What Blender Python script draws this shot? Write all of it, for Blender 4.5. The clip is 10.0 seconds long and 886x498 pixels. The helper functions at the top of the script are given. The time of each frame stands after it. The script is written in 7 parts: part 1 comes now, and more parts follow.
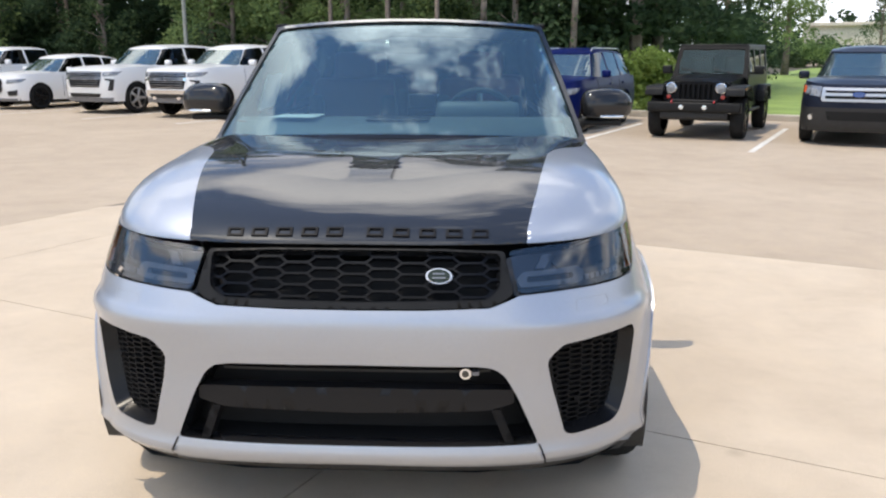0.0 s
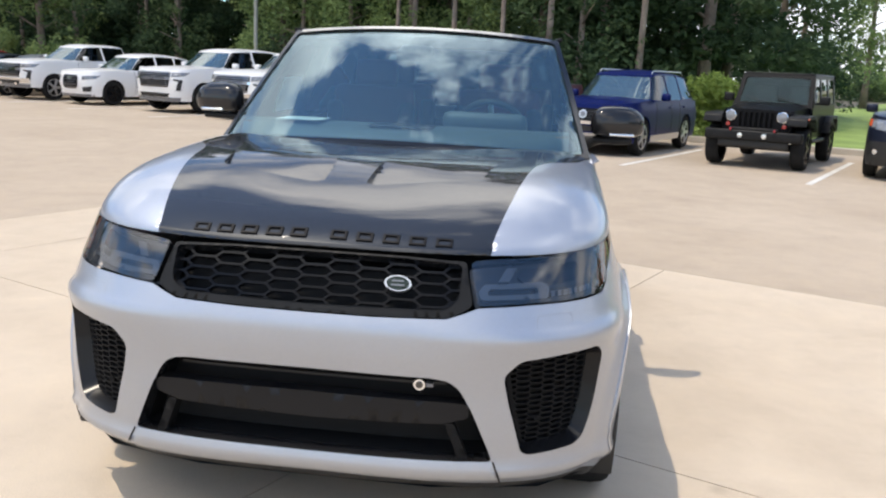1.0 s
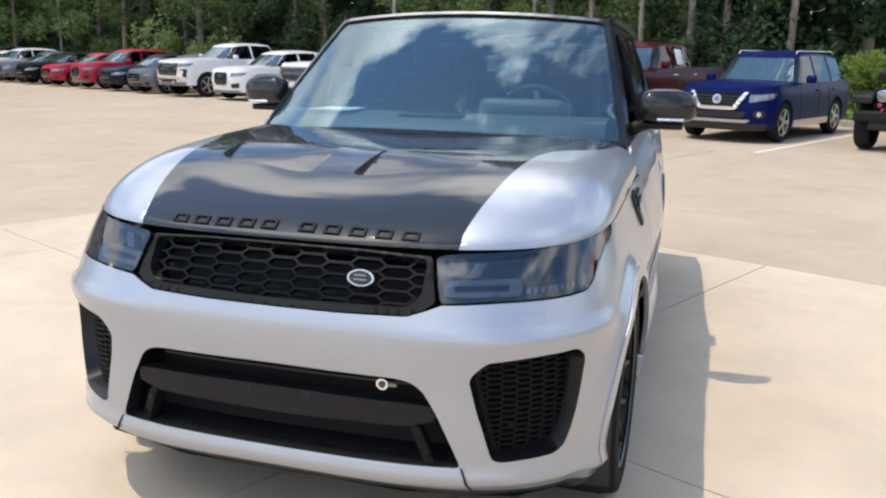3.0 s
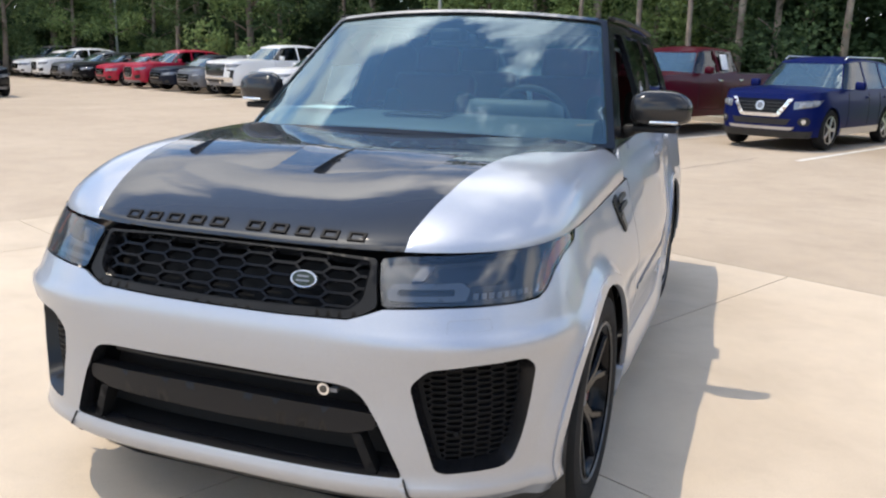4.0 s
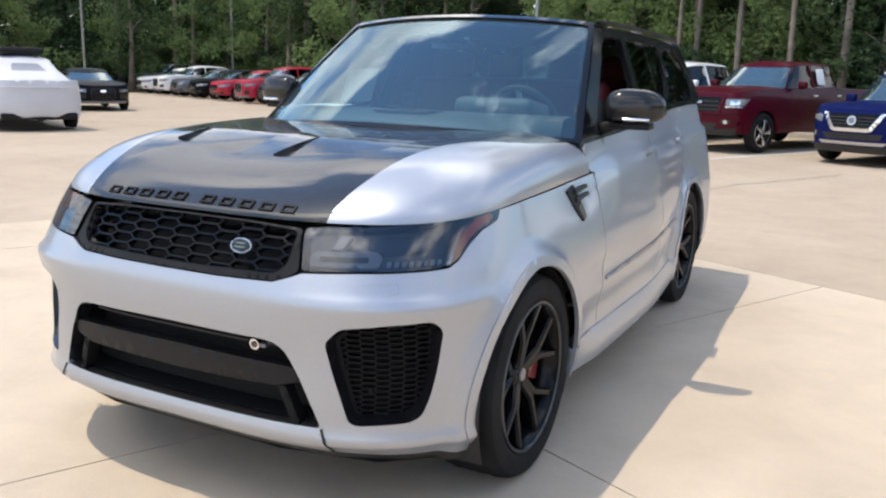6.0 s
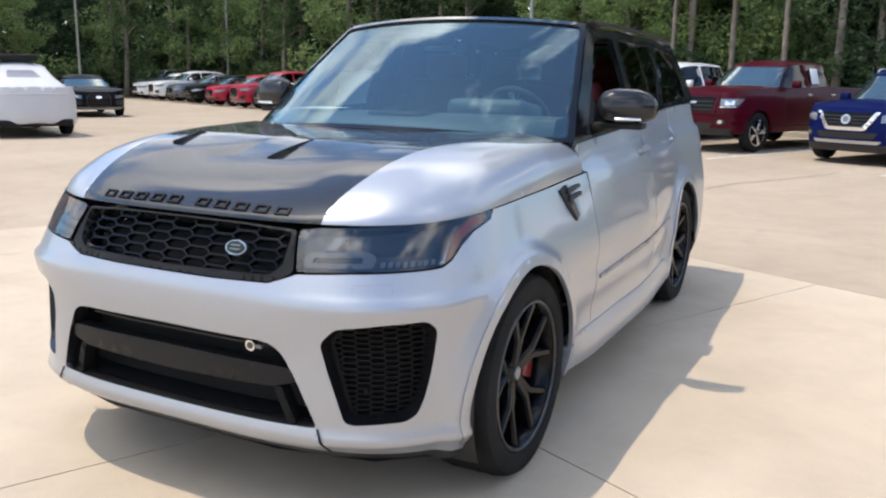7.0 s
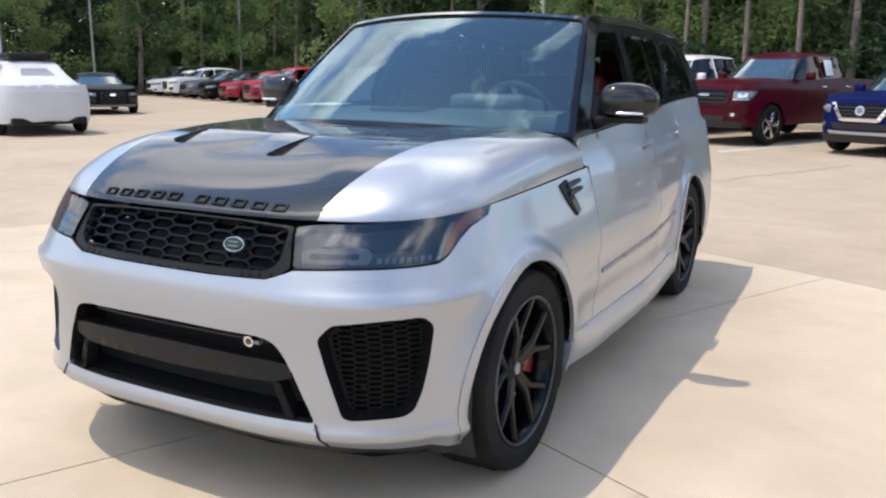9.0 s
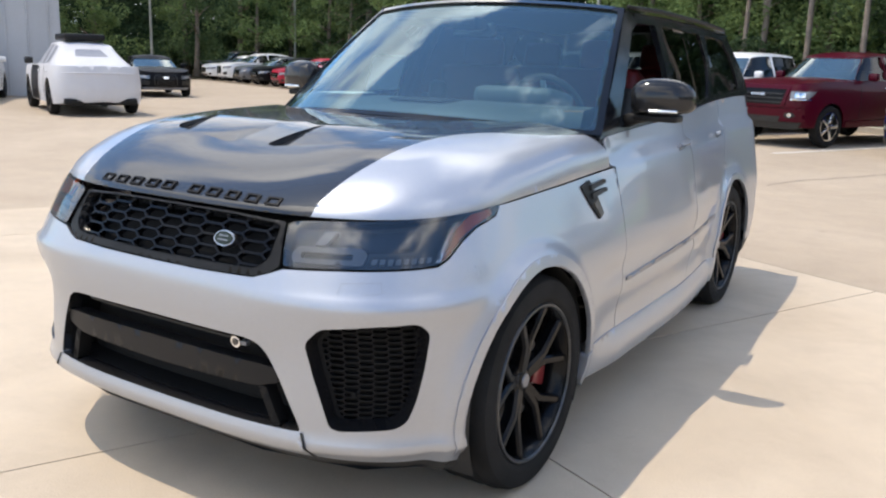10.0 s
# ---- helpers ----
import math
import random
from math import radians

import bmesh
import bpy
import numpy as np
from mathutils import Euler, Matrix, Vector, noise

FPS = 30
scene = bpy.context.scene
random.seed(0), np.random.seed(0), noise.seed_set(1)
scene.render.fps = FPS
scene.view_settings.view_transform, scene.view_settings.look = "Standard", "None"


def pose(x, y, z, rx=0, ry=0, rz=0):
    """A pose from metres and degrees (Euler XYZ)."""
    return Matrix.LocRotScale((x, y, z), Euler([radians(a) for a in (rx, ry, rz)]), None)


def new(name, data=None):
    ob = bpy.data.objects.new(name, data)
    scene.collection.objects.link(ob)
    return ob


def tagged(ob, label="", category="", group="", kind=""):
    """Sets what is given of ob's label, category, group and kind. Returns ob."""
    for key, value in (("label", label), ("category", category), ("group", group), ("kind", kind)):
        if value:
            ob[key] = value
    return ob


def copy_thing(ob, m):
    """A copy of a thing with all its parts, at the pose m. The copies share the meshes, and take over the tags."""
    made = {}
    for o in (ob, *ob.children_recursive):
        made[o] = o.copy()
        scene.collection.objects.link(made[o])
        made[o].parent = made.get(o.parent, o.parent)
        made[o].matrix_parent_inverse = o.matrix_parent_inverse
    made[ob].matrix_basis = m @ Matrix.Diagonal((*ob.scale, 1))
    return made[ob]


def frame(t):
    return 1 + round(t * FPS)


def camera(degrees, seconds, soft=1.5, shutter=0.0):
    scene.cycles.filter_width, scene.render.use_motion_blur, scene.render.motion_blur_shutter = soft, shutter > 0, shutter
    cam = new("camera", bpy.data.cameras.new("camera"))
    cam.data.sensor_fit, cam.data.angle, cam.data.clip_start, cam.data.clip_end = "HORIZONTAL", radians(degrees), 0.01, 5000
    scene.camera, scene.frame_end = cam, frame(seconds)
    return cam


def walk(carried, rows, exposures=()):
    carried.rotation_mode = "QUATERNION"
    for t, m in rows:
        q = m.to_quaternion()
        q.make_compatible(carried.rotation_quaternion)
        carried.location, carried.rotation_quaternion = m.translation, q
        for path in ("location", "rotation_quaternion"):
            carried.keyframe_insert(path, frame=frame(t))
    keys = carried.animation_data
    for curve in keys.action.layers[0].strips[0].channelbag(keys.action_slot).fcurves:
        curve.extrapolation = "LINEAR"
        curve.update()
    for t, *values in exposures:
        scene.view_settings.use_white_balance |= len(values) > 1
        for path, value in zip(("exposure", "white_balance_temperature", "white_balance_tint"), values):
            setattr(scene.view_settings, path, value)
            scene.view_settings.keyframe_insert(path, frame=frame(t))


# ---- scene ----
cam = camera(55.21, 10.0, 2.2)
# seconds, eye x y z, yaw to the left, pitch, roll
ROWS = [
    (0, 0.4120, -2.4529, 1.6296, 2.740, -12.977, -0.044),
    (0.5, 0.5342, -2.4137, 1.6214, 3.415, -12.710, 0.768),
    (1, 0.7228, -2.3829, 1.6034, 6.994, -12.029, 2.584),
    (1.5, 0.8549, -2.3290, 1.5994, 11.193, -12.453, 1.970),
    (2, 0.9789, -2.2113, 1.5870, 13.616, -13.812, 1.482),
    (2.5, 1.1081, -2.1652, 1.6052, 15.456, -13.282, 1.078),
    (4, 1.4996, -1.9397, 1.5810, 20.718, -12.800, 1.325),
    (4.5, 1.6190, -1.8449, 1.5762, 22.293, -12.370, 1.995),
    (5, 1.8469, -1.8524, 1.4890, 25.322, -11.507, 1.994),
    (5.5, 2.0906, -1.9022, 1.5096, 27.765, -11.908, 1.905),
    (7, 2.1663, -1.9491, 1.5035, 27.948, -11.548, 0.746),
    (7.5, 2.1664, -1.9392, 1.5031, 28.011, -11.862, 0.810),
    (8, 2.1848, -1.9335, 1.5049, 28.439, -12.028, 0.540),
    (8.5, 2.2123, -1.9394, 1.5042, 28.610, -11.951, 0.416),
    (9, 2.2191, -1.9241, 1.5075, 28.940, -11.906, 0.259),
    (9.5, 2.2235, -1.8158, 1.4914, 30.105, -12.433, 0.868),
    (10, 2.2468, -1.6801, 1.5038, 32.248, -12.539, 1.721),
]
walk(cam, [(t, pose(x, y, z, 90 + pitch, 0, yaw) @ pose(0, 0, 0, 0, 0, roll)) for t, x, y, z, yaw, pitch, roll in ROWS], [(0, 0.19), (1.0, 0.19), (2.5, 0.24), (5.0, 0.27), (10.0, 0.25)])

# ---- sky, sun and exposure ----
SUN_WAY = Vector((0.335, 0.18, -1.0)).normalized()
sun = new("sun", bpy.data.lights.new("sun", "SUN"))
sun.data.energy, sun.data.angle, sun.data.color = 2.52, radians(0.53), (1.0, 0.915, 0.80)
sun.matrix_world = Matrix.Translation((0, 0, 30)) @ SUN_WAY.to_track_quat("-Z", "Y").to_matrix().to_4x4()

world = bpy.data.worlds.new("sky")
scene.world = world
world.use_nodes = True
wt = world.node_tree
wt.nodes.clear()
w_out = wt.nodes.new("ShaderNodeOutputWorld")
w_bg = wt.nodes.new("ShaderNodeBackground")
w_sky = wt.nodes.new("ShaderNodeTexSky")
w_sky.sky_type, w_sky.sun_disc = "NISHITA", False
w_sky.sun_elevation, w_sky.sun_rotation = radians(67.6), math.atan2(-0.335, -0.18)
w_sky.air_density, w_sky.dust_density, w_sky.ozone_density = 1.0, 0.4, 1.5
w_bg.inputs["Strength"].default_value = 0.15
# fair-weather clouds over the whole sky
w_tc = wt.nodes.new("ShaderNodeTexCoord")
w_sep = wt.nodes.new("ShaderNodeSeparateXYZ")
w_max = wt.nodes.new("ShaderNodeMath")
w_max.operation = "ADD"
w_max.inputs[1].default_value = 0.22
w_div = wt.nodes.new("ShaderNodeVectorMath")
w_div.operation = "DIVIDE"
w_comb = wt.nodes.new("ShaderNodeCombineXYZ")
w_noise = wt.nodes.new("ShaderNodeTexNoise")
w_noise.inputs["Scale"].default_value = 1.5
w_noise.inputs["Detail"].default_value = 9.0
w_noise.inputs["Roughness"].default_value = 0.58
w_noise.inputs["Distortion"].default_value = 0.25
w_ramp = wt.nodes.new("ShaderNodeValToRGB")
w_ramp.color_ramp.elements[0].position, w_ramp.color_ramp.elements[1].position = 0.487, 0.600
w_mix = wt.nodes.new("ShaderNodeMix")
w_mix.data_type = "RGBA"
w_far = wt.nodes.new("ShaderNodeValToRGB")  # hazier clouds low down, brilliant ones overhead
w_far.color_ramp.elements[0].position, w_far.color_ramp.elements[1].position = 0.58, 0.90
w_far.color_ramp.elements[0].color, w_far.color_ramp.elements[1].color = (0.250, 0.265, 0.300, 1), (1.0, 1.01, 1.03, 1)
w_gain = wt.nodes.new("ShaderNodeVectorMath")
w_gain.operation = "SCALE"
w_gain.inputs["Scale"].default_value = 32.0
wl = wt.links.new
wl(w_tc.outputs["Generated"], w_sep.inputs[0])
wl(w_sep.outputs["Z"], w_max.inputs[0])
for k in range(3):
    wl(w_max.outputs[0], w_comb.inputs[k])
wl(w_tc.outputs["Generated"], w_div.inputs[0])
wl(w_comb.outputs[0], w_div.inputs[1])
w_shift = wt.nodes.new("ShaderNodeVectorMath")
w_shift.operation = "ADD"
w_shift.inputs[1].default_value = (7.2, 2.8, 0.0)
wl(w_div.outputs[0], w_shift.inputs[0])
wl(w_shift.outputs[0], w_noise.inputs["Vector"])
w_lift = wt.nodes.new("ShaderNodeMath")  # clouds crowd towards the horizon
w_lift.operation = "MULTIPLY_ADD"
w_lift.inputs[1].default_value, w_lift.inputs[2].default_value = -0.12, 0.085
w_sum = wt.nodes.new("ShaderNodeMath")
wl(w_sep.outputs["Z"], w_lift.inputs[0])
wl(w_noise.outputs["Fac"], w_sum.inputs[0])
wl(w_lift.outputs[0], w_sum.inputs[1])
wl(w_sum.outputs[0], w_ramp.inputs["Fac"])
wl(w_ramp.outputs["Color"], w_mix.inputs[0])
wl(w_sep.outputs["Z"], w_far.inputs["Fac"])
wl(w_far.outputs["Color"], w_gain.inputs[0])
wl(w_gain.outputs[0], w_mix.inputs[7])
w_tint = wt.nodes.new("ShaderNodeVectorMath")  # a clear, deep blue summer sky
w_tint.operation = "MULTIPLY"
w_tint.inputs[1].default_value = (0.97, 1.28, 1.55)
wl(w_sky.outputs[0], w_tint.inputs[0])
wl(w_tint.outputs[0], w_mix.inputs[6])
wl(w_mix.outputs[2], w_bg.inputs["Color"])
wl(w_bg.outputs[0], w_out.inputs[0])

scene.view_settings.use_white_balance = True
scene.view_settings.white_balance_temperature = 7000

# ---- materials ----
def material(name, colour, rough=0.5, metal=0.0, coat=0.0, spec=0.5):
    m = bpy.data.materials.new(name)
    m.use_nodes = True
    b = m.node_tree.nodes["Principled BSDF"]
    b.inputs["Base Color"].default_value = (*colour, 1)
    b.inputs["Roughness"].default_value = rough
    b.inputs["Metallic"].default_value = metal
    b.inputs["Specular IOR Level"].default_value = spec
    b.inputs["Coat Weight"].default_value = coat
    b.inputs["Coat Roughness"].default_value = 0.02
    m.diffuse_color = (*colour, 1)
    return m


def node(m, kind, **values):
    n = m.node_tree.nodes.new(kind)
    for key, value in values.items():
        n.inputs[key].default_value = value
    return n


def join(m, a, b):
    m.node_tree.links.new(a, b)


def shader(m):
    return m.node_tree.nodes["Principled BSDF"]


def texture_place(m, scale=(1, 1, 1)):
    tc, mp = node(m, "ShaderNodeTexCoord"), node(m, "ShaderNodeMapping", Scale=scale)
    join(m, tc.outputs["Object"], mp.inputs["Vector"])
    return mp.outputs["Vector"]


def ramp(m, fac, stops):
    r = node(m, "ShaderNodeValToRGB")
    els = r.color_ramp.elements
    while len(els) < len(stops):
        els.new(0.5)
    for e, (p, c) in zip(els, stops):
        e.position, e.color = p, (*c, 1)
    join(m, fac, r.inputs["Fac"])
    return r.outputs["Color"]


def blend(m, fac, a, b, mode="MIX"):
    x = node(m, "ShaderNodeMix")
    x.data_type, x.blend_type = "RGBA", mode
    for src, i in ((fac, 0), (a, 6), (b, 7)):
        if isinstance(src, (int, float)):
            x.inputs[i].default_value = src
        elif isinstance(src, tuple):
            x.inputs[i].default_value = (*src, 1)
        else:
            join(m, src, x.inputs[i])
    return x.outputs[2]


def bump(m, height, strength, distance=0.01, slot="Normal"):
    b = node(m, "ShaderNodeBump", Strength=strength, Distance=distance)
    join(m, height, b.inputs["Height"])
    join(m, b.outputs["Normal"], shader(m).inputs[slot])


def speckled(name, colour, rough, low, high, scale, fine, strength=0.2, **more):
    """A matt surface with stains at one scale and grain at another."""
    m = material(name, colour, rough, **more)
    v = texture_place(m)
    big, small = node(m, "ShaderNodeTexNoise", Scale=scale, Detail=5.0), node(m, "ShaderNodeTexNoise", Scale=fine, Detail=3.0)
    join(m, v, big.inputs["Vector"])
    join(m, v, small.inputs["Vector"])
    c = ramp(m, big.outputs["Fac"], [(0.3, low), (0.7, high)])
    g = ramp(m, small.outputs["Fac"], [(0.3, (0.78, 0.78, 0.78)), (0.7, (1.12, 1.12, 1.12))])
    join(m, blend(m, 1.0, c, g, "MULTIPLY"), shader(m).inputs["Base Color"])
    bump(m, small.outputs["Fac"], strength, 0.004)
    return m


def paint(name, colour, metal=0.35, rough=0.38, flake=0.10, coat=0.6):
    m = material(name, colour, rough, metal, coat=coat)
    v = texture_place(m)
    n = node(m, "ShaderNodeTexVoronoi", Scale=900.0)
    join(m, v, n.inputs["Vector"])
    lo, hi = tuple(c * (1 - flake) for c in colour), tuple(min(1.0, c * (1 + flake)) for c in colour)
    dust_haze = node(m, "ShaderNodeTexNoise", Scale=6.0, Detail=6.0)
    join(m, v, dust_haze.inputs["Vector"])
    c = ramp(m, n.outputs["Color"], [(0.0, lo), (1.0, hi)])
    join(m, c, shader(m).inputs["Base Color"])
    r = ramp(m, dust_haze.outputs["Fac"], [(0.3, (0.02,) * 3), (0.8, (0.10,) * 3)])
    join(m, r, shader(m).inputs["Coat Roughness"])
    return m


def pane(name, tint, gloss_rough=0.0, ior=1.5, dust_haze=0.0, sheen=(1.0, 1.0, 1.0)):
    """A pane of tinted glass: clear through, glossy by the Fresnel law, with bluish glare put in as a teal veil."""
    m = bpy.data.materials.new(name)
    m.use_nodes = True
    t = m.node_tree
    t.nodes.clear()
    out, mix = t.nodes.new("ShaderNodeOutputMaterial"), t.nodes.new("ShaderNodeMixShader")
    tr, gl, fr = t.nodes.new("ShaderNodeBsdfTransparent"), t.nodes.new("ShaderNodeBsdfGlossy"), t.nodes.new("ShaderNodeFresnel")
    tr.inputs["Color"].default_value = (*tint, 1)
    gl.inputs["Roughness"].default_value = gloss_rough
    gl.inputs["Color"].default_value = (*sheen, 1)
    fr.inputs["IOR"].default_value = ior
    t.links.new(fr.outputs[0], mix.inputs[0])
    # the teal veil paints haze and glare into the glass's own colour
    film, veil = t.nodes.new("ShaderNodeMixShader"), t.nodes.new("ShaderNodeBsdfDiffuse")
    film.inputs[0].default_value = dust_haze
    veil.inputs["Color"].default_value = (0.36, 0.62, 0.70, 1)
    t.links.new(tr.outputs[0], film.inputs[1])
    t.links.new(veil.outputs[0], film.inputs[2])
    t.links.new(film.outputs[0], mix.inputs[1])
    t.links.new(gl.outputs[0], mix.inputs[2])
    t.links.new(mix.outputs[0], out.inputs[0])
    return m


silver = paint("silver_paint", (0.405, 0.428, 0.473), 0.78, 0.42, coat=0.8)
gloss_black = material("gloss_black", (0.012, 0.012, 0.013), 0.12, coat=1.0)
satin_black = speckled("satin_black", (0.014, 0.014, 0.015), 0.42, (0.011,) * 3, (0.018,) * 3, 9.0, 400.0, 0.02, spec=0.16)
pillar_black = material("pillar_black", (0.008, 0.009, 0.012), 0.16, spec=0.35, coat=0.12)
mesh_black = material("mesh_black", (0.012, 0.012, 0.0125), 0.5, spec=0.08)
grille_black = material("grille_black", (0.006, 0.006, 0.007), 0.16, spec=0.16)
trim_black = speckled("trim_black", (0.015, 0.015, 0.016), 0.55, (0.011,) * 3, (0.019,) * 3, 12.0, 600.0, 0.12)
dark_void = material("dark_void", (0.018, 0.018, 0.018), 0.8, spec=0.1)
rubber = speckled("tyre_rubber", (0.017, 0.017, 0.0175), 0.8, (0.013,) * 3, (0.021, 0.021, 0.021), 7.0, 300.0, 0.2, spec=0.12)
rim_black = material("rim_black", (0.004, 0.0042, 0.005), 0.24, 0.0, coat=0.10, spec=0.14)
chrome = material("chrome", (0.80, 0.81, 0.83), 0.10, 1.0)
satin_chrome = material("satin_chrome", (0.50, 0.50, 0.51), 0.34, 0.85)
brushed = material("brushed_metal", (0.55, 0.56, 0.58), 0.28, 1.0)
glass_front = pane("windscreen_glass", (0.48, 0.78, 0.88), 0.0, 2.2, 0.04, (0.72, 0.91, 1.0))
glass_tint = pane("privacy_glass", (0.10, 0.12, 0.12))
screen_gloss = material("screen_edge_black", (0.008, 0.009, 0.011), 0.05, spec=0.5, coat=1.0)
shader(screen_gloss).inputs["Coat IOR"].default_value = 2.0
glass_car = pane("car_glass", (0.42, 0.50, 0.50))
glass_door = pane("door_glass", (0.24, 0.29, 0.30))
lens_clear = pane("lamp_lens", (0.74, 0.75, 0.77), 0.0, 1.85)
lens_red = material("red_lens", (0.35, 0.01, 0.01), 0.12, coat=1.0)
lens_amber = material("amber_lens", (0.75, 0.12, 0.03), 0.15, coat=1.0)
lamp_white = material("lamp_reflector", (0.75, 0.78, 0.80), 0.18, 0.8)
leather_red = speckled("red_leather", (0.14, 0.010, 0.013), 0.5, (0.125, 0.009, 0.012), (0.16, 0.012, 0.015), 8.0, 250.0, 0.2)
cabin_dark = speckled("cabin_plastic", (0.03, 0.033, 0.035), 0.6, (0.025,) * 3, (0.04, 0.042, 0.045), 6.0, 350.0, 0.2)

# ---- building helpers ----
def curve(knots, blur=0.0):
    """A smooth function through a few (place, value) knots."""
    a, b = [k[0] for k in knots], [k[1] for k in knots]
    t = np.linspace(a[0], a[-1], 500)
    v = np.interp(t, a, b)
    width = int(500 * blur / (a[-1] - a[0])) if blur else 0
    for _ in range(3 if width > 1 else 0):
        padded = np.concatenate([2 * v[0] - v[width:0:-1], v, 2 * v[-1] - v[-2:-width - 2:-1]])
        v = np.convolve(padded, np.ones(2 * width + 1) / (2 * width + 1), "valid")
    return lambda q: np.interp(q, t, v)


def rounded(points, r=0.02, steps=4):
    """A closed outline with its corners rounded."""
    p = [np.array(q, float) for q in points]
    out = []
    for k, c in enumerate(p):
        a, b = p[k - 1] - c, p[(k + 1) % len(p)] - c
        la, lb = np.linalg.norm(a), np.linalg.norm(b)
        q = min(r, 0.45 * la, 0.45 * lb)
        s, e = c + a / la * q, c + b / lb * q
        for i in range(steps + 1):
            f = i / steps
            out.append((1 - f) ** 2 * s + 2 * f * (1 - f) * c + f * f * e)
    return np.array(out)


def dense(loop, step):
    out = []
    for k in range(len(loop)):
        a, b = loop[k], loop[(k + 1) % len(loop)]
        n = max(1, int(np.ceil(np.linalg.norm(b - a) / step)))
        out += [a + (b - a) * i / n for i in range(n)]
    return np.array(out)


def inside(pts, loops):
    odd = np.zeros(len(pts), bool)
    for loop in loops:
        x1, y1 = loop[:, 0], loop[:, 1]
        x2, y2 = np.roll(x1, -1), np.roll(y1, -1)
        px, py = pts[:, 0:1], pts[:, 1:2]
        cross = (y1 > py) != (y2 > py)
        with np.errstate(divide="ignore", invalid="ignore"):
            xs = (x2 - x1) * (py - y1) / (y2 - y1) + x1
        odd ^= ((cross & (px < xs)).sum(1) % 2).astype(bool)
    return odd


def domain(loops, step):
    """Triangles that fill the outline loops[0] less the holes after it: points, triangles and the dense loops' index ranges."""
    from mathutils.geometry import delaunay_2d_cdt
    loops = [dense(np.asarray(l, float), step * 0.6) for l in loops]
    edge_pts = np.concatenate(loops)
    lo, hi = edge_pts.min(0), edge_pts.max(0)
    xs, ys = np.arange(lo[0] + step / 2, hi[0], step), np.arange(lo[1] + step / 2, hi[1], step * 0.87)
    if len(xs) and len(ys):
        g = np.stack(np.meshgrid(xs, ys), -1)
        g[1::2, :, 0] += step / 2
        g = g.reshape(-1, 2)
        g = g[inside(g, loops)]
        keep = np.ones(len(g), bool)
        for i in range(0, len(edge_pts), 200):
            d = ((g[:, None] - edge_pts[None, i:i + 200]) ** 2).sum(-1).min(1) if len(g) else np.zeros(0)
            keep &= d > (0.4 * step) ** 2
        g = g[keep]
    else:
        g = np.zeros((0, 2))
    pts = np.concatenate([edge_pts, g])
    edges, start, spans = [], 0, []
    for l in loops:
        n = len(l)
        edges += [(start + i, start + (i + 1) % n) for i in range(n)]
        spans.append((start, start + n))
        start += n
    v, _, f, ov, _, _ = delaunay_2d_cdt([Vector(p) for p in pts], edges, [], 0, 1e-6)
    v = np.array([tuple(p) for p in v])
    f = np.array([t for t in f if len(t) == 3])
    back = {}
    for i, orig in enumerate(ov):
        for o in orig:
            back[o] = i
    f = f[inside(v[f].mean(1), loops)]
    a, b, c = v[f[:, 0]], v[f[:, 1]], v[f[:, 2]]
    turn = (b[:, 0] - a[:, 0]) * (c[:, 1] - a[:, 1]) - (b[:, 1] - a[:, 1]) * (c[:, 0] - a[:, 0])
    f = np.where((turn < 0)[:, None], f[:, ::-1], f)
    rims = [[back[i] for i in range(s, e)] for s, e in spans]
    return v, f, rims


def mesh_of(name, verts, faces, smooth=True):
    me = bpy.data.meshes.new(name)
    me.from_pydata([tuple(map(float, p)) for p in verts], [], [tuple(map(int, f)) for f in faces])
    me.update()
    if smooth:
        me.polygons.foreach_set("use_smooth", [True] * len(me.polygons))
    return me


def sheet(name, loops, step, place, thick=0.0, flip=False, inset=0.0):
    """A panel: the filled outline laid on the surface place(a, b), with a rim that turns in by thick."""
    v, f, rims = domain(loops, step)
    p = place(v[:, 0], v[:, 1])
    faces = f[:, ::-1] if flip else f
    verts, quads = [p], [tuple(t) for t in faces]
    if thick:
        h = 1e-3
        n = np.cross(place(v[:, 0] + h, v[:, 1]) - p, place(v[:, 0], v[:, 1] + h) - p)
        n /= np.linalg.norm(n, axis=1, keepdims=True) + 1e-12
        if flip:
            n = -n
        base = len(p)
        for k, rim in enumerate(rims):
            area = np.sum(v[rim][:, 0] * np.roll(v[rim][:, 1], -1) - v[rim][:, 1] * np.roll(v[rim][:, 0], -1))
            m = len(rim)
            verts += [p[rim], p[rim] - n[rim] * thick]
            outer = (area > 0) == (k == 0)
            for i in range(m):
                j = (i + 1) % m
                q = (base + i, base + m + i, base + m + j, base + j)
                keep = (area > 0) != flip
                quads.append(q if keep else q[::-1])
            base += 2 * m
    return mesh_of(name, np.concatenate(verts), quads)


def mirrored(me):
    if isinstance(me, bmesh.types.BMesh):
        out = bpy.data.meshes.new("mirrored")
        me.to_mesh(out)
        me.free()
        out.polygons.foreach_set("use_smooth", [True] * len(out.polygons))
    else:
        out = me.copy()
    co = np.empty(len(out.vertices) * 3)
    out.vertices.foreach_get("co", co)
    co[0::3] *= -1
    out.vertices.foreach_set("co", co)
    out.flip_normals()
    return out


def root(name, label, category, group=""):
    ob = new(name)
    ob.empty_display_size = 0.2
    return tagged(ob, label, category, group)


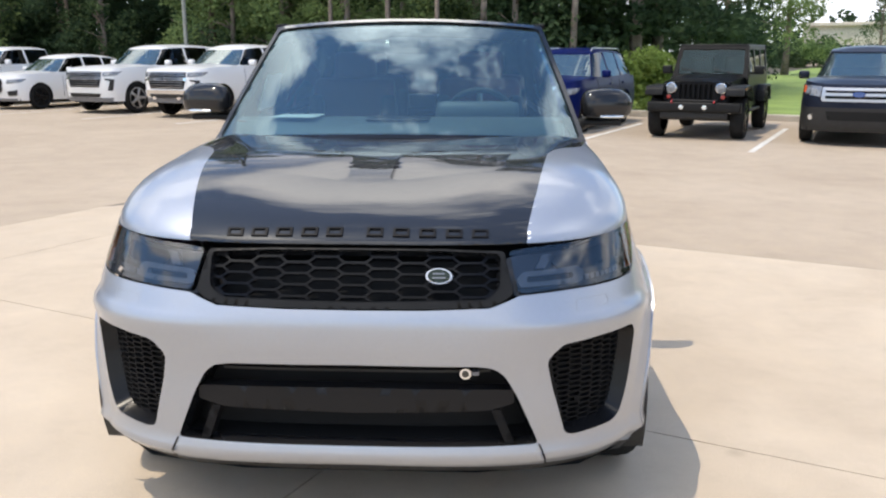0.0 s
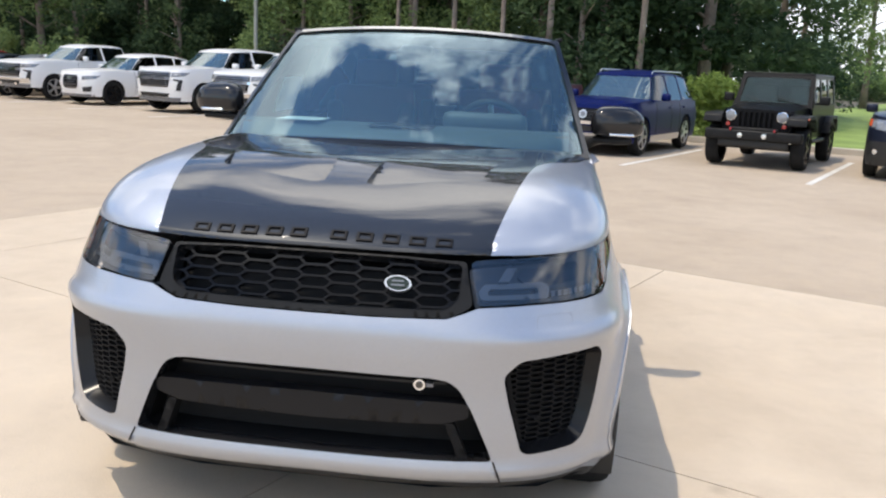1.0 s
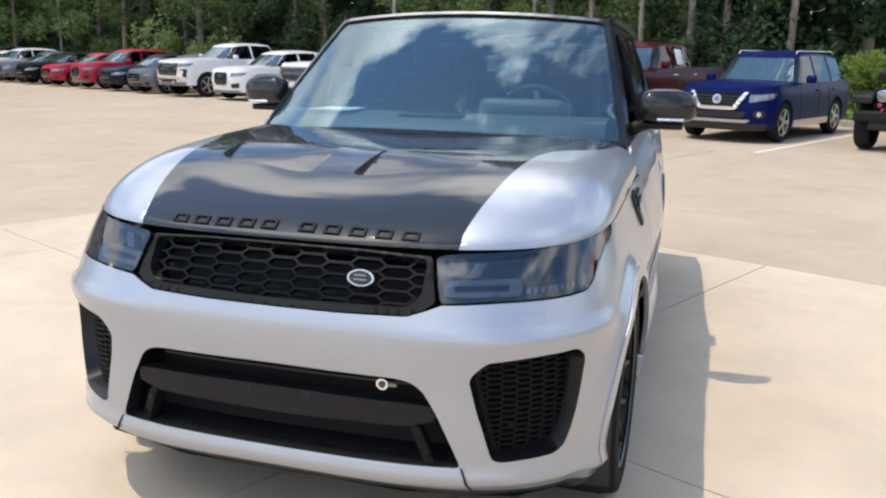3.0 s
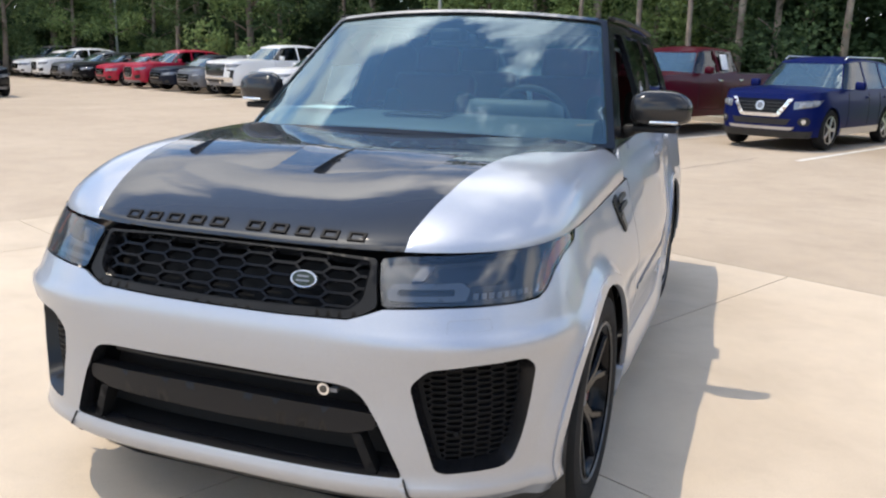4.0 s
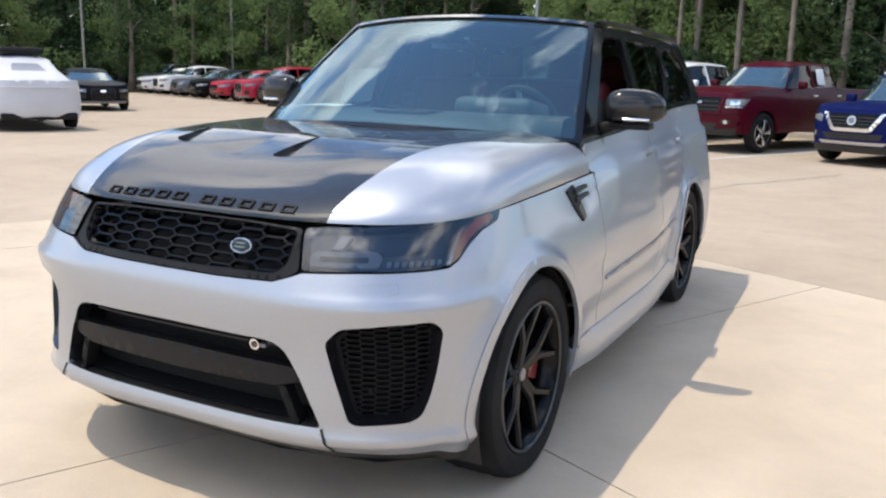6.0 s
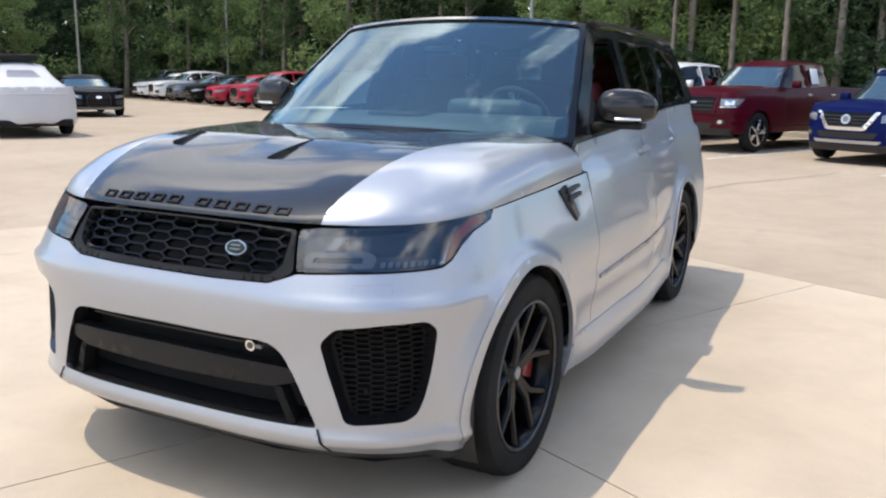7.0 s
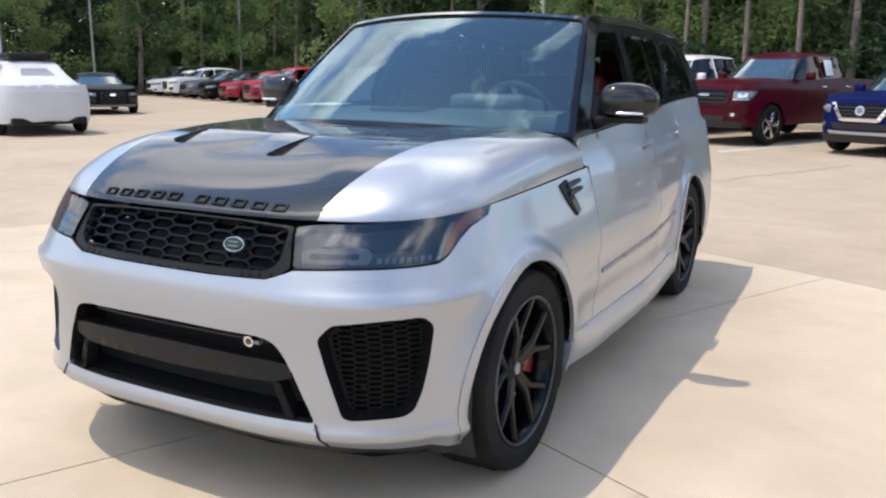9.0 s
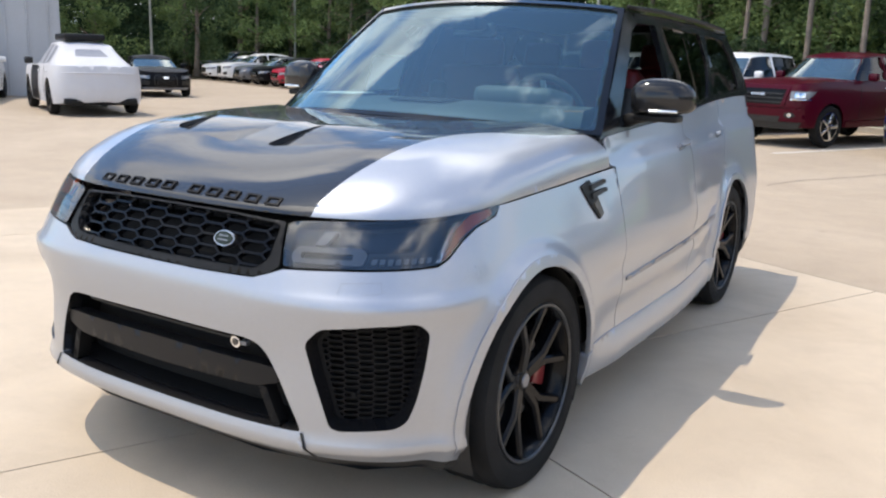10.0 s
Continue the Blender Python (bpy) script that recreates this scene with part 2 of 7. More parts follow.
def part(name, shape, mat, parent, label=""):
    """Link a mesh or bmesh as one part under its thing."""
    if isinstance(shape, bmesh.types.BMesh):
        me = bpy.data.meshes.new(name)
        shape.to_mesh(me)
        shape.free()
        me.polygons.foreach_set("use_smooth", [True] * len(me.polygons))
        shape = me
    if mat and not shape.materials:
        shape.materials.append(mat)
    ob = new(name, shape)
    ob.parent = parent
    if label:
        ob["label"] = label
    return ob


def sharp(bm, degrees=35):
    """Split edges sharper than this, so that smooth shading keeps the corners."""
    es = [e for e in bm.edges if len(e.link_faces) == 2 and e.calc_face_angle(0) > radians(degrees)]
    bmesh.ops.split_edges(bm, edges=es)
    return bm


def box(size, at=(0, 0, 0), bevel=0.0, turn=None, segs=2):
    bm = bmesh.new()
    m = Matrix.Translation(at) @ (turn.to_4x4() if turn else Matrix.Identity(4)) @ Matrix.Diagonal((*size, 1))
    bmesh.ops.create_cube(bm, size=1.0, matrix=m)
    if bevel:
        bmesh.ops.bevel(bm, geom=bm.edges[:], offset=bevel, segments=max(segs, 2), profile=0.6, affect="EDGES")
    return bm if bevel else sharp(bm, 50)


def lathe(profile, segs=48, axis="x"):
    """Turn a profile of (along, radius) about an axis."""
    verts, faces, m = [], [], len(profile)
    for i in range(segs):
        a = 2 * math.pi * i / segs
        for along, r in profile:
            q = (along, r * math.cos(a), r * math.sin(a))
            verts.append(q if axis == "x" else (q[1], along, q[2]) if axis == "y" else (q[1], q[2], along))
    for i in range(segs):
        j = (i + 1) % segs
        for k in range(m - 1):
            faces.append((i * m + k, j * m + k, j * m + k + 1, i * m + k + 1))
    bm = bmesh.new()
    bm.from_mesh(mesh_of("lathe", verts, faces))
    bmesh.ops.recalc_face_normals(bm, faces=bm.faces)
    return sharp(bm, 40)


def merged(*bms):
    out = bmesh.new()
    for b in bms:
        me = bpy.data.meshes.new("merge")
        b.to_mesh(me)
        b.free()
        out.from_mesh(me)
        bpy.data.meshes.remove(me)
    return out


def prism(loop, depth, axis="y", at=0.0, bevel=0.0):
    """An outline in the plane across the axis, drawn out by depth from at."""
    bm = bmesh.new()
    pick = {"x": lambda a, b, d: (d, a, b), "y": lambda a, b, d: (a, d, b), "z": lambda a, b, d: (a, b, d)}[axis]
    f = bm.faces.new([bm.verts.new(pick(a, b, at)) for a, b in loop])
    got = bmesh.ops.extrude_face_region(bm, geom=[f])
    move = pick(0, 0, depth)
    bmesh.ops.translate(bm, vec=move, verts=[g for g in got["geom"] if isinstance(g, bmesh.types.BMVert)])
    bmesh.ops.recalc_face_normals(bm, faces=bm.faces)
    if bevel:
        es = [e for e in bm.edges if e.calc_face_angle(0) > radians(40)]
        bmesh.ops.bevel(bm, geom=es, offset=bevel, segments=2, profile=0.7, affect="EDGES")
    return sharp(bm)


def tube(points, r, segs=8, closed=False):
    """A round bar along a line of points; r may be one radius or one for each point."""
    p = [Vector(q) for q in points]
    n = len(p)
    radii = r if isinstance(r, (list, tuple)) else [r] * n
    verts, faces = [], []
    side = None
    for i in range(n):
        a, b = p[(i - 1) % n if closed else max(i - 1, 0)], p[(i + 1) % n if closed else min(i + 1, n - 1)]
        way = (b - a).normalized()
        if side is None:
            side = way.orthogonal().normalized()
        side = (side - way * side.dot(way)).normalized()
        up = way.cross(side)
        for k in range(segs):
            t = 2 * math.pi * k / segs
            verts.append(p[i] + (side * math.cos(t) + up * math.sin(t)) * radii[i])
    for i in range(n if closed else n - 1):
        for k in range(segs):
            j, l = (i + 1) % n, (k + 1) % segs
            faces.append((i * segs + k, i * segs + l, j * segs + l, j * segs + k))
    bm = bmesh.new()
    bm.from_mesh(mesh_of("tube", verts, faces))
    if not closed:
        bmesh.ops.holes_fill(bm, edges=[e for e in bm.edges if len(e.link_faces) == 1])
    bmesh.ops.recalc_face_normals(bm, faces=bm.faces)
    return bm


class Shell:
    """A wall round a car: across its front, along its side and across its back. Places on it are (s, z): s runs from the front's
    middle round the corner and back along the side, negative on the other side."""

    def __init__(self, width, front, rear, yb, yr, n=3.5, nr=4.0, z0=0.6, bulge=None, taper=None):
        self.taper = taper
        self.width, self.front, self.rear, self.yb, self.yr, self.bulge = width, front, rear, yb, yr, bulge
        self.f = self.corner(n, float(width(z0)), yb - float(front(z0)))
        self.r = self.corner(nr, float(width(z0)), float(rear(z0)) - yr)
        self.l1, self.l3 = self.f[0][-1], self.r[0][-1]
        self.l2 = yr - yb
        self.end = self.l1 + self.l2 + self.l3
        self.w0, self.f0 = float(width(z0)), float(front(z0))

    @staticmethod
    def corner(n, w, b):
        k = 0.5 ** (1 / n)
        t = np.linspace(0, k, 300)
        x = np.concatenate([t, (1 - np.linspace(k, 0, 300)[1:] ** n) ** (1 / n)])
        y = np.concatenate([(1 - t ** n) ** (1 / n), np.linspace(k, 0, 300)[1:]])
        s = np.concatenate([[0], np.cumsum(np.hypot(np.diff(x * w), np.diff(y * b)))])
        return s, x, y

    def s_x(self, x):
        """The s of a place on the front, by its x."""
        return math.copysign(float(np.interp(abs(x) / self.w0, self.f[1], self.f[0])), x)

    def s_y(self, y):
        """The s of a place on the side, by its y."""
        if y >= self.yb:
            return self.l1 + y - self.yb
        return float(np.interp(-(self.yb - y) / (self.yb - self.f0), -self.f[2], self.f[0]))

    def raw(self, s, z):
        a, sign = np.abs(s), np.where(s < 0, -1.0, 1.0)
        w, f, r = self.width(z), self.front(z), self.rear(z)
        u = self.l1 + self.l2 + self.l3 - a
        fx, fy = np.interp(a, self.f[0], self.f[1]), np.interp(a, self.f[0], self.f[2])
        rx, ry = np.interp(u, self.r[0], self.r[1]), np.interp(u, self.r[0], self.r[2])
        t = np.clip((a - self.l1) / max(self.l2, 1e-6), 0, 1)
        y = np.where(a < self.l1, self.yb - (self.yb - f) * fy, np.where(a > self.l1 + self.l2, self.yr + (r - self.yr) * ry, self.yb + t * self.l2))
        x = w * np.where(a < self.l1, fx, np.where(a > self.l1 + self.l2, rx, 1.0)) * sign
        if self.taper:
            x = x * self.taper(y)
        return np.stack([x, y, z + 0 * x], -1)

    def at(self, s, z, out=0.0):
        s, z = np.asarray(s, float), np.asarray(z, float)
        p = self.raw(s, z)
        push = out + (self.bulge(p[..., 1], z, np.abs(s)) if self.bulge else 0.0)
        if np.any(push != 0):
            h = 2e-3
            n = np.cross(self.raw(s + h, z) - self.raw(s - h, z), self.raw(s, z + h) - self.raw(s, z - h))
            n /= np.linalg.norm(n, axis=-1, keepdims=True) + 1e-12
            p = p + n * np.broadcast_to(push, s.shape)[..., None]
        return p


def bridge(name, left, right, crown, n=14, power=2.0):
    """A skin from one edge curve to the other, raised by crown(i) in its middle."""
    t = np.linspace(0, 1, n)
    verts, faces = [], []
    for i, (a, b) in enumerate(zip(left, right)):
        for k in t:
            p = np.array(a) * (1 - k) + np.array(b) * k
            p[2] += crown[i] * (1 - abs(2 * k - 1) ** power)
            verts.append(p)
    for i in range(len(left) - 1):
        for k in range(n - 1):
            faces.append((i * n + k, i * n + k + 1, (i + 1) * n + k + 1, (i + 1) * n + k))
    bm = bmesh.new()
    bm.from_mesh(mesh_of(name, verts, faces))
    bmesh.ops.remove_doubles(bm, verts=bm.verts, dist=1e-4)
    bmesh.ops.recalc_face_normals(bm, faces=bm.faces)
    if sum(f.normal.z * f.calc_area() for f in bm.faces) < 0:
        bmesh.ops.reverse_faces(bm, faces=bm.faces)
    return bm

# ---- ground ----
LOT = radians(-25.0)  # the lot lies turned against the car's length


def lot(u, v, z=0.0):
    """A place in the lot's own lines: u along its rows, v away from the camera."""
    c, s = math.cos(LOT), math.sin(LOT)
    return Vector((u * c - v * s, u * s + v * c, z))


def lot_pose(u, v, z=0.0, turn=0.0):
    return Matrix.Translation(lot(u, v, z)) @ Matrix.Rotation(LOT + radians(turn), 4, "Z")


def worn(name, low, high, scale, fine):
    """A paved surface: cloudy tone, pale scuffs, dark spots and fine grain."""
    m = material(name, low, 0.88)
    v = texture_place(m)
    big = node(m, "ShaderNodeTexNoise", Scale=scale, Detail=6.0, Roughness=0.62, Distortion=0.6)
    scuff = node(m, "ShaderNodeTexNoise", Scale=2.6, Detail=7.0, Roughness=0.7)
    spot = node(m, "ShaderNodeTexVoronoi", Scale=1.3)
    small = node(m, "ShaderNodeTexNoise", Scale=fine, Detail=3.0)
    for n in (big, scuff, spot, small):
        join(m, v, n.inputs["Vector"])
    c = ramp(m, big.outputs["Fac"], [(0.32, low), (0.68, high)])
    g = ramp(m, small.outputs["Fac"], [(0.3, (0.84, 0.84, 0.84)), (0.7, (1.10, 1.10, 1.10))])
    c = blend(m, 1.0, c, g, "MULTIPLY")
    s = ramp(m, scuff.outputs["Fac"], [(0.34, (0.93, 0.93, 0.93)), (0.50, (1.0, 1.0, 1.0)), (0.68, (1.05, 1.045, 1.03))])
    c = blend(m, 1.0, c, s, "MULTIPLY")
    d = ramp(m, spot.outputs["Distance"], [(0.02, (0.72, 0.71, 0.70)), (0.07, (1.0, 1.0, 1.0))])
    c = blend(m, 0.6, c, d, "MULTIPLY")
    join(m, c, shader(m).inputs["Base Color"])
    bump(m, small.outputs["Fac"], 0.25, 0.004)
    return m


asphalt = worn("worn_lot_surface", (0.400, 0.318, 0.232), (0.468, 0.380, 0.286), 0.40, 160.0)
concrete = worn("pale_concrete", (0.49, 0.398, 0.296), (0.59, 0.490, 0.374), 0.7, 220.0)
joint_dirt = speckled("joint_filler", (0.20, 0.17, 0.14), 0.95, (0.15, 0.13, 0.105), (0.26, 0.225, 0.185), 3.0, 90.0, 0.2)
line_paint = speckled("line_paint", (0.70, 0.68, 0.63), 0.8, (0.60, 0.58, 0.53), (0.78, 0.76, 0.70), 4.0, 60.0, 0.2)
kerb_stone = speckled("kerb_concrete", (0.50, 0.45, 0.38), 0.9, (0.42, 0.38, 0.31), (0.56, 0.51, 0.43), 2.0, 80.0, 0.3)
grass_green = speckled("lawn", (0.17, 0.25, 0.05), 0.9, (0.15, 0.22, 0.042), (0.24, 0.33, 0.075), 0.6, 60.0, 0.6)
forest_soil = speckled("forest_floor", (0.07, 0.055, 0.035), 0.95, (0.045, 0.04, 0.025), (0.10, 0.085, 0.05), 0.5, 25.0, 0.6)

R = 900.0
ground = tagged(part("ground", mesh_of("ground", [(-R, -R, -0.012), (R, -R, -0.012), (R, R, -0.012), (-R, R, -0.012)], [(0, 1, 2, 3)], False), asphalt, None),
                "wide sun-bleached tan parking lot surface", "ground", kind="structure")


def slab(name, loop, top, thick, mat, parent, step=0.6):
    """A flat piece with a rim, its outline in the world's x and y."""
    me = sheet(name, [loop], step, lambda a, b: np.stack([a, b, np.full_like(a, top)], -1), thick)
    me.polygons.foreach_set("use_smooth", [False] * len(me.polygons))
    return part(name, me, mat, parent)

# the concrete pad: slabs between joints
pad = tagged(root("pavement", "pale concrete pad of large slabs with dark joints", "pavement"), kind="structure")
BACK, NEAR = 5.15, -9.5
U_JOINTS, V_JOINTS = [-9.3, -4.9, -0.47, 3.95, 8.4, 12.8], [-9.5, -5.9, -2.22, 1.45, 5.15]
part("joint_bed", mesh_of("joint_bed", [tuple(lot(u, v, -0.011)) for u, v in ((-6.2, NEAR), (12.8, NEAR), (12.8, BACK), (-6.2, BACK))], [(0, 1, 2, 3)], False), joint_dirt, pad)
for iu in range(5):
    for iv in range(4):
        u0, u1, v0, v1 = U_JOINTS[iu] + 0.004, U_JOINTS[iu + 1] - 0.004, V_JOINTS[iv] + 0.004, V_JOINTS[iv + 1] - 0.004
        u0 = max(u0, -6.15)
        if u1 - u0 < 0.2:
            continue
        corners = [(u0, v0), (u1, v0), (u1, v1), (u0, v1)]
        if iv == 3 and u0 < -6:
            corners = [(u0, v0), (u1, v0), (u1, v1), (-5.6, v1), (u0, 4.3)]
        slab("slab", rounded([tuple(lot(u, v)[:2]) for u, v in corners], 0.012, 2), 0.0, 0.011, concrete, pad)
for pts in (((-6.19, NEAR), (-6.165, NEAR), (-6.165, 4.3), (-6.19, 4.3)), ((-5.6, 5.155), (12.8, 5.155), (12.8, 5.185), (-5.6, 5.185))):
    part("pad_edge", mesh_of("pad_edge", [tuple(lot(u, v, -0.007)) for u, v in pts], [(0, 1, 2, 3)], False), joint_dirt, pad)

# ---- the silver SUV ----
HW = curve([(0.18, 0.96), (0.26, 1.000), (0.36, 1.024), (0.55, 1.036), (0.78, 1.032), (0.88, 1.008), (0.97, 0.980), (1.04, 0.960), (1.12, 0.936), (1.36, 0.872)], 0.03)
HF = curve([(0.18, 0.26), (0.25, 0.17), (0.30, 0.118), (0.37, 0.098), (0.45, 0.095), (0.60, 0.092), (0.72, 0.078), (0.80, 0.078), (0.845, 0.098), (0.90, 0.125), (0.96, 0.155), (1.02, 0.195), (1.06, 0.23), (1.36, 0.56)], 0.012)
HB = curve([(0.18, 4.70), (0.35, 4.83), (0.60, 4.87), (0.95, 4.84), (1.36, 4.74)], 0.05)
AXLE, REAR_AXLE, HUB, ARCH = 0.915, 3.838, 0.390, 0.428
ARCH_Y = 0.885


def flare(y, z, a):
    """The lip round each wheel arch, the sill's step and the doors' waist."""
    out = 0.0
    for ax in (ARCH_Y, REAR_AXLE):
        d = np.hypot(y - ax, z - HUB)
        k = np.clip((ARCH + 0.098 - d) / 0.065, 0, 1)
        out = out + 0.022 * k * k * (3 - 2 * k) * (a > 0.9)
    door = np.clip((y - 1.30) / 0.30, 0, 1) * np.clip((3.46 - y) / 0.20, 0, 1)
    door = door * door * (3 - 2 * door)
    out = out - 0.026 * door * np.exp(-((z - 0.46) / 0.11) ** 2) - 0.012 * door * np.exp(-((z - 0.66) / 0.05) ** 2)
    ridge = z - 0.790
    out = out + 0.017 * np.exp(-(ridge / np.where(ridge > 0, 0.020, 0.050)) ** 2) * np.clip((a - 0.35) / 0.5, 0, 1) * np.clip((1.35 - a) / 0.3, 0, 1)
    out = out + 0.024 * np.exp(-((z - 0.335) / 0.024) ** 2) * np.clip((1.30 - a) / 0.25, 0, 1)
    rise = 1.092 + 0.022 * (y - 1.7)
    low, high = np.clip((z - 0.80) / (rise - 0.80), 0, 1), np.clip((z - rise) / 0.040, 0, 1)
    out = out + 0.026 * low * low * (3 - 2 * low) * (1 - high * high * (3 - 2 * high)) * np.clip((y - 1.55) / 0.45, 0, 1)
    return out


def taper(y):
    """The body draws in towards its tail."""
    t = np.clip((np.asarray(y, float) - 2.45) / 1.5, 0, 1)
    return 1 - 0.100 * t * t * (3 - 2 * t)


hs = Shell(HW, HF, HB, 0.95, 4.35, 3.42, 4.0, 0.65, flare, taper)
hero = root("sport_utility_vehicle", "silver sport SUV with bare carbon bonnet and black roof", "car")


def both(name, me, mat, label="", parent=None):
    part(name, me, mat, parent or hero, label)
    part(name, mirrored(me), mat, parent or hero, label)


def on_shell(out=0.0):
    return lambda s, z: hs.at(s, z, out)


def ring(name, loop, place, d0, d1, shrink=1.0, step=0.02):
    """The wall that leads from an outline at depth d0 to the same outline, shrunk, at depth d1."""
    loop = dense(np.asarray(loop), step)
    mid = loop.mean(0)
    small = mid + (loop - mid) * shrink
    a, b = place(loop[:, 0], loop[:, 1], d0), place(small[:, 0], small[:, 1], d1)
    n = len(loop)
    faces = [(i, n + i, n + (i + 1) % n, (i + 1) % n) for i in range(n)]
    area = np.sum(loop[:, 0] * np.roll(loop[:, 1], -1) - loop[:, 1] * np.roll(loop[:, 0], -1))
    if area > 0:
        faces = [f[::-1] for f in faces]
    return mesh_of(name, np.concatenate([a, b]), faces)


def scaled(loop, k, kz=None):
    loop = np.asarray(loop, float)
    mid = loop.mean(0)
    return mid + (loop - mid) * [k, kz or k]


def half_turn(points):
    """Close a right half outline, given from its top middle or bottom middle, by its mirror image."""
    p = [tuple(q) for q in points]
    return p + [(-a, b) for a, b in reversed(p) if a > 1e-6]


carbon = material("bare_carbon", (0.018, 0.018, 0.020), 0.40, 0.0, coat=1.0, spec=0.08)
shader(carbon).inputs["Coat IOR"].default_value = 1.55
cv = texture_place(carbon, (1, 1, 1))
weave = node(carbon, "ShaderNodeTexChecker", Scale=420.0)
join(carbon, cv, weave.inputs["Vector"])
haze = node(carbon, "ShaderNodeTexNoise", Scale=3.0, Detail=4.0)
join(carbon, cv, haze.inputs["Vector"])
join(carbon, ramp(carbon, weave.outputs["Fac"], [(0.0, (0.009, 0.0095, 0.011)), (1.0, (0.020, 0.021, 0.024))]), shader(carbon).inputs["Base Color"])
join(carbon, ramp(carbon, haze.outputs["Fac"], [(0.3, (0.01,) * 3), (0.7, (0.03,) * 3)]), shader(carbon).inputs["Coat Roughness"])
mirror_carbon = material("mirror_carbon", (0.018, 0.018, 0.019), 0.10, spec=0.45)
seam_silver = material("silver_shut_line", (0.30, 0.31, 0.33), 0.5)
frame_black = material("frame_black", (0.007, 0.007, 0.008), 0.25, spec=0.28)
blade_black = material("blade_black", (0.012, 0.012, 0.013), 0.35, spec=0.2)
letter_black = material("letter_black", (0.008, 0.008, 0.009), 0.5, spec=0.12)
badge_green = material("badge_oval", (0.022, 0.034, 0.03), 0.6, spec=0.2)
caliper_red = material("caliper_red", (0.17, 0.006, 0.012), 0.35, coat=0.6)
seam_dark = material("panel_gap", (0.01, 0.01, 0.011), 0.7)
moulding_grey = material("moulding_grey", (0.16, 0.17, 0.19), 0.3, 0.3, coat=0.6)

S = hs.s_y
EDGE = curve([(0.15, 1.026), (0.30, 1.028), (0.55, 1.040), (0.75, 1.056), (1.20, 1.068), (1.70, 1.088), (2.0, 1.10)], 0.08)

# front bumper with its openings
lamp_loop = [(0.530, 1.011), (0.612, 1.019), (0.772, 1.026), (0.974, 1.036), (1.088, 1.040), (1.212, 1.048), (1.348, 1.055),
             (1.320, 1.025), (1.208, 1.001), (1.142, 0.969), (1.082, 0.922), (1.042, 0.904), (0.97, 0.900), (0.73, 0.895), (0.543, 0.886)]
lamp = rounded(lamp_loop, 0.018)
arch_front = [(S(ARCH_Y - ARCH * math.cos(a)), HUB + ARCH * math.sin(a)) for a in np.linspace(-0.285, math.pi / 2, 12)]
bumper_right = [(0.0, 0.298), (0.60, 0.288), (0.85, 0.280), (1.05, 0.276), (S(0.445), 0.268)] + arch_front[:8] + \
               [(1.142, 0.962), (1.084, 0.916), (1.044, 0.898), (0.97, 0.894), (0.73, 0.889), (0.548, 0.880), (0.497, 0.862), (0.445, 0.846), (0.22, 0.840), (0.0, 0.839)]
bumper_loop = np.array(half_turn(bumper_right))
intake = rounded(half_turn([(0.0, 0.374), (0.612, 0.376), (0.532, 0.545), (0.488, 0.622), (0.455, 0.648), (0.40, 0.657), (0.0, 0.660)]), 0.02)
fog = rounded([(0.627, 0.668), (0.681, 0.720), (0.839, 0.737), (0.977, 0.743), (1.016, 0.708), (0.998, 0.620), (0.968, 0.487), (0.944, 0.426), (0.908, 0.405), (0.731, 0.394), (0.703, 0.405), (0.647, 0.571)], 0.022)
fog_l = fog[::-1] * [-1, 1]
bumper = part("front_bumper", sheet("front_bumper", [bumper_loop, intake, fog, fog_l], 0.022, on_shell(), 0.012), silver, hero, "silver painted bumper with large intakes")

place3 = lambda s, z, d: hs.at(s, z, -d)
# fog intakes: a satin frame, a honeycomb and the dark behind it
def clipped(poly, outline):
    """The part of a polygon that lies inside an outline that bulges outward."""
    out = list(poly)
    turn = np.sign(np.sum(outline[:, 0] * np.roll(outline[:, 1], -1) - outline[:, 1] * np.roll(outline[:, 0], -1)))
    for p, q in zip(outline, np.roll(outline, -1, 0)):
        e = q - p
        if np.hypot(*e) < 1e-6:
            continue
        gap = [turn * (e[0] * (v[1] - p[1]) - e[1] * (v[0] - p[0])) for v in out]
        new_out = []
        for k in range(len(out)):
            a, b, ga, gb = out[k - 1], out[k], gap[k - 1], gap[k]
            if (ga >= 0) != (gb >= 0):
                new_out.append(a + (b - a) * ga / (ga - gb))
            if gb >= 0:
                new_out.append(b)
        out = new_out
        if not out:
            break
    keep = []
    for v in out:
        if not keep or np.hypot(*(v - keep[-1])) > 1e-3:
            keep.append(v)
    return np.array(keep)


def honeycomb(loop, pitch, flat, height, bar, inset):
    """Six-sided holes over an outline."""
    lo, hi = loop.min(0), loop.max(0)
    holes = []
    d = pitch - flat
    i = 0
    a = lo[0] - pitch
    while a < hi[0] + pitch:
        b = lo[1] - height + (height / 2 if i % 2 else 0)
        while b < hi[1] + height:
            hexa = np.array([(a - flat / 2 - d, b), (a - flat / 2, b - height / 2), (a + flat / 2, b - height / 2), (a + flat / 2 + d, b), (a + flat / 2, b + height / 2), (a - flat / 2, b + height / 2)])
            mid = hexa.mean(0)
            hexa = mid + (hexa - mid) * [1 - bar / (flat + d), 1 - bar / height]
            hexa = clipped(hexa, scaled(loop, inset))
            if len(hexa) > 2 and abs(np.sum(hexa[:, 0] * np.roll(hexa[:, 1], -1) - hexa[:, 1] * np.roll(hexa[:, 0], -1))) > 0.16 * height * (flat + d):
                holes.append(hexa)
            b += height
        a += pitch
        i += 1
    return holes


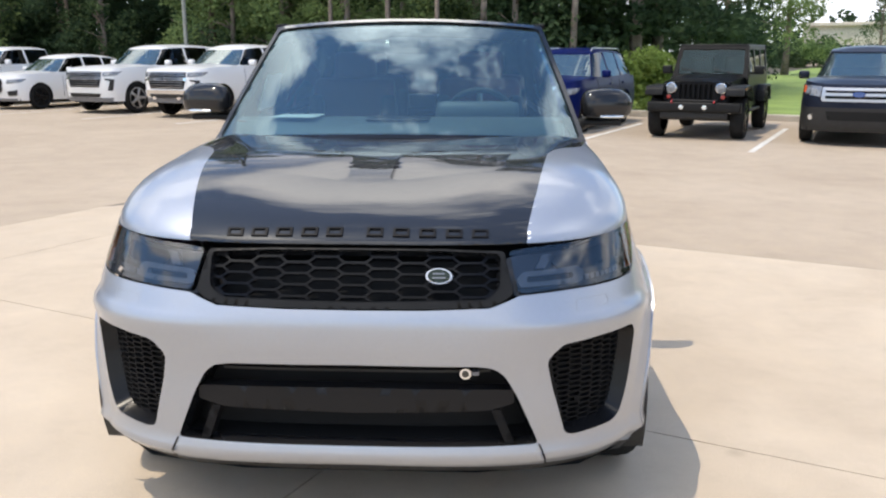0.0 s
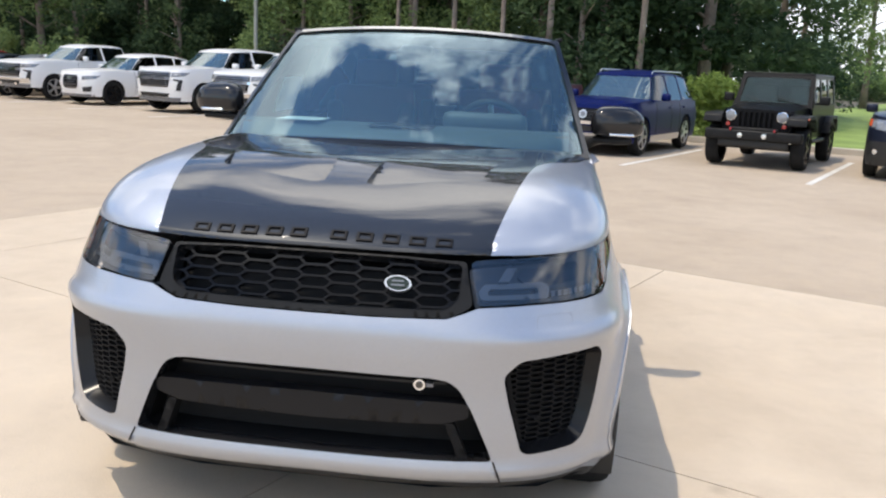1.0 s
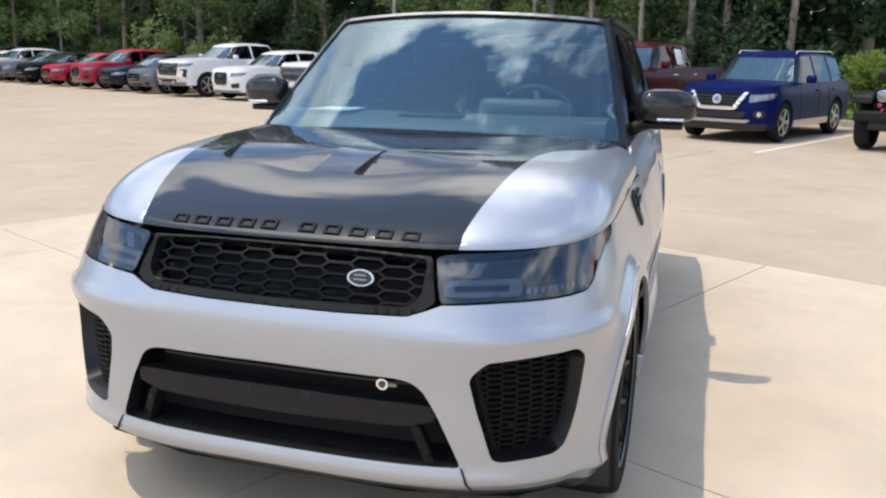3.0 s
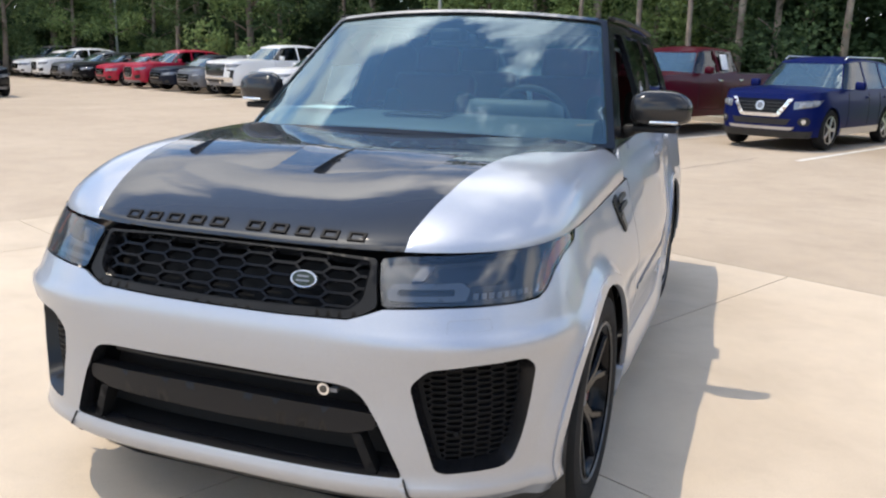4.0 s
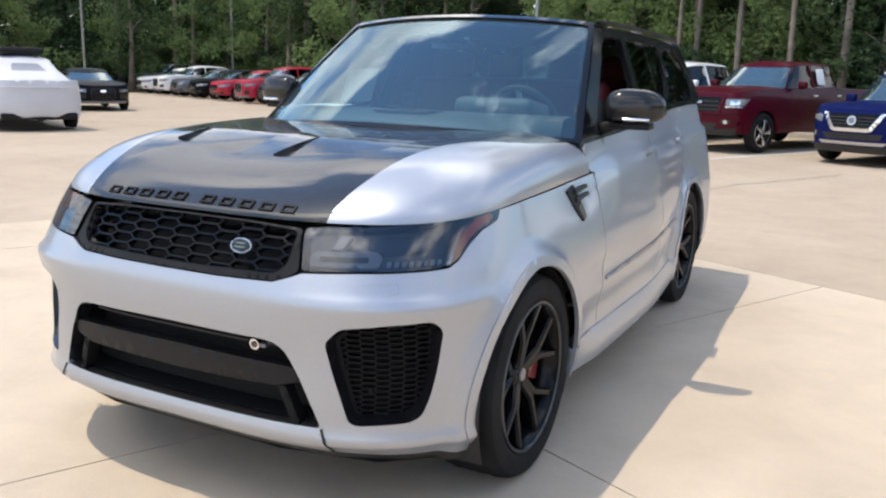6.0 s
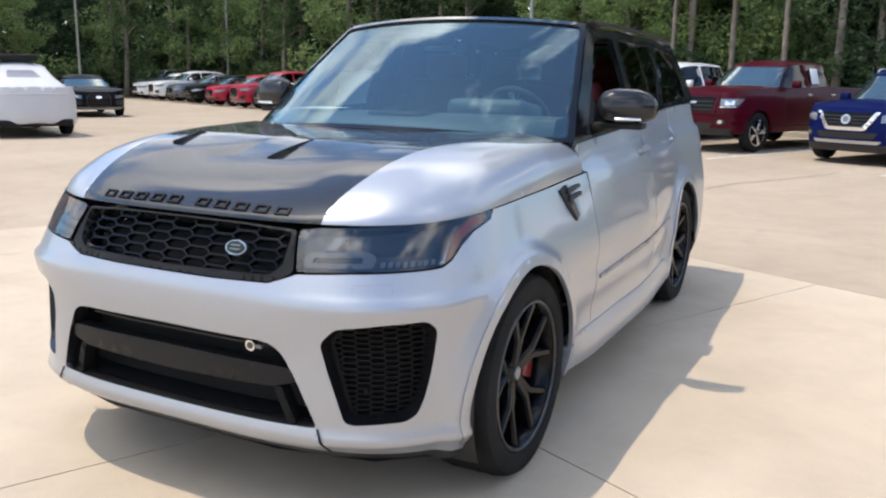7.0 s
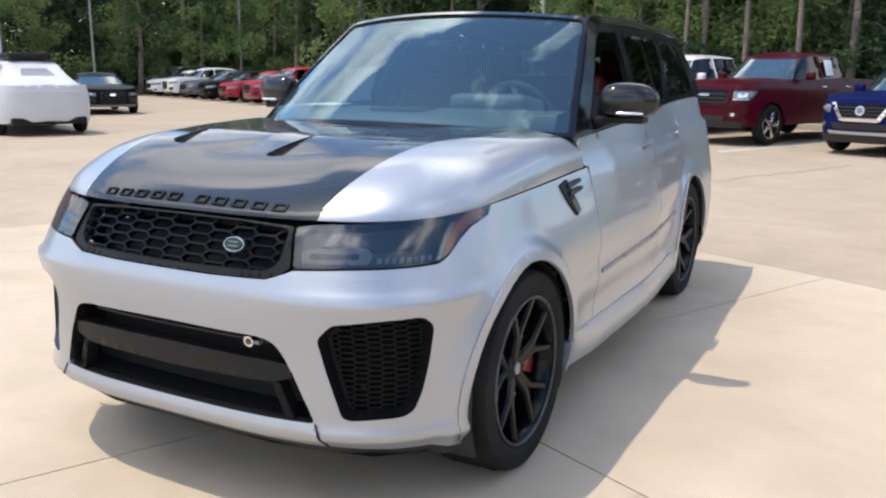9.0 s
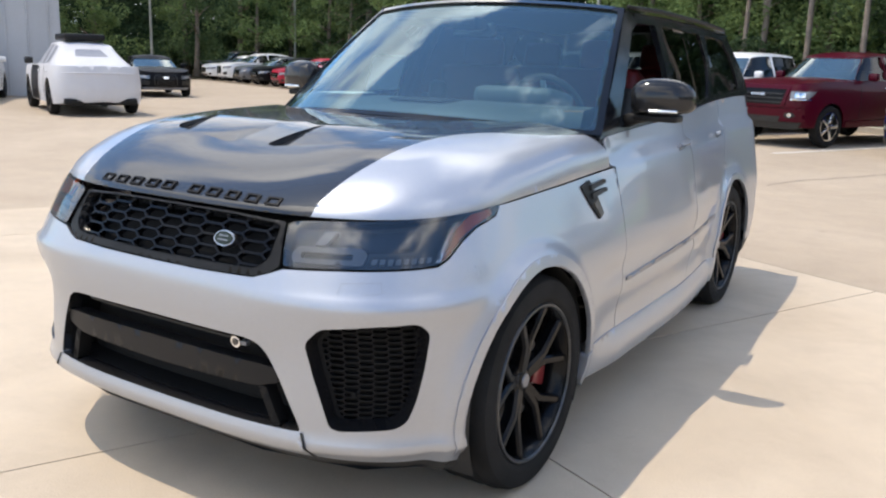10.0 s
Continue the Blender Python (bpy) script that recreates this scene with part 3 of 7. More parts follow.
fog_in = scaled(fog, 0.88, 0.92) + [0.006, 0.0]
mesh_holes = honeycomb(fog_in, 0.050, 0.038, 0.019, 0.005, 0.99)
both("intake_frame", ring("intake_frame", fog, place3, 0.0, 0.055, 0.90), frame_black, "satin black intake surround", bumper)
both("intake_mesh", sheet("intake_mesh", [scaled(fog, 0.93), *mesh_holes], 0.03, on_shell(-0.05), 0.018), mesh_black, "black honeycomb mesh", bumper)
both("intake_duct", sheet("intake_duct", [scaled(fog, 1.02)], 0.06, on_shell(-0.11)), dark_void, "", bumper)

# lower intake: frame, blade, legs and the dark behind
part("intake_frame", ring("intake_frame", intake, place3, 0.0, 0.05, 0.985), gloss_black, bumper)
blade = rounded(half_turn([(0.0, 0.487), (0.44, 0.497), (0.525, 0.520), (0.52, 0.566), (0.45, 0.571), (0.0, 0.575)]), 0.015)
part("intake_blade", sheet("intake_blade", [blade], 0.04, on_shell(-0.012), 0.05), blade_black, bumper, "satin black cross blade")
for sd in (1, -1):
    leg = np.array(rounded([(sd * 0.448, 0.50), (sd * 0.478, 0.50), (sd * 0.532, 0.378), (sd * 0.500, 0.378)], 0.008, 2))
    part("intake_leg", sheet("intake_leg", [leg if sd > 0 else leg[::-1]], 0.04, on_shell(-0.010), 0.05), mesh_black, bumper)
slat = [(-0.45, 0.608), (0.45, 0.608), (0.45, 0.616), (-0.45, 0.616)]
part("intake_slat", sheet("intake_slat", [np.array(slat)], 0.05, on_shell(-0.06), 0.01), trim_black, bumper)
part("duct_wall", ring("duct_wall", intake, place3, 0.045, 0.14, 1.0), mesh_black, bumper)
part("intake_duct", sheet("intake_duct", [scaled(intake, 1.02)], 0.06, on_shell(-0.13)), dark_void, bumper)
# lower lip between two seams, and the black apron under it
lip = np.array(half_turn([(0.0, 0.302), (0.648, 0.290), (0.611, 0.374), (0.0, 0.370)]))
part("lower_lip", sheet("lower_lip", [lip], 0.03, on_shell(0.004), 0.012), silver, bumper)
for sd in (1, -1):
    part("seam", tube([hs.at(np.array(sd * a), np.array(b), 0.0045) for a, b in ((0.613, 0.376), (0.630, 0.34), (0.650, 0.289))], 0.0035, 5), seam_dark, bumper)
apron = np.array(half_turn([(0.0, 0.240), (0.70, 0.235), (1.05, 0.235), (S(0.44), 0.235), (S(0.44), 0.276), (1.05, 0.284), (0.85, 0.288), (0.60, 0.296), (0.0, 0.306)]))
part("apron", sheet("apron", [apron], 0.04, on_shell(-0.003), 0.02), trim_black, bumper, "black plastic apron")
wash = dense(rounded([(0.735, 0.822), (0.870, 0.832), (0.866, 0.862), (0.742, 0.858)], 0.006), 0.02)
for sd in (1, -1):
    part("washer_cover", tube([hs.at(np.array(sd * a), np.array(b), 0.0) for a, b in wash], 0.0008, 5, True), seam_silver, bumper)
for sd in (1, -1):
    part("parking_sensor", lathe([(-0.004, 0.001), (-0.004, 0.009), (0.004, 0.009)], 14, "y"), mesh_black, bumper).location = hs.at(np.array(sd * 0.77), np.array(0.50), -0.045)

# grille
frame_loop = rounded(half_turn([(0.0, 0.844), (0.22, 0.845), (0.443, 0.851), (0.494, 0.867), (0.530, 0.888), (0.517, 1.012), (0.30, 1.020), (0.0, 1.021)]), 0.012)
mesh_loop = rounded(half_turn([(0.0, 0.866), (0.44, 0.874), (0.485, 0.905), (0.503, 1.004), (0.30, 1.014), (0.0, 1.015)]), 0.018)
grille = part("grille", sheet("grille", [frame_loop, mesh_loop], 0.02, on_shell(-0.006), 0.02), satin_black, hero, "black grille surround")
part("grille_bezel", ring("grille_bezel", mesh_loop, place3, 0.003, 0.05, 0.985), gloss_black, grille)
cells = honeycomb(mesh_loop, 0.100, 0.078, 0.034, 0.0070, 0.992)
part("grille_mesh", sheet("grille_mesh", [scaled(mesh_loop, 1.01), *cells], 0.03, on_shell(-0.026), 0.022), grille_black, grille, "gloss black honeycomb mesh")
part("grille_duct", sheet("grille_duct", [scaled(mesh_loop, 1.04)], 0.06, on_shell(-0.10)), dark_void, grille)
bz = 0.942
oval = np.array([(0.287 + 0.045 * math.cos(a), bz + 0.023 * math.sin(a)) for a in np.linspace(0, 2 * math.pi, 28, endpoint=False)])
badge = part("badge", sheet("badge", [oval], 0.012, on_shell(-0.006), 0.02), brushed, grille, "oval chrome badge")
part("badge_face", sheet("badge_face", [scaled(oval, 0.84)], 0.012, on_shell(-0.002), 0.004), badge_green, badge)
for bz0, half_w in ((0.948, 0.020), (0.936, 0.022)):
    bar = np.array([(0.287 - half_w, bz0 - 0.0022), (0.287 + half_w, bz0 - 0.0022), (0.287 + half_w, bz0 + 0.0022), (0.287 - half_w, bz0 + 0.0022)])
    part("badge_bar", sheet("badge_bar", [bar], 0.01, on_shell(-0.0005), 0.003), moulding_grey, badge)
dot = np.array([(0.362 + 0.019 * math.cos(a), 0.626 + 0.019 * math.sin(a)) for a in np.linspace(0, 2 * math.pi, 22, endpoint=False)])
small = part("trim_badge", sheet("trim_badge", [dot], 0.01, on_shell(-0.012), 0.03), chrome, bumper, "small round chrome badge")
part("badge_face", sheet("badge_face", [scaled(dot, 0.62)], 0.01, on_shell(-0.010), 0.002), gloss_black, small)
part("badge_bar", sheet("badge_bar", [np.array([(0.384, 0.620), (0.406, 0.620), (0.406, 0.632), (0.384, 0.632)])], 0.01, on_shell(-0.012), 0.02), moulding_grey, small)

# headlights
bucket_mat = material("lamp_housing", (0.085, 0.086, 0.09), 0.35, 0.3)
guide = material("light_guide", (0.30, 0.31, 0.33), 0.3, 0.1, coat=0.4)
projector_dark = material("projector_glass", (0.05, 0.052, 0.058), 0.15, spec=0.5)
for sd in (1, -1):
    fix = (lambda me: me) if sd > 0 else mirrored
    hl = part("headlight", fix(ring("headlight", lamp, place3, -0.001, 0.035, 0.985)), gloss_black, hero, "smoked headlight unit")
    part("lens", fix(sheet("lens", [scaled(lamp, 0.995)], 0.03, on_shell(0.001))), lens_clear, hl, "clear lamp cover")
    part("housing", fix(sheet("housing", [scaled(lamp, 1.0)], 0.03, lambda s, z: hs.at(s, z, -0.062))), bucket_mat, hl)
    drl = rounded([(0.560, 0.908), (0.80, 0.912), (0.815, 0.945), (0.79, 0.962), (0.575, 0.955), (0.552, 0.93)], 0.012)
    hole = rounded([(0.585, 0.922), (0.765, 0.926), (0.765, 0.944), (0.59, 0.940)], 0.008)
    part("light_guide", fix(sheet("light_guide", [drl, hole], 0.03, on_shell(-0.025), 0.02)), guide, hl, "pale daytime light guide")
    arm = rounded([(0.625, 0.963), (0.665, 0.965), (0.70, 1.005), (0.66, 1.005)], 0.006)
    part("light_guide", fix(sheet("light_guide", [arm], 0.03, on_shell(-0.030), 0.02)), guide, hl)
    bezel = rounded([(0.70, 0.985), (0.74, 0.955), (0.99, 0.958), (1.01, 1.000), (0.98, 1.016), (0.72, 1.008)], 0.016)
    part("projector", fix(sheet("projector", [bezel], 0.03, on_shell(-0.050), 0.012)), projector_dark, hl, "dark projector unit")
    for k in range(8):
        a = 0.825 + 0.028 * k
        q = rounded([(a, 0.918), (a + 0.018, 0.918), (a + 0.022, 0.934), (a + 0.004, 0.934)], 0.003, 2)
        part("light_cell", fix(sheet("light_cell", [q], 0.02, on_shell(-0.040), 0.01)), guide, hl)
    fin = rounded([(1.045, 0.912), (1.062, 0.914), (1.125, 0.995), (1.150, 1.024), (1.120, 1.022), (1.095, 0.99)], 0.006)
    part("light_guide", fix(sheet("light_guide", [fin], 0.03, on_shell(-0.018), 0.02)), lamp_white, hl)
    amber = rounded([(1.064, 0.914), (1.088, 0.928), (1.142, 0.976), (1.21, 1.006), (1.31, 1.032), (1.29, 1.046), (1.185, 1.038), (1.125, 1.004)], 0.008)
    part("side_marker", fix(sheet("side_marker", [amber], 0.03, on_shell(-0.006), 0.012)), lens_amber, hl, "red-orange side marker")

# front wings
wing_loop = [(1.1425, 0.9615), (1.127, 0.944)] + arch_front[6:] + \
            [(S(ARCH_Y - ARCH * math.cos(a)), HUB + ARCH * math.sin(a)) for a in np.linspace(math.pi / 2, math.pi, 10)][1:] + \
            [(S(1.32), 0.385), (S(1.6965), 0.385), (S(1.7005), 0.70), (S(1.7055), 1.00), (S(1.700), float(EDGE(1.70)) - 0.003)] + \
            [(S(y), float(EDGE(y)) - 0.003) for y in (1.5, 1.2, 0.95, 0.80)] + [(1.352, 1.051), (1.324, 1.021), (1.211, 0.996)]
both("front_wing", sheet("front_wing", [np.array(wing_loop)], 0.024, on_shell(-0.0008), 0.012), silver)

# doors, rear quarter and sill
BELT = curve([(1.55, 1.205), (1.75, 1.222), (2.7, 1.262), (3.7, 1.315), (4.8, 1.345)], 0.1)


def belt_line(y0, y1, n=8, drop=0.004):
    return [(S(y), float(BELT(y)) - drop) for y in np.linspace(y0, y1, n)]


fd = [(S(1.700), 0.386), (S(2.755), 0.386)] + [(S(2.775), 0.7), (S(2.765), 1.05), (S(2.755), float(BELT(2.755)) - 0.004)] + belt_line(2.70, 1.70) + [(S(1.668), 1.198), (S(1.664), 1.096), (S(1.708), 1.088), (S(1.708), 1.00), (S(1.703), 0.70)]
both("front_door", sheet("front_door", [np.array(fd)], 0.045, on_shell(), 0.012), silver)
ra = [(S(REAR_AXLE - (ARCH + 0.004) * math.cos(a)), HUB + (ARCH + 0.004) * math.sin(a)) for a in np.linspace(0.02, math.pi - 0.02, 16)]
rd = [(S(2.762), 0.386), (S(3.40), 0.386), ra[0], *ra[1:6], (S(3.66), 0.95), (S(3.74), 1.15), (S(3.76), float(BELT(3.76)) - 0.004)] + belt_line(3.70, 2.80) + [(S(2.762), float(BELT(2.762)) - 0.004), (S(2.772), 1.05), (S(2.782), 0.7)]
both("rear_door", sheet("rear_door", [np.array(rd)], 0.045, on_shell(), 0.012), silver)
end = hs.end
rq = [*ra[5:], (S(4.30), 0.34), (end, 0.34), (end, 1.05), (end - 0.40, 1.30)] + belt_line(4.35, 3.80) + [(S(3.766), 1.30), (S(3.746), 1.15), (S(3.666), 0.95)]
both("rear_quarter", sheet("rear_quarter", [np.array(rq)], 0.05, on_shell(), 0.012), silver)
sill = [(S(ARCH_Y - ARCH * math.cos(a)), HUB + ARCH * math.sin(a)) for a in (math.pi - 0.005, math.pi + 0.12, math.pi + 0.24)] + [(S(1.335), 0.255), (S(3.40), 0.262), (S(3.425), 0.33), (S(3.42), 0.396), (S(1.700), 0.396)]
both("side_sill", sheet("side_sill", [np.array(sill)], 0.03, lambda s, z: hs.at(s, z, 0.004 + 0.026 * np.clip((0.396 - z) / 0.09, 0, 1) * np.clip((s - S(1.34)) / 0.35, 0, 1) * np.clip((S(3.43) - s) / 0.12, 0, 1)), 0.05), silver)
# body-coloured lips that finish the wheel arches
for ay, a0, a1 in ((ARCH_Y, -0.20, math.pi - 0.03), (REAR_AXLE, 0.03, math.pi - 0.06)):
    th = np.linspace(a0, a1, 26)
    lip_in = [(S(ay - (ARCH + 0.002) * math.cos(a)), HUB + (ARCH + 0.002) * math.sin(a)) for a in th]
    lip_out = [(S(ay - (ARCH + 0.040) * math.cos(a)), HUB + (ARCH + 0.040) * math.sin(a)) for a in th[::-1]]
    both("arch_lip", sheet("arch_lip", [np.array(lip_in + lip_out)[::-1]], 0.03, on_shell(0.005), 0.010), silver)
# grey instead of body silver puts the groove's dark shading into the colour
both("door_moulding", sheet("door_moulding", [rounded([(S(1.74), 0.600), (S(3.36), 0.640), (S(3.36), 0.664), (S(1.74), 0.618)], 0.006)], 0.025, on_shell(0.005), 0.008), moulding_grey, "door moulding, groove shading in its grey")
for y0, y1 in ((2.50, 2.70), (3.46, 3.66)):
    q = rounded([(S(y0), 1.108), (S(y1), 1.122), (S(y1), 1.144), (S(y0), 1.130)], 0.008)
    both("door_handle", sheet("door_handle", [q], 0.03, on_shell(0.030), 0.025), silver)
    # grey patch on the skin, painting the shade of the handle's recess
    q2 = rounded([(S(y0 + 0.03), 1.090), (S(y1 - 0.05), 1.098), (S(y1 - 0.05), 1.112), (S(y0 + 0.03), 1.106)], 0.006)
    both("handle_cup", sheet("handle_cup", [q2], 0.02, on_shell(0.002), 0.004), moulding_grey)
# wing vent
vent_bronze = material("vent_bronze", (0.10, 0.09, 0.075), 0.5, 0.2)
vent = rounded([(S(1.335), 1.045), (S(1.425), 1.062), (S(1.475), 0.985), (S(1.50), 0.925), (S(1.455), 0.905), (S(1.395), 0.965)], 0.010)
for sd in (1, -1):
    fix = (lambda me: me) if sd > 0 else mirrored
    vt = part("wing_vent", fix(sheet("wing_vent", [vent], 0.02, on_shell(0.006), 0.012)), satin_black, hero, "black wing vent with a bronze plate")
    for z in (1.032, 1.000):
        q = rounded([(S(1.405), z - 0.010), (S(1.56), z + 0.004), (S(1.56), z + 0.020), (S(1.41), z + 0.010)], 0.005, 2)
        part("vent_blade", fix(sheet("vent_blade", [q], 0.03, on_shell(0.016), 0.014)), trim_black, vt)
    q = rounded([(S(1.415), 0.972), (S(1.468), 0.985), (S(1.493), 0.925), (S(1.455), 0.912)], 0.006, 2)
    part("vent_plate", fix(sheet("vent_plate", [q], 0.03, on_shell(0.010), 0.004)), vent_bronze, vt)

# rear: tailgate, lamps, bumper
tg = np.array(rounded([(end - 0.62, 0.62), (end + 0.0, 0.62), (end, 1.30), (end - 0.62, 1.30)], 0.03))
both("tailgate", sheet("tailgate", [tg], 0.06, on_shell(0.004), 0.012), silver)
both("tail_lamp", sheet("tail_lamp", [rounded([(end - 0.98, 1.02), (end - 0.60, 1.02), (end - 0.60, 1.19), (end - 0.98, 1.17)], 0.03)], 0.05, on_shell(0.008), 0.02), lens_red)
both("rear_bumper", sheet("rear_bumper", [np.array([(S(4.28), 0.24), (end, 0.26), (end, 0.345), (S(4.28), 0.345)])], 0.06, on_shell(-0.004), 0.02), trim_black)

# bonnet: one clamshell with a bare carbon middle and painted sides
HYB, HB_LEN, HN = 0.95, 0.745, 3.3
HPEAK = curve([(0.15, 0.150), (0.30, 0.150), (0.54, 0.176), (0.80, 0.190), (1.10, 0.196), (1.70, 0.190)], 0.06)


def bonnet(x, y, out=0.0):
    x, y = np.asarray(x, float), np.asarray(y, float)
    e = EDGE(np.clip(y, 0.15, 2.0))
    w = HW(e)
    t, f = np.abs(x) / w, np.clip((HYB - y) / HB_LEN, 0, None)
    rho = (t ** HN + f ** HN) ** (1 / HN) + 1e-9
    side = np.clip((t / rho) ** HN, 0, 1)
    near = np.clip(1 - rho, 0, 1)
    real = 1 - near ** 1.5
    k = np.where(rho < 1, real / rho, 1.0)
    k = 1 + (k - 1) * np.clip((rho - 0.35) / 0.4, 0, 1)
    r = np.clip(rho * k, 0, 1)
    boxy = np.clip((y - 0.55) / 0.75, 0, 1)
    p, q = 2.2 + (3.0 + 4.0 * boxy) * side, 1.6 + (0.30 + 0.55 * boxy) * side
    px, py = x * k, np.where(y < HYB, HYB - (HYB - y) * k, y)
    z = e + HPEAK(np.clip(y, 0.15, 1.7)) * (1 - r ** p) ** (1 / q)
    # raised centre between two shallow valleys
    z = z + 0.005 * np.exp(-((np.abs(px) - 0.70) / 0.10) ** 2) * np.clip((py - 0.45) / 0.5, 0, 1)
    pts = np.stack([px, py, z], -1)
    if out:
        pts = pts + np.array([0, 0, out])
    return pts


def plan(points):
    """Places of the bonnet's plan in its own net."""
    want = np.array(points, float)
    net = want.copy()
    for _ in range(60):
        net += (want - bonnet(net[:, 0], net[:, 1])[:, :2]) * 0.7
    return net


def ring_edge(a0, a1, n):
    """The bonnet's rim in its own plan, from one turn to another (0: front middle, 1: side at the corner)."""
    out = []
    for a in np.linspace(a0, a1, n):
        ang = a * math.pi / 2
        sx, cy = math.sin(ang) ** (2 / HN), max(0.0, math.cos(ang)) ** (2 / HN)
        y = HYB - HB_LEN * cy
        k = 0.9962 + 0.0033 * math.sin(ang) ** 2
        out.append((float(HW(EDGE(y))) * sx * k, HYB - HB_LEN * cy * k))
    return out


def rear_line(x):
    """The bonnet's rear edge in plan."""
    return 1.275 + 0.36 * (abs(x) / 0.90) ** 2.2


BORDER = [(0.555, 0.262), (0.573, 0.34), (0.600, 0.47), (0.630, 0.65), (0.662, 0.88), (0.700, 0.99), (0.790, 1.14), (0.838, 1.26), (0.862, 1.40), (0.882, 1.56)]
rim_front = ring_edge(0.0, 1.0, 60)
start = [q for q in rim_front if q[0] < 0.5527]
finish = [q for q in rim_front if q[0] > 0.5540]
corner_y = float(np.interp(0.553, [q[0] for q in rim_front], [q[1] for q in rim_front]))
way = np.array(BORDER)
way = np.stack([np.interp(np.linspace(0.275, 1.55, 44), way[:, 1], way[:, 0]), np.linspace(0.275, 1.55, 44)], -1)
BORDER = [(0.553, corner_y)] + [tuple(q) for q in plan(way)]
BORDER[-1] = (BORDER[-1][0], rear_line(BORDER[-1][0]))
mid_right = start + BORDER + [(x, rear_line(x)) for x in np.linspace(BORDER[-1][0], 0.0, 12)][1:]
mid_loop = np.array(half_turn([(max(a, 0.0), b) for a, b in mid_right]))
VENT = rounded(plan([(0.075, 0.555), (0.115, 0.540), (0.44, 0.600), (0.490, 0.645), (0.550, 0.98), (0.10, 0.88)]), 0.02)
VENT_L = VENT[::-1] * [-1, 1]
hood = part("bonnet", sheet("bonnet", [mid_loop, VENT, VENT_L], 0.018, bonnet, 0.01), carbon, hero, "bare carbon bonnet with two vents")
side_loop = finish + [(float(HW(EDGE(y))) * 0.9995, y) for y in np.linspace(1.0, 1.66, 10)] + [(0.915, 1.650)] + BORDER[::-1]
both("painted_side", sheet("painted_side", [np.array(side_loop)], 0.014, bonnet, 0.01), silver, "silver painted bonnet side", hood)


def vent_floor(x, y, extra=0.0):
    p = bonnet(x, y)
    deep = 0.001 + 0.036 * np.clip((0.84 + 0.07 * np.clip((np.abs(x) - 0.1) / 0.4, 0, 1) - np.asarray(y)) / 0.30, 0, 1) ** 1.3
    return p - np.stack([0 * deep, 0 * deep, deep + extra], -1)


for loop in (VENT, VENT_L):
    part("vent_floor", sheet("vent_floor", [loop], 0.03, vent_floor), carbon, hood)
    d = dense(loop, 0.008)
    a, b = bonnet(d[:, 0], d[:, 1]), vent_floor(d[:, 0], d[:, 1])
    n = len(d)
    turn = np.sum(d[:, 0] * np.roll(d[:, 1], -1) - d[:, 1] * np.roll(d[:, 0], -1)) > 0
    fs = [(i, (i + 1) % n, n + (i + 1) % n, n + i) for i in range(n)]
    part("vent_wall", mesh_of("vent_wall", np.concatenate([a, b]), fs if not turn else [f[::-1] for f in fs]), carbon, hood)
# raised letters, drawn as plain hollow blocks
def nose_strip(x, d):
    """A place on the bonnet's nose, d metres along the surface from its rim."""
    y0 = float(np.interp(abs(x), [q[0] for q in rim_front], [q[1] for q in rim_front]))
    ys = y0 + np.linspace(0.0, 1.0, 120) ** 2 * 0.30
    line = bonnet(np.full(120, x), ys)
    run = np.concatenate([[0], np.cumsum(np.linalg.norm(np.diff(line, axis=0), axis=1))])
    p = np.array([np.interp(d, run, line[:, k]) for k in range(3)])
    p[0] = x
    q = np.array([np.interp(d + 0.004, run, line[:, k]) for k in range(3)])
    up = np.array([0.0, -(q[2] - p[2]), q[1] - p[1]])
    return p, up / np.linalg.norm(up)


for x in (-0.400, -0.318, -0.236, -0.152, -0.070, 0.062, 0.148, 0.234, 0.320, 0.405):
    verts = []
    for lift in (-0.002, 0.007):
        for inner in (1.0, 0.52):
            for sx, sd in ((-1, -1), (1, -1), (1, 1), (-1, 1)):
                p, up = nose_strip(x + sx * 0.027 * (inner if inner == 1.0 else 0.68), 0.047 + sd * 0.018 * (inner if inner == 1.0 else 0.62))
                verts.append(tuple(p + up * lift))
    fs = [(8 + k, 8 + (k + 1) % 4, 12 + (k + 1) % 4, 12 + k) for k in range(4)] + [(k, (k + 1) % 4, 8 + (k + 1) % 4, 8 + k) for k in range(4)] + [(4 + k, 12 + k, 12 + (k + 1) % 4, 4 + (k + 1) % 4) for k in range(4)]
    part("letter_block", mesh_of("letter_block", verts, fs, False), letter_black, hood)

# windscreen, roof and pillars
def screen(u, v, out=0.0):
    u, v = np.asarray(u, float), np.asarray(v, float)
    base = np.stack([0.900 * u, 1.290 + 0.385 * np.abs(u) ** 2.2, 1.272 - 0.050 * u ** 2], -1)
    head = np.stack([0.716 * u, 2.150 + 0.150 * u ** 2, 1.800 - 0.035 * u ** 2], -1)
    p = base + (head - base) * v[..., None]
    bow = (0.030 * (1 - u ** 2) + 0.012) * 4 * v * (1 - v) * 0.6
    return p + np.stack([0 * bow, -0.6 * bow, 0.8 * bow], -1) + np.array([0, -0.5, 0.86]) * out


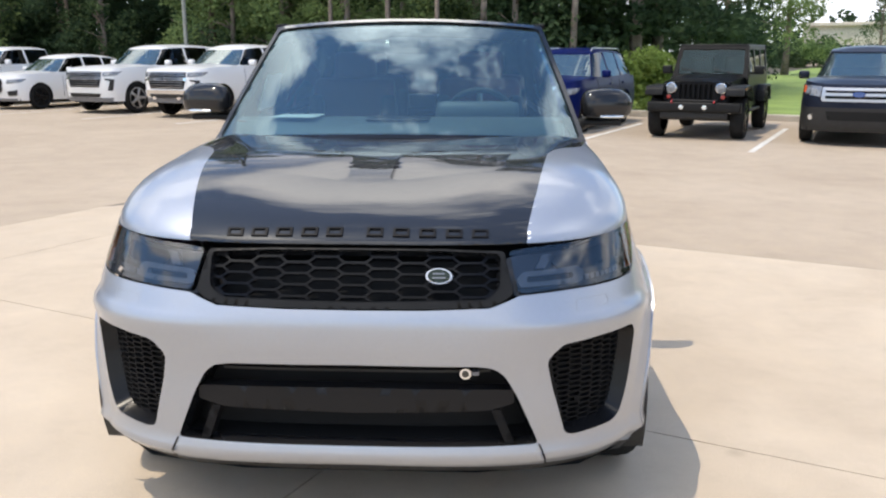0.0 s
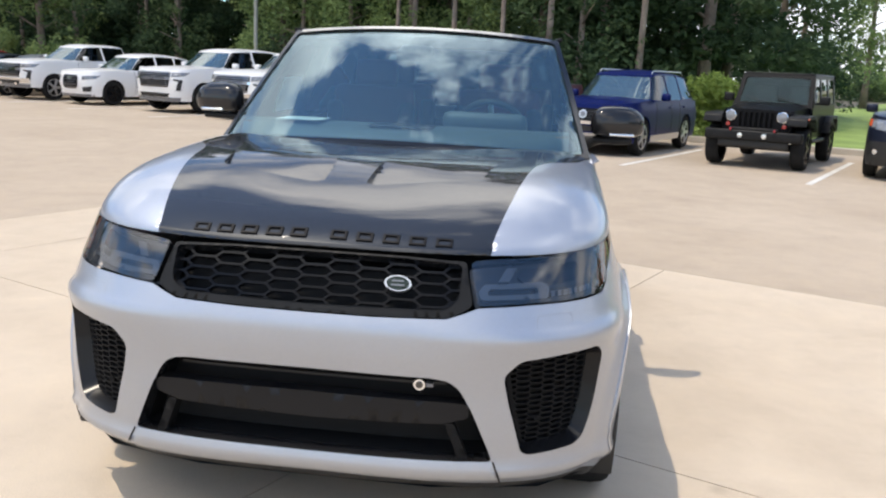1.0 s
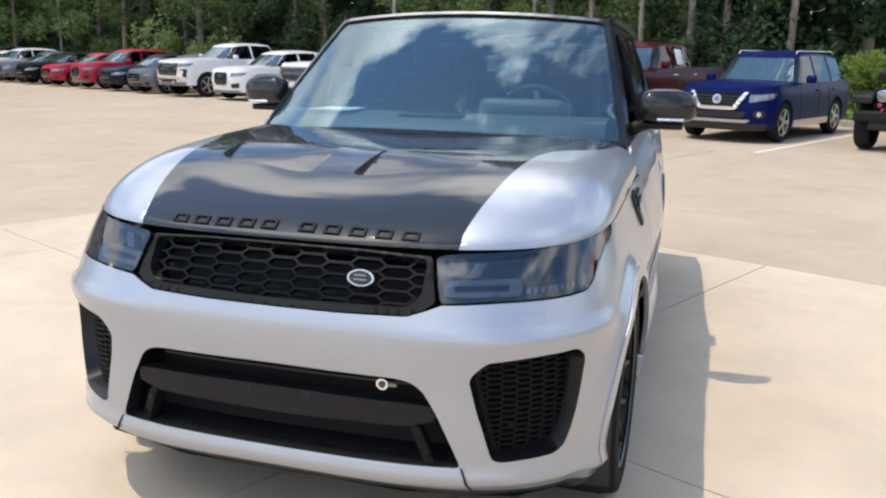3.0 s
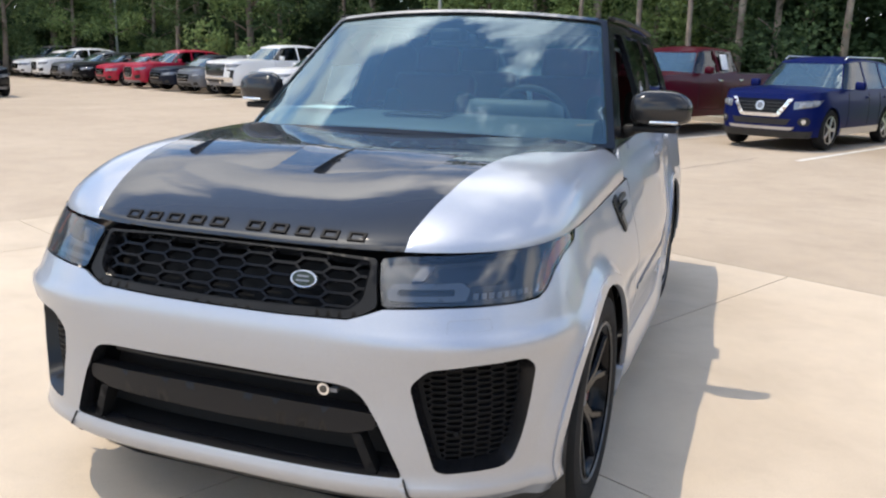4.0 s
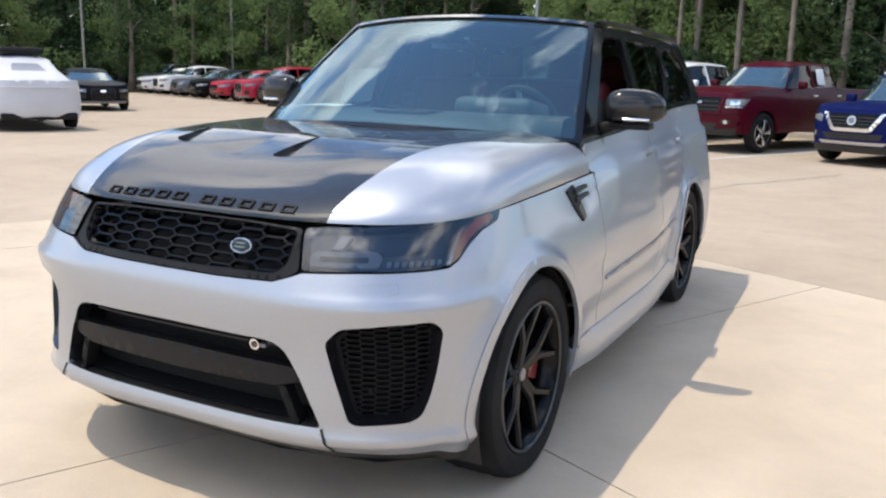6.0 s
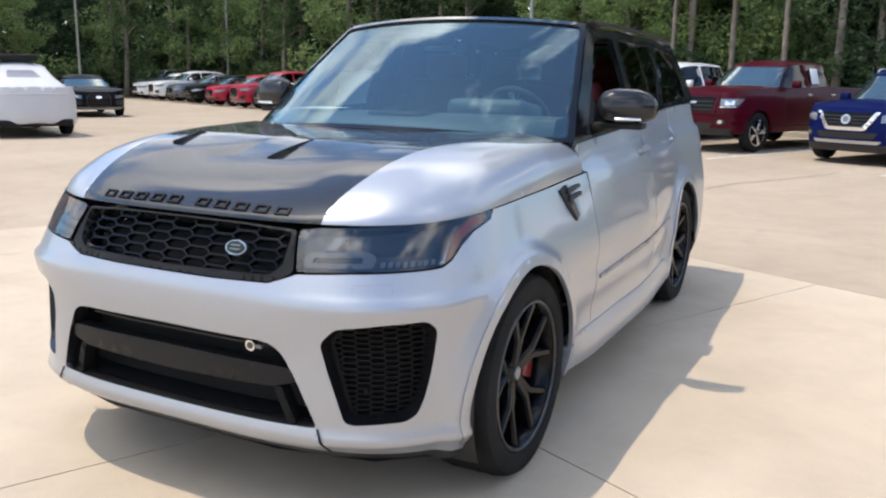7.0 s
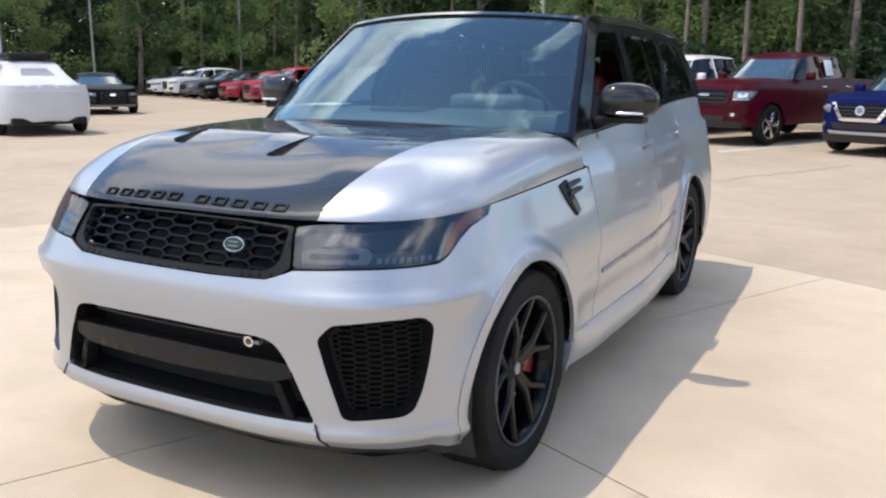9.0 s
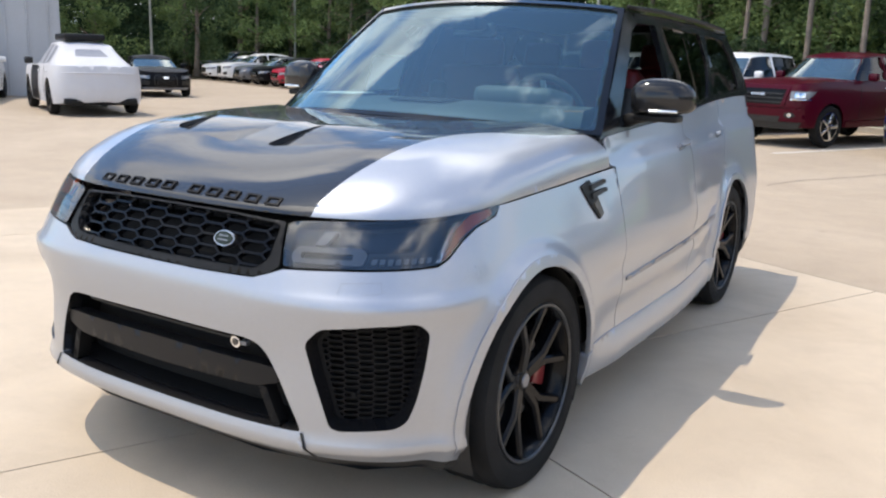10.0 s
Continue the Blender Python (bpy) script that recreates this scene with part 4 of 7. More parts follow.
glass_loop = rounded([(-0.985, 0.0), (0.985, 0.0), (0.98, 0.97), (-0.98, 0.97)], 0.03)
clear_loop = rounded([(-0.955, 0.030), (0.955, 0.030), (0.94, 0.93), (-0.94, 0.93)], 0.05)
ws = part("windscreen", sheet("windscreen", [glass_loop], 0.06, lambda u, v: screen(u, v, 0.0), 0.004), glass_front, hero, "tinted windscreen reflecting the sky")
ws.visible_shadow = False
part("black_band", sheet("black_band", [scaled(glass_loop, 0.995), clear_loop], 0.06, lambda u, v: screen(u, v, -0.006)), satin_black, ws)
part("screen_frame", sheet("screen_frame", [np.array([(-1.0, -0.02), (1.0, -0.02), (1.0, 1.0), (-1.0, 1.0)]), scaled(glass_loop, 0.988)], 0.04, lambda u, v: screen(u, v, 0.009), 0.025), pillar_black, hero)
part("screen_header", sheet("screen_header", [rounded([(-0.93, 0.968), (0.93, 0.968), (0.95, 0.998), (-0.95, 0.998)], 0.01)], 0.04, lambda u, v: screen(u, v, 0.012), 0.002), screen_gloss, hero)
# scuttle between bonnet and glass, 
scuttle = []
for u in np.linspace(-1, 1, 25):
    b = screen(np.array(u), np.array(0.0))
    y = rear_line(b[0])
    f = bonnet(np.array(b[0] * 0.99), np.array(y)) - [0, 0.01, 0.022]
    scuttle += [f, (f + b) / 2 - [0, 0, 0.02], b + [0, 0.02, -0.004]]
fs = [(3 * i + k, 3 * i + 3 + k, 3 * i + 4 + k, 3 * i + 1 + k) for i in range(24) for k in range(2)]
part("scuttle", mesh_of("scuttle", scuttle, fs), trim_black, hero)
ROOFZ = curve([(1.9, 1.745), (2.30, 1.766), (3.0, 1.780), (3.8, 1.768), (4.5, 1.735)], 0.15)
GW = curve([(1.15, 0.912), (1.225, 0.899), (1.50, 0.815), (1.70, 0.742), (1.80, 0.700)], 0.05)


def side_glass(y, z, out=0.0):
    y, z = np.asarray(y, float), np.asarray(z, float)
    x = GW(z) - (0.055 * np.clip((y - 2.3) / 1.1, 0, 1) + 0.03 * np.clip((y - 3.4) / 1.1, 0, 1) ** 2) * np.clip((z - 1.2) / 0.5, 0.25, 1) + out
    x = x * (1 - (1 - taper(y)) * np.clip((1.78 - z) / 0.45, 0.12, 1))
    return np.stack([x, y, z], -1)


def roof(u, v):
    u, v = np.asarray(u, float), np.asarray(v, float)
    yf = 2.150 + 0.150 * u ** 2
    y = yf + (4.46 - yf) * v
    z = ROOFZ(y) + 0.036 * (1 - u ** 2) * np.clip(0.6 + v * 3, 0.6, 1.25) - 0.004
    x = (0.718 - 0.055 * np.clip((y - 2.3) / 1.1, 0, 1) - 0.03 * np.clip((y - 3.4) / 1.1, 0, 1) ** 2) * u
    return np.stack([x, y, z + 0.012], -1)


roof_panel = part("roof", sheet("roof", [rounded([(-1, 0), (1, 0), (1, 1), (-1, 1)], 0.02)], 0.06, roof, 0.02), gloss_black, hero, "gloss black roof")
A_FOOT, A_HEAD = (1.640, 1.205), (2.300, 1.768)


def a_line(z):
    return A_FOOT[0] + (z - A_FOOT[1]) * (A_HEAD[0] - A_FOOT[0]) / (A_HEAD[1] - A_FOOT[1])


frame_outer = [(A_FOOT[0], 1.200)] + [(y, float(BELT(y)) - 0.004) for y in np.linspace(1.70, 4.72, 14)] + [(4.68, 1.45), (4.50, 1.66), (4.44, 1.742)] + \
              [(y, float(ROOFZ(y)) + 0.004) for y in np.linspace(4.3, 2.30, 10)] + [(a_line(1.60), 1.60), (a_line(1.40), 1.40)]


w_front = rounded([(1.87, float(BELT(1.87)) + 0.018), (2.70, float(BELT(2.70)) + 0.018), (2.76, 1.715), (2.43, 1.708), (2.30, 1.655)], 0.02)
w_rear = rounded([(2.83, float(BELT(2.83)) + 0.018), (3.66, float(BELT(3.66)) + 0.018), (3.74, 1.50), (3.70, 1.708), (2.88, 1.718)], 0.025)
w_last = rounded([(3.78, float(BELT(3.78)) + 0.018), (4.50, float(BELT(4.5)) + 0.03), (4.38, 1.60), (4.28, 1.690), (3.82, 1.703)], 0.03)
for sd in (1, -1):
    fix = (lambda me: me) if sd > 0 else mirrored
    holes = [w_front, w_rear, w_last]
    fr = part("window_frame", fix(sheet("window_frame", [np.array(frame_outer), *holes], 0.06, side_glass, 0.03)), pillar_black, hero, "gloss black pillars and window frames")
    for w, open_one in ((w_front, sd > 0), (w_rear, False), (w_last, False)):
        if not open_one:
            g = part("side_window", fix(sheet("side_window", [scaled(w, 1.01)], 0.08, lambda y, z: side_glass(y, z, -0.010))), glass_tint if w is not w_front else glass_door, fr, "dark tinted side glass")
    pts = [(0.728 - 0.055 * min(1, max(0, (y - 2.3) / 1.1)) - 0.03 * max(0, (y - 3.4) / 1.1) ** 2, y, float(ROOFZ(y)) + 0.012) for y in np.linspace(2.32, 4.3, 12)]
    part("roof_trim", fix(tube(pts, 0.012, 6)), satin_black, roof_panel)
# rear glass and spoiler
rg = []
for u in np.linspace(-1, 1, 9):
    for v in np.linspace(0, 1, 5):
        rg.append((u * (0.765 - 0.14 * v), 4.74 - 0.26 * v - 0.03 * u * u, 1.30 + 0.45 * v))
part("rear_window", mesh_of("rear_window", rg, [(5 * i + k, 5 * i + k + 1, 5 * i + 6 + k, 5 * i + 5 + k) for i in range(8) for k in range(4)]), glass_tint, hero)
# price sheet on the inside of the passenger's window; daylight shines through it
sheet_paper = bpy.data.materials.new("thin_paper")
sheet_paper.use_nodes = True
sheet_paper.node_tree.nodes.clear()
sp_out, sp_mix = sheet_paper.node_tree.nodes.new("ShaderNodeOutputMaterial"), sheet_paper.node_tree.nodes.new("ShaderNodeMixShader")
sp_dif, sp_tra = sheet_paper.node_tree.nodes.new("ShaderNodeBsdfDiffuse"), sheet_paper.node_tree.nodes.new("ShaderNodeBsdfTranslucent")
sp_dif.inputs["Color"].default_value = sp_tra.inputs["Color"].default_value = (0.82, 0.84, 0.82, 1)
sheet_paper.node_tree.links.new(sp_dif.outputs[0], sp_mix.inputs[1])
sheet_paper.node_tree.links.new(sp_tra.outputs[0], sp_mix.inputs[2])
sheet_paper.node_tree.links.new(sp_mix.outputs[0], sp_out.inputs[0])
part("window_sheet", mirrored(sheet("window_sheet", [rounded([(2.34, 1.315), (2.64, 1.325), (2.64, 1.52), (2.34, 1.51)], 0.004)], 0.06, lambda y, z: side_glass(y, z, -0.016))), sheet_paper, hero, "white paper sheet inside the window")
part("spoiler", box((1.16, 0.26, 0.035), (0, 4.52, 1.755), 0.015), gloss_black, hero)

# door mirrors
for sd in (1, -1):
    prof = []
    nu, nv = 20, 14
    for i in range(nu + 1):
        a = math.pi * i / nu
        for k in range(nv):
            b = 2 * math.pi * k / nv
            cx, sy, sz = math.cos(a), math.sin(a) * math.cos(b), math.sin(a) * math.sin(b)
            sq = lambda t, e: math.copysign(abs(t) ** e, t)
            x = 0.134 * sq(cx, 0.6)
            y = 0.085 * sq(sy, 0.8) * (1.0 if sy < 0 else 0.35)
            z = 0.086 * sq(sz, 0.70) * (1 - 0.30 * max(cx, 0.0) ** 1.5) if sz > 0 else 0.070 * sq(sz, 0.40)
            prof.append((sd * (1.040 + x), 1.92 + y + 0.02 * (x / 0.1), 1.372 + z))
    fs = [(i * nv + k, i * nv + (k + 1) % nv, (i + 1) * nv + (k + 1) % nv, (i + 1) * nv + k) for i in range(nu) for k in range(nv)]
    bm = bmesh.new()
    bm.from_mesh(mesh_of("mirror", prof, fs))
    bmesh.ops.remove_doubles(bm, verts=bm.verts, dist=1e-4)
    bmesh.ops.recalc_face_normals(bm, faces=bm.faces)
    mir = part("door_mirror", bm, mirror_carbon, hero, "carbon door mirror cap")
    mir.location = (0, 0.085, 0.0 if sd > 0 else 0.025)
    part("mirror_base", box((0.235, 0.10, 0.030), (sd * 1.000, 1.925, 1.284), 0.010), satin_black, mir)
    part("mirror_foot", tube([(sd * 0.880, 1.88, 1.262), (sd * 0.93, 1.91, 1.280), (sd * 0.985, 1.925, 1.292)], [0.030, 0.026, 0.02], 10), satin_black, mir)
    part("indicator", box((0.125, 0.03, 0.014), (sd * 1.060, 1.856, 1.317), 0.006, Matrix.Rotation(radians(sd * 9), 3, "Z")), lamp_white, mir, "clear indicator strip")
    glass = part("mirror_glass", box((0.17, 0.006, 0.11), (sd * 1.022, 1.955, 1.37), 0.002), chrome, mir)

# wheels
TREAD_W = 0.285
disc_metal = material("brake_disc", (0.30, 0.29, 0.28), 0.35, 0.9)


def spoke(r0, a0, w0, r1, a1, w1, r2, a2, w2, x0, x1, x2, depth):
    """One arm of a rim, bent once, from the hub to the bead."""
    bm = bmesh.new()
    rows = []
    for r, a, w, x in ((r0, a0, w0, x0), (r1, a1, w1, x1), (r2, a2, w2, x2)):
        c, t = np.array([r * math.cos(a), r * math.sin(a)]), np.array([-math.sin(a), math.cos(a)])
        row = []
        for d, off in ((-0.5, -depth), (-0.5, 0.0), (-0.28, 0.010), (0.28, 0.010), (0.5, 0.0), (0.5, -depth)):
            q = c + t * w * d
            row.append(bm.verts.new((x + off, q[0], q[1])))
        rows.append(row)
    for a, b in zip(rows, rows[1:]):
        for k in range(6):
            bm.faces.new((a[k], a[(k + 1) % 6], b[(k + 1) % 6], b[k]))
    bmesh.ops.recalc_face_normals(bm, faces=bm.faces)
    return sharp(bm, 25)


# lighter than the black rim: the gloss highlight along its edge, as colour
lip_glint = material("rim_lip_glint", (0.075, 0.078, 0.082), 0.28, 0.6)


def big_wheel(y, sd, turn, hub_x):
    w, r = TREAD_W / 2, 0.390
    body = [(-w * 0.86, 0.288), (-w * 0.99, 0.315), (-w, 0.345), (-w * 0.95, 0.372), (-w * 0.80, 0.385), (-w * 0.45, r), (w * 0.45, r), (w * 0.80, 0.385), (w * 0.95, 0.372), (w, 0.345), (w * 0.985, 0.318), (w * 0.99, 0.312), (w * 0.90, 0.290), (w * 0.86, 0.284)]
    tyre = part("wheel", lathe(body, 72), rubber, hero, "black multi-spoke alloy wheel with low-profile tyre")
    tyre.location = (sd * hub_x, y, r)
    for g in (-0.075, -0.025, 0.025, 0.075):
        part("tread_groove", lathe([(g - 0.005, r - 0.0005), (g - 0.005, r + 0.0015), (g + 0.005, r + 0.0015), (g + 0.005, r - 0.0005)], 48), dark_void, tyre)
    o = sd
    part("rim_barrel", lathe([(-w * 0.85 * o, 0.286), (-w * 0.8 * o, 0.262), (w * 0.35 * o, 0.255), (w * 0.80 * o, 0.268), (w * 0.93 * o, 0.289), (w * 0.86 * o, 0.292)], 64), rim_black, tyre)
    part("rim_lip", lathe([(o * w * 0.90, 0.291), (o * w * 0.955, 0.287), (o * w * 0.965, 0.281), (o * w * 0.92, 0.276)], 64), lip_glint, tyre)
    part("brake_disc", lathe([(o * 0.005, 0.06), (o * 0.005, 0.19), (o * 0.035, 0.19), (o * 0.035, 0.06)], 40), disc_metal, tyre)
    part("rim_back", lathe([(-o * 0.02, 0.02), (-o * 0.02, 0.256)], 32), dark_void, tyre)
    cal = prism(rounded([(0.200 * math.cos(a), 0.200 * math.sin(a)) for a in np.linspace(-0.34, 0.34, 6)] + [(0.105 * math.cos(a), 0.105 * math.sin(a)) for a in np.linspace(0.34, -0.34, 6)], 0.012), 0.07, "x", -0.035 + o * 0.035, 0.006)
    part("brake_caliper", cal, caliper_red, tyre, "red brake caliper").rotation_euler = (radians(-4), 0, 0)
    face = w * 0.80
    for k in range(5):
        a = turn + 2 * math.pi * k / 5
        for s2 in (1, -1):
            b = spoke(0.040, a + s2 * 0.16, 0.046, 0.140, a + s2 * 0.105, 0.037, 0.272, a + s2 * 0.325, 0.033, face - 0.040, face - 0.022, face - 0.002, 0.035)
            if o < 0:
                bmesh.ops.scale(b, vec=(-1, 1, 1), verts=b.verts)
                bmesh.ops.reverse_faces(b, faces=b.faces)
            part("spoke", b, rim_black, tyre)
    part("hub_cap", lathe([(o * (face - 0.075), 0.075), (o * (face - 0.045), 0.070), (o * (face - 0.032), 0.040), (o * (face - 0.028), 0.034), (o * (face - 0.026), 0.001)], 32), rim_black, tyre)
    part("centre_badge", lathe([(o * (face - 0.027), 0.026), (o * (face - 0.022), 0.024), (o * (face - 0.022), 0.001)], 24), moulding_grey, tyre)
    for k in range(5):
        a = turn + 2 * math.pi * (k + 0.5) / 5
        n = part("wheel_nut", lathe([(o * (face - 0.060), 0.012), (o * (face - 0.036), 0.011), (o * (face - 0.034), 0.001)], 6), rim_black, tyre)
        n.location = (0, 0.056 * math.cos(a), 0.056 * math.sin(a))
    return tyre


for y, tn, hub_x in ((AXLE, 0.38, 0.888), (REAR_AXLE, 1.05, 0.790)):
    for sd in (1, -1):
        big_wheel(y, sd, tn, hub_x)
        liner = []
        seg = np.linspace(-0.45, math.pi + 0.45, 26)
        for x in (0.55, hub_x + 0.128):
            rr = ARCH + 0.004 if x > 0.8 else ARCH + 0.02
            yc = ARCH_Y if y < 2 else y
            liner += [(sd * x, yc - rr * math.cos(a), HUB + rr * math.sin(a)) for a in seg]
        m = len(seg)
        part("arch_liner", mesh_of("arch_liner", liner, [(i, i + 1, m + i + 1, m + i) if sd > 0 else (i, m + i, m + i + 1, i + 1) for i in range(m - 1)]), trim_black, hero)
        part("arch_wall", mesh_of("arch_wall", liner[:m] + [(sd * 0.55, y, HUB)], [(i, i + 1, m) for i in range(m - 1)]), dark_void, hero)

# underbody and the dark behind the openings
part("underbody", box((1.18, 4.1, 0.30), (0, 2.50, 0.40), 0.03), dark_void, hero)
part("sill_core", box((1.84, 1.90, 0.20), (0, 2.385, 0.38), 0.02), dark_void, hero)
part("engine_bay", box((1.16, 1.0, 0.70), (0, 0.95, 0.64), 0.04), dark_void, hero)
nose = np.array(half_turn([(0.0, 0.27), (0.70, 0.27), (1.02, 0.28), (1.08, 0.60), (1.02, 0.88), (0.60, 0.98), (0.0, 1.0)]))
part("nose_core", sheet("nose_core", [nose], 0.08, lambda s, z: hs.at(s, z, -0.15)), dark_void, hero)
part("undertray", mesh_of("undertray", [(-0.95, 0.45, 0.245), (0.95, 0.45, 0.245), (0.75, 0.26, 0.245), (0.4, 0.18, 0.245), (-0.4, 0.18, 0.245), (-0.75, 0.26, 0.245)], [(0, 2, 1), (0, 3, 2), (0, 4, 3), (0, 5, 4)], False), trim_black, hero)

# cabin
part("cabin_floor", box((1.70, 2.95, 0.10), (0, 3.10, 0.56), 0.02), cabin_dark, hero)
both("door_card", sheet("door_card", [np.array([(S(1.70), 0.55), (S(4.40), 0.55), (S(4.40), 1.30), (S(3.0), 1.255), (S(1.75), 1.205)])], 0.15, on_shell(-0.075)), cabin_dark)
hl_pts = [roof(np.array(u), np.array(v)) - [0, 0, 0.035] for v in np.linspace(0.02, 0.97, 10) for u in np.linspace(-0.97, 0.97, 9)]
headliner = material("headliner", (0.22, 0.21, 0.20), 0.9)
part("headliner", mesh_of("headliner", hl_pts, [(9 * i + k, 9 * i + 9 + k, 9 * i + 10 + k, 9 * i + k + 1) for i in range(9) for k in range(8)]), headliner, hero)
dash_mat = speckled("dash_leather", (0.115, 0.135, 0.14), 0.55, (0.105, 0.122, 0.128), (0.125, 0.148, 0.152), 5.0, 300.0, 0.2)
dash_pts = []
for u in np.linspace(-0.93, 0.93, 25):
    f = screen(np.array(u), np.array(0.03), -0.02)
    w = f[0] * 0.97
    for y, z in ((f[1] + 0.01, 0.90), (f[1] + 0.01, f[2] - 0.012), (max(1.62, f[1] + 0.05), 1.312), (1.80, 1.325), (1.95, 1.300), (2.03, 1.245), (2.06, 1.16), (2.06, 0.75)):
        dash_pts.append((min(0.80, abs(w)) * (1 if w > 0 else -1), y, z))
dash = part("dashboard", mesh_of("dashboard", dash_pts, [(8 * i + k, 8 * i + 8 + k, 8 * i + 9 + k, 8 * i + 1 + k) for i in range(24) for k in range(7)]), dash_mat, hero, "grey stitched leather dashboard")
part("instrument_hood", box((0.42, 0.26, 0.10), (0.38, 1.95, 1.335), 0.04, Matrix.Rotation(radians(-8), 3, "X")), dash_mat, dash)
part("centre_screen", box((0.28, 0.02, 0.14), (0.0, 2.085, 1.14), 0.006, Matrix.Rotation(radians(-22), 3, "X")), gloss_black, dash)
part("speaker_grille", box((0.30, 0.20, 0.012), (0.0, 1.70, 1.322), 0.005), trim_black, dash)
part("centre_console", box((0.26, 1.0, 0.36), (0, 2.45, 0.78), 0.04), cabin_dark, hero)
# steering wheel
sc = Vector((0.39, 2.20, 1.275))
tilt = Matrix.Rotation(radians(-64), 3, "X")
steer = part("steering_wheel", tube([sc + tilt @ Vector((0.185 * math.cos(a), 0.185 * math.sin(a), 0)) for a in np.linspace(0, 2 * math.pi, 36, endpoint=False)], 0.017, 8, True), cabin_dark, hero, "leather steering wheel")
part("airbag_boss", box((0.15, 0.13, 0.05), tuple(sc), 0.025, tilt), cabin_dark, steer)
for a in (0.0, math.pi, -math.pi / 2):
    part("wheel_spoke", tube([sc + tilt @ Vector((0.05 * math.cos(a), 0.05 * math.sin(a), 0)), sc + tilt @ Vector((0.18 * math.cos(a), 0.18 * math.sin(a), 0))], 0.014, 6), brushed, steer)
part("steering_column", tube([sc, sc + Vector((0, -0.26, -0.12))], 0.04, 10), cabin_dark, hero)


def seat(x, y, wide=0.50):
    base = part("seat", box((wide, 0.52, 0.17), (x, y, 0.83), 0.06, Matrix.Rotation(radians(6), 3, "X"), 3), leather_red, hero, "red leather seat")
    lean = Matrix.Rotation(radians(-14), 3, "X")
    part("backrest", box((wide, 0.15, 0.66), (x, y + 0.31, 1.16), 0.06, lean, 3), leather_red, base)
    for e in (-1, 1):
        part("bolster", box((0.09, 0.20, 0.52), (x + e * (wide / 2 - 0.03), y + 0.25, 1.12), 0.04, lean, 3), cabin_dark, base)
    part("headrest", box((0.26, 0.10, 0.17), (x, y + 0.41, 1.555), 0.045, lean, 3), leather_red, base)
    for e in (-1, 1):
        part("headrest_post", tube([(x + e * 0.06, y + 0.385, 1.44), (x + e * 0.06, y + 0.40, 1.52)], 0.007, 6), brushed, base)
    return base


seat(0.385, 2.48)
seat(-0.385, 2.48)
seat(0.42, 3.36, 0.56)
seat(-0.42, 3.36, 0.56)
part("rear_shelf", box((1.5, 0.7, 0.05), (0, 4.15, 1.18), 0.02), cabin_dark, hero)
# mirror and sensor at the top of the screen
part("interior_mirror", box((0.24, 0.04, 0.07), (0.0, 2.12, 1.66), 0.018), gloss_black, hero)
part("sensor_pod", box((0.16, 0.12, 0.06), tuple(screen(np.array(0.0), np.array(0.86), -0.06)), 0.02), satin_black, hero)
part("papers", mesh_of("papers", [(-0.62, 1.62, 1.332), (-0.40, 1.60, 1.333), (-0.38, 1.80, 1.336), (-0.60, 1.82, 1.335)], [(0, 1, 2, 3)], False), material("paper_sheet", (0.7, 0.72, 0.70), 0.8), hero, "paper lying on the dashboard")

# ---- parked vehicles ----
def wheel(parent, x, y, r, width, rim_mat, spokes=5, side=1):
    """A wheel at its hub: tyre with rim and spokes under it."""
    w = width / 2
    tyre = part("tyre", lathe([(-w * 0.8, r * 0.70), (-w, r * 0.80), (-w * 0.92, r * 0.95), (-w * 0.6, r), (w * 0.6, r), (w * 0.92, r * 0.95), (w, r * 0.80), (w * 0.8, r * 0.70)], 28), rubber, parent)
    tyre.location = (x, y, r)
    o = side * w
    bm = lathe([(-w * 0.7, r * 0.71), (o * 0.82, r * 0.71), (o * 0.86, r * 0.66), (o * 0.3, r * 0.60), (o * 0.2, 0.01)], 24)
    part("barrel", bm, dark_void, tyre)
    arms = []
    for k in range(spokes):
        a = 2 * math.pi * k / spokes
        arms.append(box((width * 0.10, r * 0.56, r * 0.17), (o * 0.80, r * 0.38 * math.cos(a), r * 0.38 * math.sin(a)), r * 0.02, Matrix.Rotation(a, 3, "X"), 1))
    arms.append(lathe([(o * 0.55, r * 0.16), (o * 0.9, r * 0.15), (o * 0.93, 0.001)], 16))
    arms.append(lathe([(o * 0.70, r * 0.70), (o * 0.90, r * 0.69), (o * 0.90, r * 0.64), (o * 0.70, r * 0.63)], 24))
    part("rim", merged(*arms), rim_mat, tyre)
    return tyre


def trim(car, sh, name, pts, mat, out=0.012, thick=0.02, pair=False, r=0.015, hole=None, label=""):
    """A piece laid on a car's skin, its outline in the shell's (s, z); a pair has its mirror image too."""
    loops = [rounded(pts, r, 3)] + ([rounded(hole, r, 3)] if hole else [])
    me = sheet(name, loops, 0.07, lambda s, z: sh.at(s, z, out), thick)
    top = part(name, me, mat, car, label)
    if pair:
        part(name, mirrored(me), mat, car, label)
    return top


def span(sh, x, z0, z1, x1=None):
    """A shape right across a car's front: half width x at z0 and x1 at z1."""
    x1 = x if x1 is None else x1
    return [(-sh.s_x(x), z0), (sh.s_x(x), z0), (sh.s_x(x1), z1), (-sh.s_x(x1), z1)]


def disc(sh, x, z, r, rz=None, n=16):
    return [(sh.s_x(x) + r * math.cos(a), z + (rz or r) * math.sin(a)) for a in np.linspace(0, 2 * math.pi, n, endpoint=False)]


